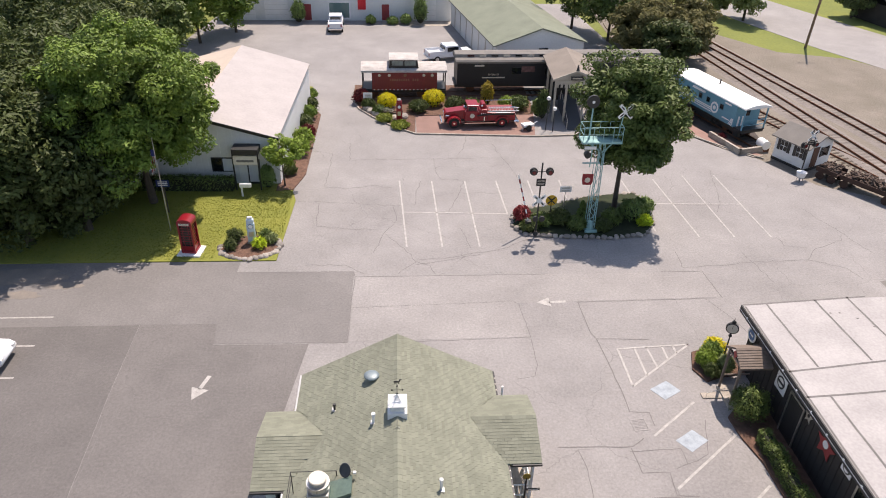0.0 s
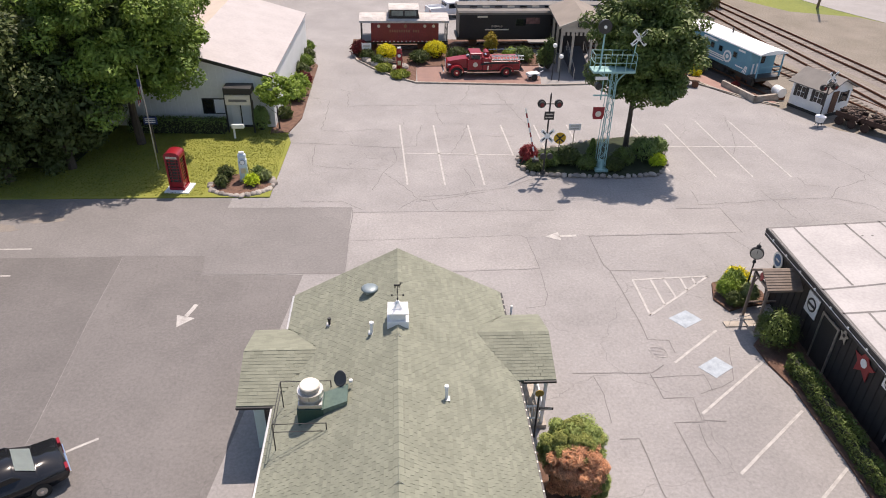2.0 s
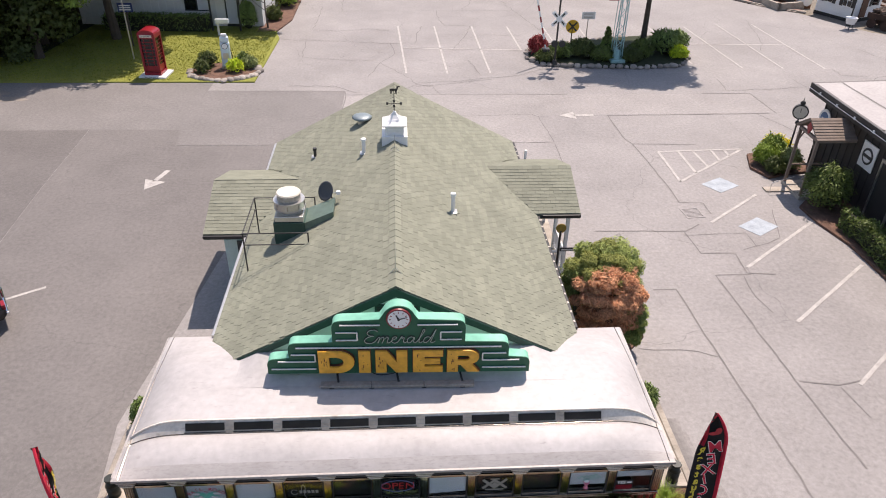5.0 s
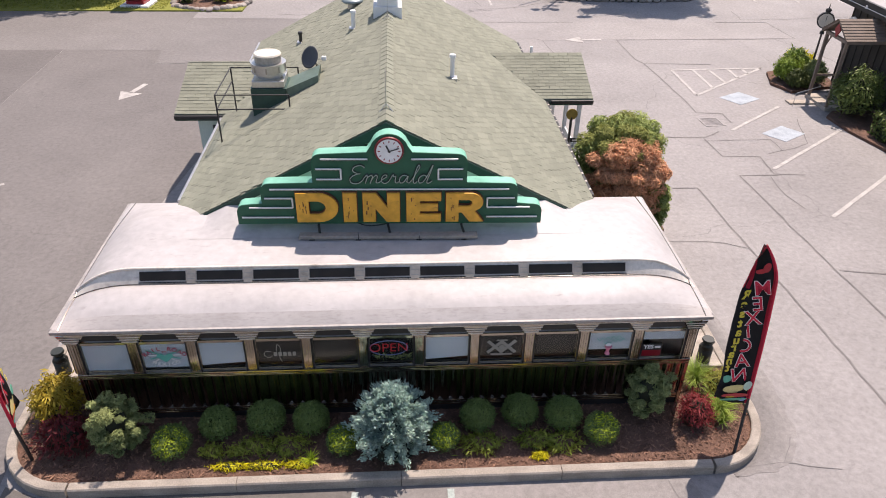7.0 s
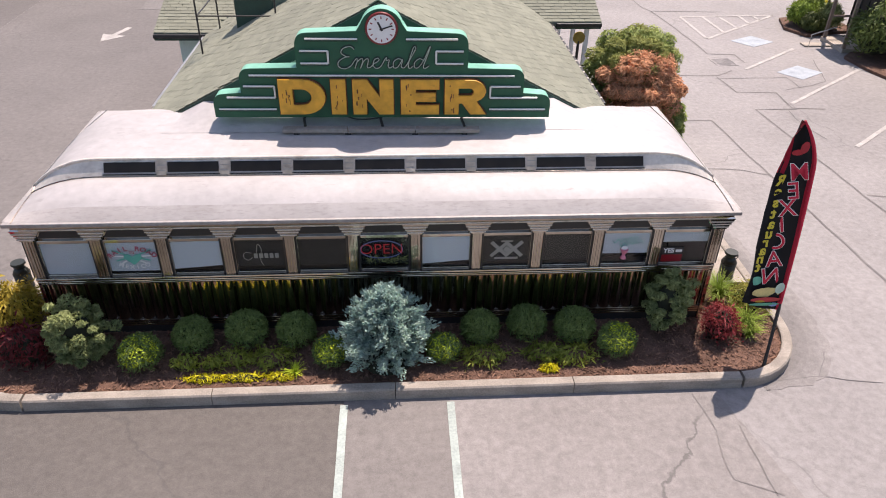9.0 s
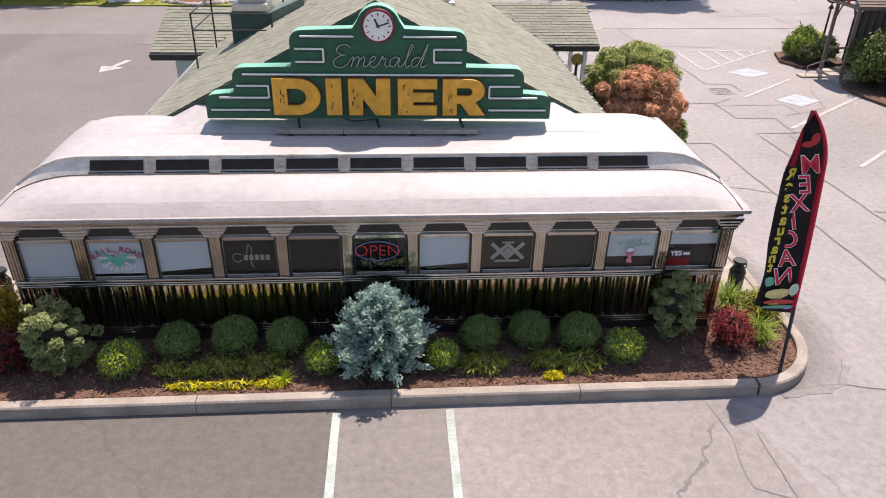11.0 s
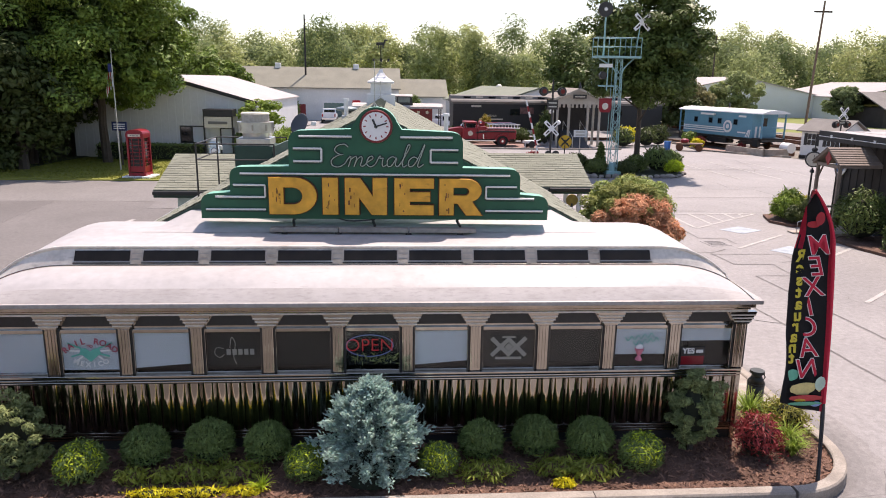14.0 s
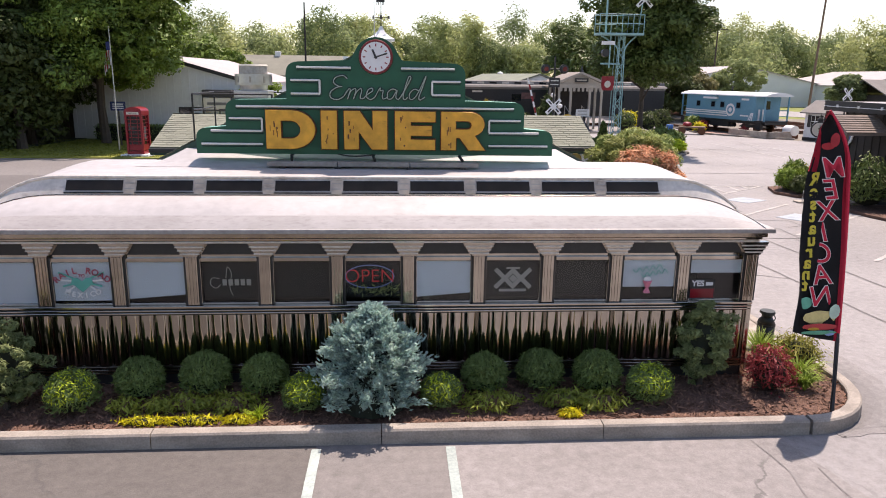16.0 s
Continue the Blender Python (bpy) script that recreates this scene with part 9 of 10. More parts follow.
# ---- buildings at the back ----
SAGEGREY = material("grey_green_shingles", (0.235, 0.228, 0.180), 0.9, 0, 0.2, 8, 0.6, 0.2)
barn = thing("white_barn", (-7.0, 101.3, 0), 1, "long white garage building with a grey gable roof", "building")
for x0, x1, e, r, d in ((-16.0, 8.0, 4.6, 7.25, 9.6), (8.0, 14.6, 3.6, 5.8, 8.0)):
    part("body", prism([(0, 0), (d, 0), (d, e), (d / 2, r - 0.15), (0, e)], "x", x0, x1 - 0.01), WHITESIDE, barn, "white wall")
    for s in (-1, 1):
        part("roof", prism([(d / 2, r), (d / 2 + s * (d / 2 + 0.4), e - 0.15), (d / 2 + s * (d / 2 + 0.4), e - 0.27), (d / 2, r - 0.12)], "x", x0 - 0.3, x1 + 0.3), SAGEGREY, barn, "grey-green shingle slope")
for x in (-14.0, -9.5, 10.8):
    dd = part("garage_door", box(x - 1.6, x + 1.6, -0.05, -0.005, 0.05, 2.9), WHITE, barn, "white garage door")
    for z in (0.75, 1.45, 2.15):
        part("panel_joint", box(x - 1.6, x + 1.6, -0.06, -0.052, z, z + 0.03), GALV, dd)
for x in (-5.3, 5.4):
    part("side_door", box(x - 0.5, x + 0.5, -0.05, -0.005, 0.05, 2.2), SIGNRED, barn, "dark red door")
wn2 = part("shop_window", box(-2.5, 0.6, -0.06, -0.005, 0.2, 2.6), WHITE, barn)
part("pane", box(-2.3, 0.4, -0.075, -0.061, 0.4, 2.4), material("green_glass", (0.12, 0.2, 0.19), 0.1, 0, 0.1, 5, 1, 0), wn2)
part("red_banner", box(1.6, 2.7, -0.06, -0.005, 1.5, 2.8), material("red_banner", (0.7, 0.02, 0.03), 0.6, 0, 0.1, 5, 1, 0), barn, "bright red banner")
for x in (-9, 2):
    part("roof_vent", box(x - 0.4, x + 0.4, 4.4, 5.2, 7.0, 7.75, bevel=0.1), WHITE, barn)
setting("barn_apron", slab([(-2, 98.6), (8.5, 98.8), (8.5, 101.2), (-2, 101)], 0.0, 0.012), CONCRETE, "pale concrete apron before the garage", "apron")
for k, (x, y, r, rz) in enumerate(((-13.4, 99.8, 0.9, 1.6), (3.2, 99.6, 0.9, 1.9), (-3.6, 99.6, 0.6, 0.6), (-0.6, 99.6, 0.7, 0.5), (1.2, 99.6, 0.7, 0.7))):
    shrub("barn_shrub", (x, y, 0), (r, r, rz), 900, 0.14, LEAF_BOX, "dark clipped shrub before the garage", "shrub", 420 + k, 0.08, TWIG_SHADE, group="shrubs before the garage")
gh = thing("green_roofed_garage", (16.2, 79.1, -0.35), 9.5, "long white building with a grey-green gable roof", "building")
part("body", prism([(-5.2, 0), (5.2, 0), (5.2, 3.55), (0, 5.2), (-5.2, 3.55)], "y", 0.2, 22), WHITESIDE, gh, "white walls")
for s in (-1, 1):
    part("roof", prism([(0, 5.4), (s * 5.6, 3.62), (s * 5.6, 3.5), (0, 5.25)], "y", 0, 22.3), material("sage_roof", (0.20, 0.22, 0.165), 0.9, 0, 0.2, 12, 0.6, 0.2), gh, "sage green shingle slope")
part("gable_window", box(-0.2, 0.9, 0.15, 0.2, 2.3, 3.1), DARKGLASS, gh)
for k in range(7):
    part("wall_pilaster", box(-5.26, -5.2, 1.5 + 3 * k, 1.75 + 3 * k, 0, 3.5), GALV, gh)
part("roof_vent", ball((0.2, 15.0, 5.35), 0.4, squash=(1, 1, 0.8)), WHITE, gh, "white domed roof vent", True)


def pickup(at, turn, label):
    ob = thing("pickup_truck", at, turn, label, "pickup truck", "parked white pickups")
    part("body", box(-2.8, 2.8, -0.95, 0.95, 0.5, 1.05, bevel=0.12), CARWHITE, ob)
    part("cab", prism([(-0.9, 1.0), (1.5, 1.0), (0.9, 1.8), (-0.7, 1.8)], "y", -0.85, 0.85), CARWHITE, ob)
    part("rear_glass", box(-0.82, -0.76, -0.7, 0.7, 1.15, 1.65), DARKGLASS, ob)
    part("windscreen", prism([(1.49, 1.07), (1.53, 1.07), (0.98, 1.74), (0.94, 1.74)], "y", -0.75, 0.75), DARKGLASS, ob)
    for s in (-1, 1):
        part("bed_side", box(-2.75, -0.9, s * 0.88 - 0.05, s * 0.88 + 0.05, 1.0, 1.3), CARWHITE, ob)
        part("side_glass", box(-0.5, 0.9, s * 0.86 - 0.005, s * 0.86 + 0.005, 1.15, 1.65), DARKGLASS, ob)
        for x in (-1.8, 1.8):
            tyre(ob, x, s * 0.88, 0.38, 0.24, GALV)
        part("tail_lamp", box(-2.83, -2.78, s * 0.8 - 0.08, s * 0.8 + 0.08, 0.85, 1.2), RED, ob)
    part("tailgate", box(-2.82, -2.75, -0.72, 0.72, 0.75, 1.3), CARWHITE, ob)
    part("bumper", box(-2.95, -2.82, -0.85, 0.85, 0.5, 0.68), CHROME, ob)
    return ob


pickup((-8.2, 97.4, 0), 92, "white pickup truck parked before the garage")
pickup((6.1, 84.0, 0), 18, "white pickup truck parked behind the caboose")


def sedan(at, turn, mat, label):
    ob = thing("sedan", at, turn, label, "car", "parked cars")
    side = [(-2.4, 0.45), (-2.45, 0.75), (-2.3, 0.98), (-1.5, 1.02), (-0.85, 1.45), (0.45, 1.47), (1.15, 1.0), (2.15, 0.88), (2.42, 0.65), (2.4, 0.4), (1.9, 0.32), (-1.9, 0.32)]
    bm = prism(side, "y", -0.92, 0.92)
    for v in bm.verts:
        if v.co.z > 1.2:
            v.co.y *= 0.76
        elif v.co.z > 0.9:
            v.co.y *= 0.96
    bmesh.ops.bevel(bm, geom=bm.edges[:], offset=0.05, segments=2, affect="EDGES")
    part("body", bm, mat, ob, "", True)
    bm = bmesh.new()
    for quad in (((-1.46, 0.62, 1.075), (-0.9, 0.58, 1.43), (-0.9, -0.58, 1.43), (-1.46, -0.62, 1.075)), ((1.10, 0.64, 1.07), (0.52, 0.6, 1.44), (0.52, -0.6, 1.44), (1.10, -0.64, 1.07))):
        vs = [bm.verts.new((x + (0.03 if x > 0 else -0.03), y, z + 0.02)) for x, y, z in quad]
        bm.faces.new(vs)
        bmesh.ops.solidify(bm, geom=bm.faces[-1:], thickness=0.01)
    part("windscreens", bm, DARKGLASS if mat == CARWHITE else material("rear_screen", (0.35, 0.4, 0.38), 0.1, 0, 0.1, 4, 1, 0), ob)
    for s in (-1, 1):
        part("side_glass", prism([(-1.15, 1.06), (-0.78, 1.40), (0.4, 1.41), (0.9, 1.06)], "y", s * 0.80 - 0.02, s * 0.80 + 0.02), DARKGLASS, ob)
        for x in (-1.45, 1.45):
            tyre(ob, x, s * 0.82, 0.33, 0.22, GALV)
        part("tail_lamp", box(-2.47, -2.36, s * 0.7 - 0.16, s * 0.7 + 0.16, 0.72, 0.9, bevel=0.02), RED, ob)
        part("headlamp", box(2.3, 2.42, s * 0.68 - 0.16, s * 0.68 + 0.16, 0.62, 0.78, bevel=0.03), WHITE, ob)
        part("mirror", box(0.75, 0.95, s * 0.98 - 0.08, s * 0.98 + 0.08, 0.98, 1.1, bevel=0.03), mat, ob)
    part("rear_bumper", box(-2.52, -2.40, -0.8, 0.8, 0.42, 0.6, bevel=0.04), CHROME, ob)
    return ob


sedan((-14.6, 17.6, 0), 212, CARBLACK, "black sedan parked with its tail to the drive")
sedan((-23.35, 30.45, 0), 0, CARWHITE, "white car parked in a marked bay")
lp = thing("tall_light_pole", (-12.0, 104, 0), 0, "tall dark steel light pole", "light pole")
part("pole", rod((0, 0, 0), (0, 0, 14.2), 0.16, 0.1), DARKWOOD, lp)
part("base", rod((0, 0, 0), (0, 0, 0.6), 0.3), CONCRETE, lp)
up_ = thing("utility_pole", (53.1, 89.5, 0), 0, "leaning wooden utility pole", "utility pole")
part("pole", rod((0, 0, 0), (0.5, 0, 16.0), 0.17, 0.11), WOOD, up_)
part("cross_arm", box(-0.7, 1.6, -0.08, 0.08, 14.6, 14.8), BARK, up_)
up2 = thing("utility_pole", (66.5, 148, 0), 0, "distant wooden utility pole with cross arm", "utility pole")
part("pole", rod((0, 0, 0), (0, 0, 15.5), 0.2, 0.13), BARK, up2)
part("cross_arm", box(-2.0, 2.0, -0.08, 0.08, 14.6, 14.8), BARK, up2)
for k, (x, y, w, d, e, r, turn) in enumerate(((63, 128, 32, 30, 3.8, 7.2, 0), (90, 118, 26, 26, 4.0, 6.6, 0))):
    wh = thing("warehouse", (x, y, 0), turn, "long white metal warehouse", "warehouse", "white warehouses")
    part("body", prism([(-w / 2, 0), (w / 2, 0), (w / 2, e), (0, r - 0.2), (-w / 2, e)], "y", 0, d), WHITESIDE, wh)
    for s in (-1, 1):
        part("roof", prism([(0, r), (s * (w / 2 + 0.3), e), (s * (w / 2 + 0.3), e - 0.15), (0, r - 0.15)], "y", -0.3, d + 0.3), HALLROOF, wh, "white roof slope")
    part("door", box(-2, 2, -0.08, -0.002, 0, 3.2), GALV, wh)
hs = thing("brown_house", (77, 100, 0), 10, "low dark brown house with a grey roof", "house")
part("body", box(-7, 7, 0, 8, 0, 2.8), DARKWOOD, hs)
for s in (-1, 1):
    part("roof", prism([(4, 5.0), (4 + s * 4.9, 2.7), (4 + s * 4.9, 2.55), (4, 4.85)], "x", -7.8, 7.8), GREYROOF, hs)
part("window", box(-2.5, -0.5, -0.05, 0.0, 1.0, 2.2), DARKGLASS, hs)

# ---- woods all round ----
LEAF_SCRUB = leafy("brownish_scrub_leaf", (0.24, 0.22, 0.09), (0.11, 0.11, 0.045), 0.7, 0.35)
for k, (x, y, h, r, m) in enumerate(((50.5, 103, 7.5, 3.2, LEAF_WOODS), (47.5, 106, 4.5, 1.7, LEAF_WOODS), (27.5, 92, 10, 3.8, LEAF_LINDEN), (31.5, 88, 6.5, 3.2, LEAF_SCRUB), (34.5, 84, 5.5, 3.0, LEAF_SCRUB), (31.0, 80, 5.5, 2.8, LEAF_DARK), (37.0, 91, 6.0, 3.2, LEAF_SCRUB), (28.5, 84, 6.5, 3.0, LEAF_SCRUB), (33.0, 94, 7.0, 3.2, LEAF_SCRUB), (24.0, 98, 11, 4.0, LEAF_LINDEN), (-24.5, 90, 10, 3.8, LEAF_MAPLE), (-21.0, 95, 8, 3.0, LEAF_MAPLE), (-30, 96, 12, 4.5, LEAF_DARK), (-27, 84, 8, 3.2, LEAF_LINDEN),
                                       (85, 106, 8, 4.2, LEAF_LINDEN), (68, 105, 6, 2.6, LEAF_WOODS_DEEP))):
    tree("roadside_tree", (x, y, 0), h, (r, r, h * 0.40), h * 0.60, m, "leafy green tree beyond the car park", 140 + k, 70, 110, 0.26, 0.16, 0.32, 0.28, group="trees beyond the car park", start=0.15)


def woods(name, spots, seed, label, size=0.36, mat=LEAF_WOODS, n_c=56):
    rng = np.random.default_rng(seed)
    cc, nn, ss = [], [], []
    for x, y, h, r in spots:
        c = rng.normal(size=(n_c, 3))
        c /= np.linalg.norm(c, axis=1, keepdims=True)
        c *= np.array([r, r, h * 0.42]) * rng.uniform(0.55, 1.05, (n_c, 1))
        off = rng.normal(size=(n_c, 90, 3))
        off /= np.linalg.norm(off, axis=2, keepdims=True)
        p = c[:, None, :] + off * rng.uniform(0.3, 1.0, (n_c, 90, 1)) * r * 0.40
        cc.append(p.reshape(-1, 3) + np.array([x, y, h * 0.56]))
        nn.append((off + np.array([0, 0, 0.5])).reshape(-1, 3) + rng.normal(size=(n_c * 90, 3)) * 0.4)
        ss.append(size * rng.uniform(0.5, 1.2, n_c * 90))
    ob = cards(name, np.concatenate(cc), np.concatenate(nn), np.concatenate(ss), mat, None, "", 0.75, seed)
    return tagged(ob, label, "woods", "", "stuff")


rngw = random.Random(4)
back = [(-120 + 5.4 * k + rngw.uniform(-2, 2), 142 + rngw.uniform(0, 22) + 0.10 * abs(k - 20), rngw.uniform(11.5, 17.5), rngw.uniform(4.2, 6.2)) for k in range(52)]
back += [(-130 + 8.5 * k + rngw.uniform(-3, 3), 175 + rngw.uniform(0, 20), rngw.uniform(15, 21), rngw.uniform(5, 7)) for k in range(38)]
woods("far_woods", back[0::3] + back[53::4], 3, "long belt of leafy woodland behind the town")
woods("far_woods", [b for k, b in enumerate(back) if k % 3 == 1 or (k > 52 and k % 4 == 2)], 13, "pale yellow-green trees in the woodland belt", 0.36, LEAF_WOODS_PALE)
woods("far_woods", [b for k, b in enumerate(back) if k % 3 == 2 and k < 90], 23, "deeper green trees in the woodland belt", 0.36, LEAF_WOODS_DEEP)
side = [(-46 - rngw.uniform(0, 25), 40 + 4.6 * k, rngw.uniform(11, 15), rngw.uniform(4, 5.5)) for k in range(22)]
woods("west_woods", side, 5, "dense woodland beside the lawn", 0.45)
# Trees behind the camera, never in view, added for steel and glass to mirror.
front = [(-90 + 7.5 * k + rngw.uniform(-2, 2), -52 - rngw.uniform(0, 14), rngw.uniform(9, 15), rngw.uniform(4, 6)) for k in range(25)]
woods("front_woods", front, 6, "unseen tree belt added for reflections in the diner", 0.9, LEAF_WOODS, 18)

# ---- window signs of the diner ----
NEONRED = glow("lit_red_neon", (0.45, 0.03, 0.035), 0.10)
NEONBLUE = glow("lit_blue_neon", (0.10, 0.14, 0.30), 0.12)
NEONDIM = material("unlit_window_neon", (0.277, 0.277, 0.251), 0.4, 0, 0.1, 10, 1, 0)
TEALART = material("teal_window_art", (0.10, 0.45, 0.36), 0.6, 0, 0.15, 12, 2, 0)
PINKART = material("pink_window_art", (0.45, 0.08, 0.12), 0.6, 0, 0.15, 12, 2, 0)
PALEPINK = material("pale_pink_window_art", (0.70, 0.22, 0.30), 0.6, 0, 0.15, 12, 2, 0)
WY = WALL_Y - 0.004


def window_mid(k):
    return W0 + PITCH * k + WIDE / 2


def window_sign(name, k, label):
    return thing(name, (window_mid(k), WY, 1.67), 0, label, "window sign", "signs in the diner windows")


sg = window_sign("window_painting", 1, "painted window sign reading RAIL ROAD TO MEXICO round a teal emblem")
for text, z, r, mt, up_side in (("RAIL ROAD", -0.22, 0.42, PINKART, True), ("MEXICO", 0.12, 0.36, WHITE, False)):
    n = len(text)
    for j, ch in enumerate(text):
        a = math.radians((-48 + 96 * j / (n - 1)) if up_side else (-32 + 64 * j / (n - 1)))
        if ch != " ":
            pos = (r * math.sin(a) * 1.1, -0.006, z + r * math.cos(a) * 0.95 if up_side else z - r * math.cos(a) * 0.85)
            part("letter", words("letter", ch, 0.125 if up_side else 0.105, mt, 0.002, 0.003), mt, sg, at=pose(*pos, 0, math.degrees(a) * (0.8 if up_side else -0.8), 0))
part("letter", words("letter", "TO", 0.06, PINKART, 0.002, 0.002), PINKART, sg, at=(0, -0.006, 0.10))
part("heart", outline_mesh("heart", [[(0, -0.14), (0.15, 0.0), (0.13, 0.07), (0.06, 0.07), (0, 0.02), (-0.06, 0.07), (-0.13, 0.07), (-0.15, 0.0)]], 0.003, TEALART), TEALART, sg, "teal heart-shaped emblem", at=(0, -0.006, 0.0))
for s in (-1, 1):
    for q in range(4):
        part("feather", box(0.13, 0.34 - 0.03 * q, -0.007, -0.004, -0.012, 0.012), WHITE if q % 2 else TEALART, sg, at=pose(0, 0, 0.02, 0, (q - 1.2) * 19 if s > 0 else 180 - (q - 1.2) * 19, 0))
sg = window_sign("beer_neon", 3, "unlit outline neon beer sign with a crown shape")
bm = tube(smooth_line([(-0.05, -0.01, 0.06), (-0.02, -0.01, 0.22), (0.03, -0.01, 0.12), (0.0, -0.01, -0.08), (0.04, -0.01, -0.2)], 5), 0.006, None, 5)
part("plant_tube", bm, NEONDIM, sg)
part("ring_tube", tube(smooth_line([(-0.14, -0.01, 0.05), (-0.24, -0.01, 0.06), (-0.27, -0.01, -0.03), (-0.2, -0.01, -0.09), (-0.13, -0.01, -0.04)], 5), 0.006, None, 5), NEONDIM, sg)
for q in range(5):
    part("lettering", box(-0.10 + 0.085 * q, -0.04 + 0.085 * q, -0.014, -0.008, -0.05, 0.04), NEONDIM, sg, "plain lettering bar")
sg = window_sign("open_sign", 5, "lit red OPEN sign in a blue ring")
part("lettering", words("lettering", "OPEN", 0.28, NEONRED, 0.004, -0.004), NEONRED, sg, "glowing red letters OPEN", at=(-0.05, -0.012, 0.07))
part("ring", tube([(-0.05 + 0.35 * math.cos(a), -0.01, 0.07 + 0.17 * math.sin(a)) for a in (math.radians(d) for d in range(0, 361, 12))], 0.008, None, 5), NEONBLUE, sg, "blue oval tube")
sg = window_sign("beer_neon", 7, "unlit neon beer sign of two crossed shapes")
for cx in (-0.12, 0.12):
    for s in (-1, 1):
        part("cross_bar", box(-0.20, 0.20, -0.012, -0.008, -0.032, 0.032), NEONDIM, sg, at=pose(cx, -0.002 * s, 0.03, 0, 45 * s, 0))
part("diamond", box(-0.045, 0.045, -0.018, -0.014, -0.045, 0.045), NEONDIM, sg, at=pose(0, 0, 0.03, 0, 45, 0))
part("lettering", box(-0.20, 0.20, -0.012, -0.008, -0.17, -0.13), NEONDIM, sg, "plain lettering bar")
part("top_bar", box(-0.10, 0.10, -0.012, -0.008, 0.17, 0.20), NEONDIM, sg)
sg = window_sign("dessert_sign", 9, "pale teal script with a pink sundae glass")
for x0, x1, z, d in ((-0.25, 0.2, 0.13, 8), (-0.12, 0.28, 0.06, 14)):
    part("script", tube(smooth_line([(x0 + (x1 - x0) * j / 9, -0.01, z + 0.035 * (-1) ** j + 0.008 * j) for j in range(10)], 4), 0.006, None, 5), TEALART, sg, "teal script tube, unreadable")
part("glass", rod((-0.02, -0.012, -0.12), (-0.02, -0.012, -0.02), 0.03, 0.07, 14), PALEPINK, sg, "pink sundae glass")
part("glass_foot", rod((-0.02, -0.012, -0.20), (-0.02, -0.012, -0.12), 0.055, 0.015, 14), PALEPINK, sg)
part("scoop", ball((-0.02, -0.012, 0.0), 0.06, squash=(1, 0.3, 0.8)), WHITE, sg)
sg = window_sign("notice_board", 10, "black and red notice board reading YES")
part("board", box(-0.38, 0.0, -0.012, 0.0, -0.30, 0.0), BLACK, sg)
part("stripe", box(-0.37, -0.01, -0.016, -0.0121, -0.29, -0.15), RED, sg, "red lower half")
part("lettering", words("lettering", "YES", 0.12, WHITE, 0.003, 0.004), WHITE, sg, at=(-0.26, -0.016, -0.07))
part("lettering_bar", box(-0.14, -0.03, -0.016, -0.0121, -0.10, -0.05), WHITE, sg)
sg = window_sign("garland", 5, "string of small green leaves across the window's foot")
rng = np.random.default_rng(2)
p = np.stack((rng.uniform(-0.30, 0.38, 110), np.full(110, -0.012), -0.13 + 0.03 * np.sin(np.arange(110)) + rng.normal(size=110) * 0.025), 1)
cards("leaf_string", p, rng.normal(size=p.shape) + np.array([0, -1, 0]), 0.018, NEEDLE_GREY, sg, "", 1.2, 3)

# ---- roof shingles ----
EXPO, TAB = 0.142, 0.305


def shingle_mesh(slope, w=TAB, lift=0.014):
    """One tab, its lower edge a little proud; local x along the course, local y up the slope."""
    bm = bmesh.new()
    L = EXPO * 1.25
    a = [bm.verts.new(c) for c in ((0.006, 0, lift), (w - 0.006, 0, lift), (w - 0.006, L, 0.003), (0.006, L, 0.003))]
    b = [bm.verts.new(c) for c in ((0.006, 0, 0), (w - 0.006, 0, 0), (w - 0.006, L, 0), (0.006, L, 0))]
    bm.faces.new(a)
    for i, j in ((0, 1), (1, 2), (3, 0)):
        bm.faces.new((b[i], b[j], a[j], a[i]))
    bmesh.ops.recalc_face_normals(bm, faces=bm.faces)
    return mesh_of("shingle", bm, SHINGLE_LOOSE)


TABMESH = shingle_mesh(0.53)
TAB_CO = np.array([v.co[:] for v in TABMESH.vertices])
TAB_FACES = [tuple(f.vertices) for f in TABMESH.polygons]


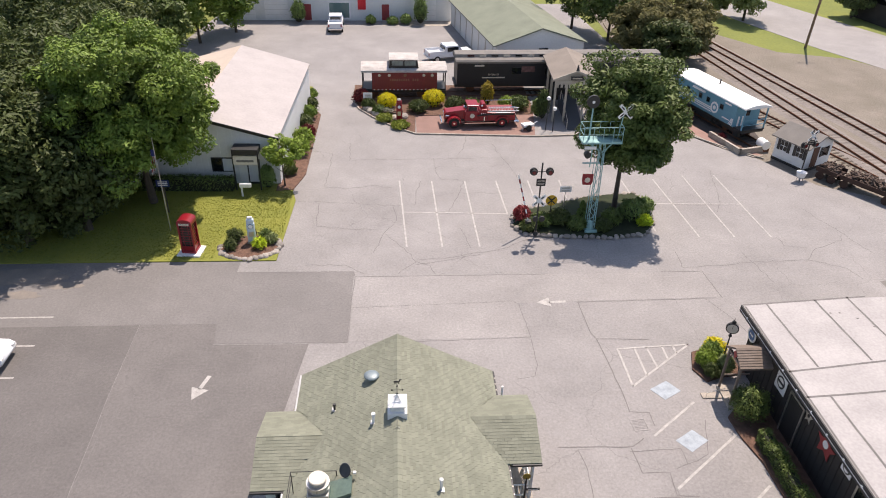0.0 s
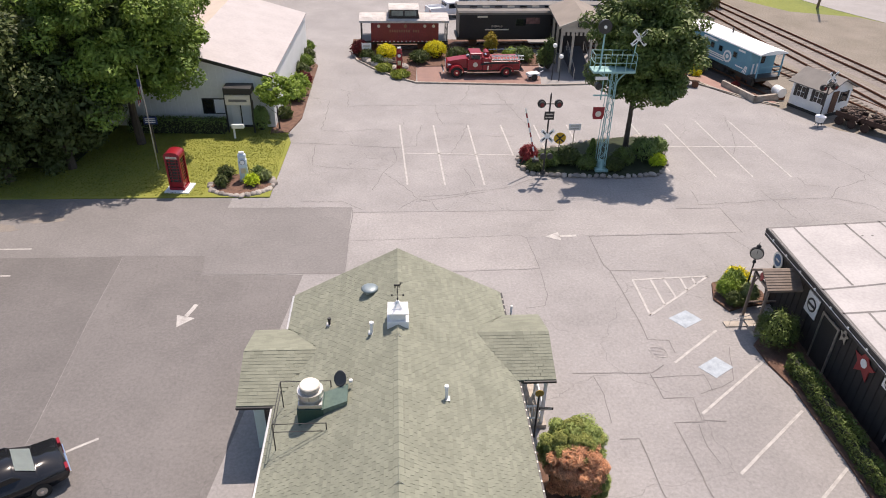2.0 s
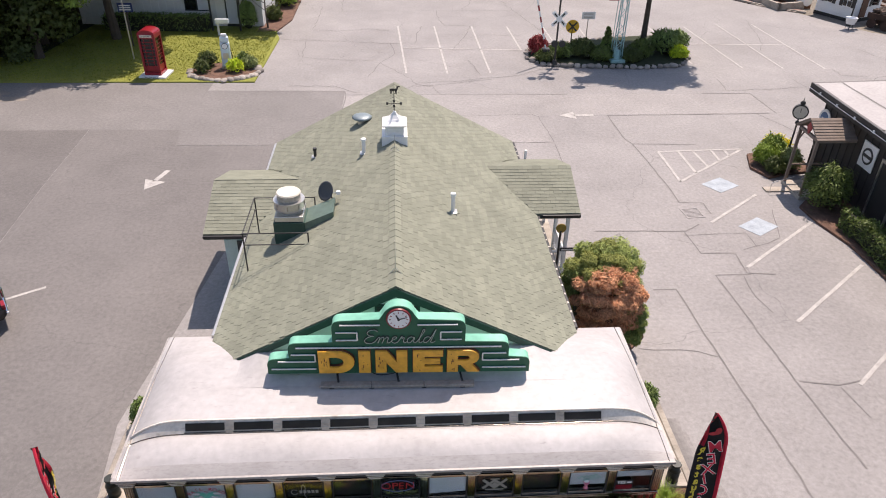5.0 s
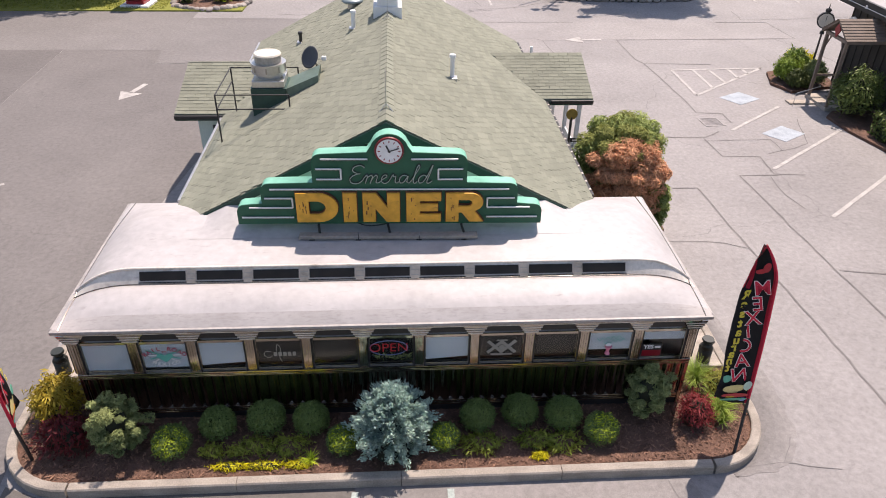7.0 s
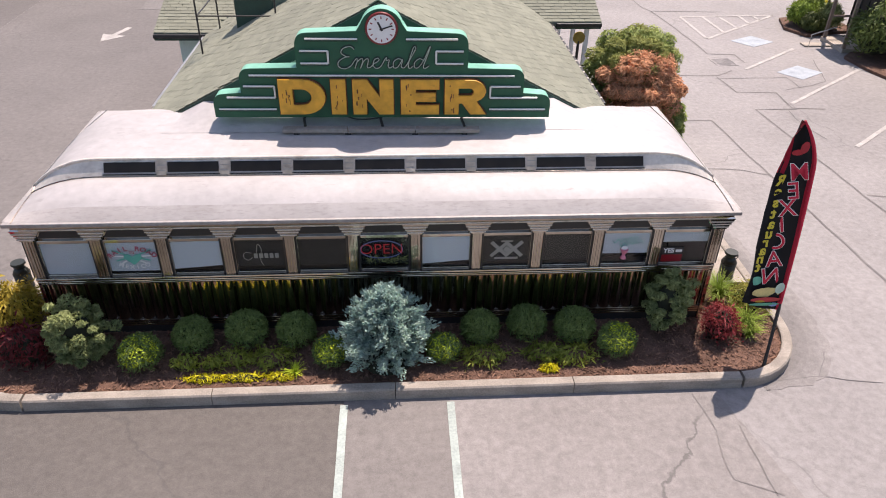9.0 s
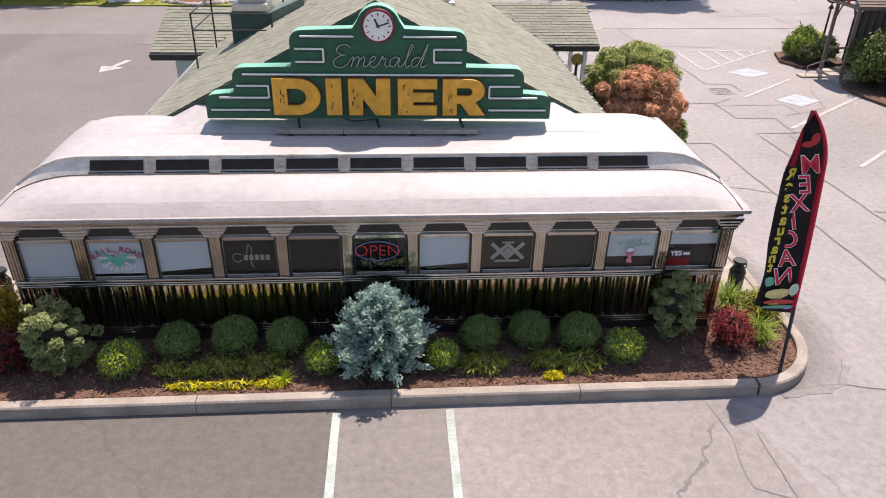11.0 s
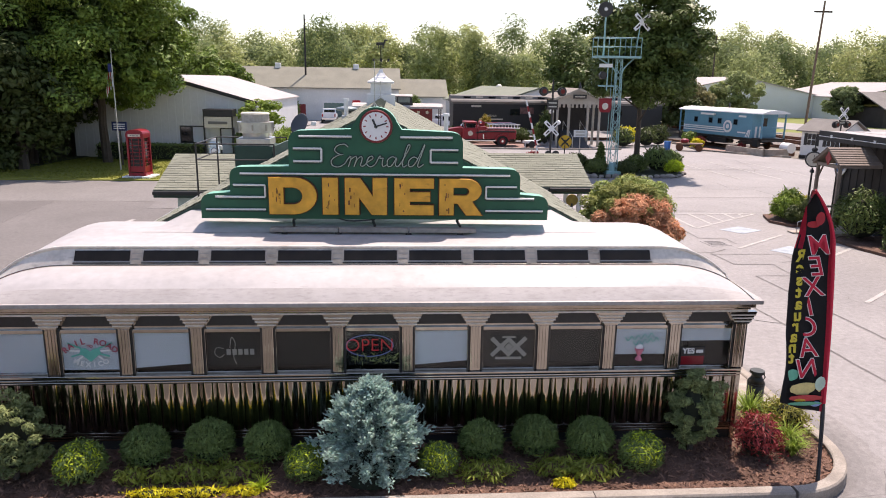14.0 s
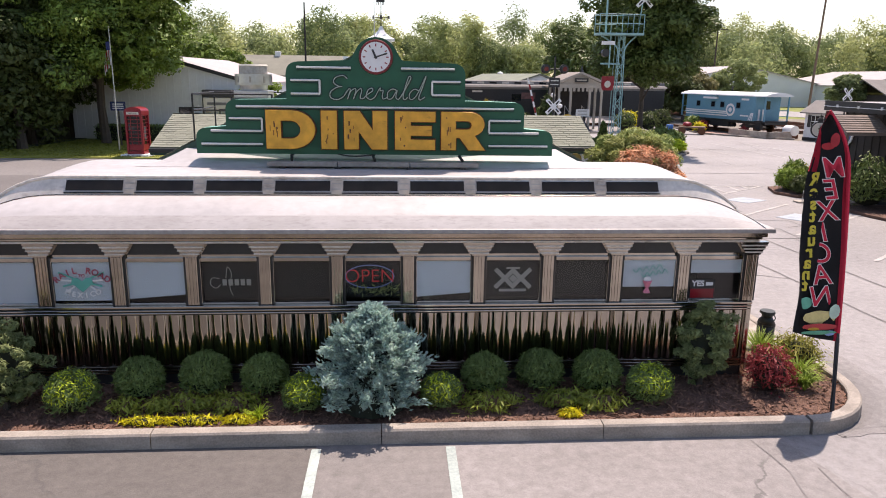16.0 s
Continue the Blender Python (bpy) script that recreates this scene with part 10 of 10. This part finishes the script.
def shingle_slope(parent, eave, along, up, width, height, keep, single, seed):
    """Courses of tabs on one slope: some as pieces of their own, the rest joined."""
    rng = random.Random(seed)
    nrm = along.cross(up)
    basis = Matrix((along, up, nrm)).transposed()
    verts, faces = [], []
    for r in range(int(height / EXPO)):
        x = -TAB * (0.5 if r % 2 else 0.0) - rng.uniform(0, 0.08)
        while x < width:
            x0, x1 = max(x, 0), min(x + TAB, width)
            c = eave + along * x0 + up * (r * EXPO) + nrm * 0.004
            if x1 - x0 > 0.06 and keep(eave + along * (x0 + x1) * 0.5 + up * (r * EXPO + 0.05)):
                scale = (x1 - x0) / TAB
                h = rng.uniform(0.75, 1.35)
                if single(c):
                    m = Matrix.Translation(c) @ basis.to_4x4() @ Matrix.Diagonal((scale, 1, h, 1))
                    part("shingle", TABMESH, SHINGLE_LOOSE, parent, at=m)
                else:
                    n = len(verts)
                    A, U, N, C = np.array(along), np.array(up), np.array(nrm), np.array(c)
                    pts = TAB_CO[:, 0:1] * scale * A + TAB_CO[:, 1:2] * U + TAB_CO[:, 2:3] * h * N + C
                    verts += pts.tolist()
                    faces += [tuple(i + n for i in f) for f in TAB_FACES]
            x += TAB
    me = bpy.data.meshes.new("shingles")
    me.from_pydata(verts, [], faces)
    me.materials.append(SHINGLE)
    tagged(part("shingles", me, SHINGLE, parent, "courses of green asphalt shingles"), kind="stuff")


for s, ex in ((-1, GX0), (1, GX1)):
    run, rise = abs(ex - GRID), GRZ - GEZ
    slope_len = math.hypot(run, rise)
    up_v = Vector((-s * run, 0, rise)).normalized()
    al = Vector((0, 1, 0)) if s > 0 else Vector((0, -1, 0))
    start = Vector((ex, GY0 if s > 0 else GY1, GEZ))

    def keep_main(p, s=s):
        # leave out what lies under the side porch roofs
        ry, hy = (22.17, 2.0) if s > 0 else (21.35, 2.2)
        under = 3.44 - 0.74 * abs(p.y - ry) / hy
        return not (p.z < under - 0.02 and abs(p.y - ry) < hy)

    shingle_slope(annex, start, al, up_v, GY1 - GY0, slope_len, keep_main, lambda c: c.y < 14.25, 5 + s)
for s, ox, iy, ry, by in ((-1, -6.08, 19.15, 21.35, 23.5), (1, 5.88, 20.15, 22.17, 24.2)):
    for e, d in ((iy, 1), (by, -1)):
        run, rise = abs(ry - e), 0.74
        up_v = Vector((0, d * run, rise)).normalized()
        al = Vector((1, 0, 0)) if d > 0 else Vector((-1, 0, 0))
        lo, hi = (ox, -2.6) if s < 0 else (2.4, ox)
        start = Vector((lo if d > 0 else hi, e, 2.70))
        shingle_slope(annex, start, al, up_v, hi - lo, math.hypot(run, rise), lambda p: p.z > roof_z(p.x) - 0.02 or not (GX0 < p.x < GX1), lambda c: False, 9 + s)
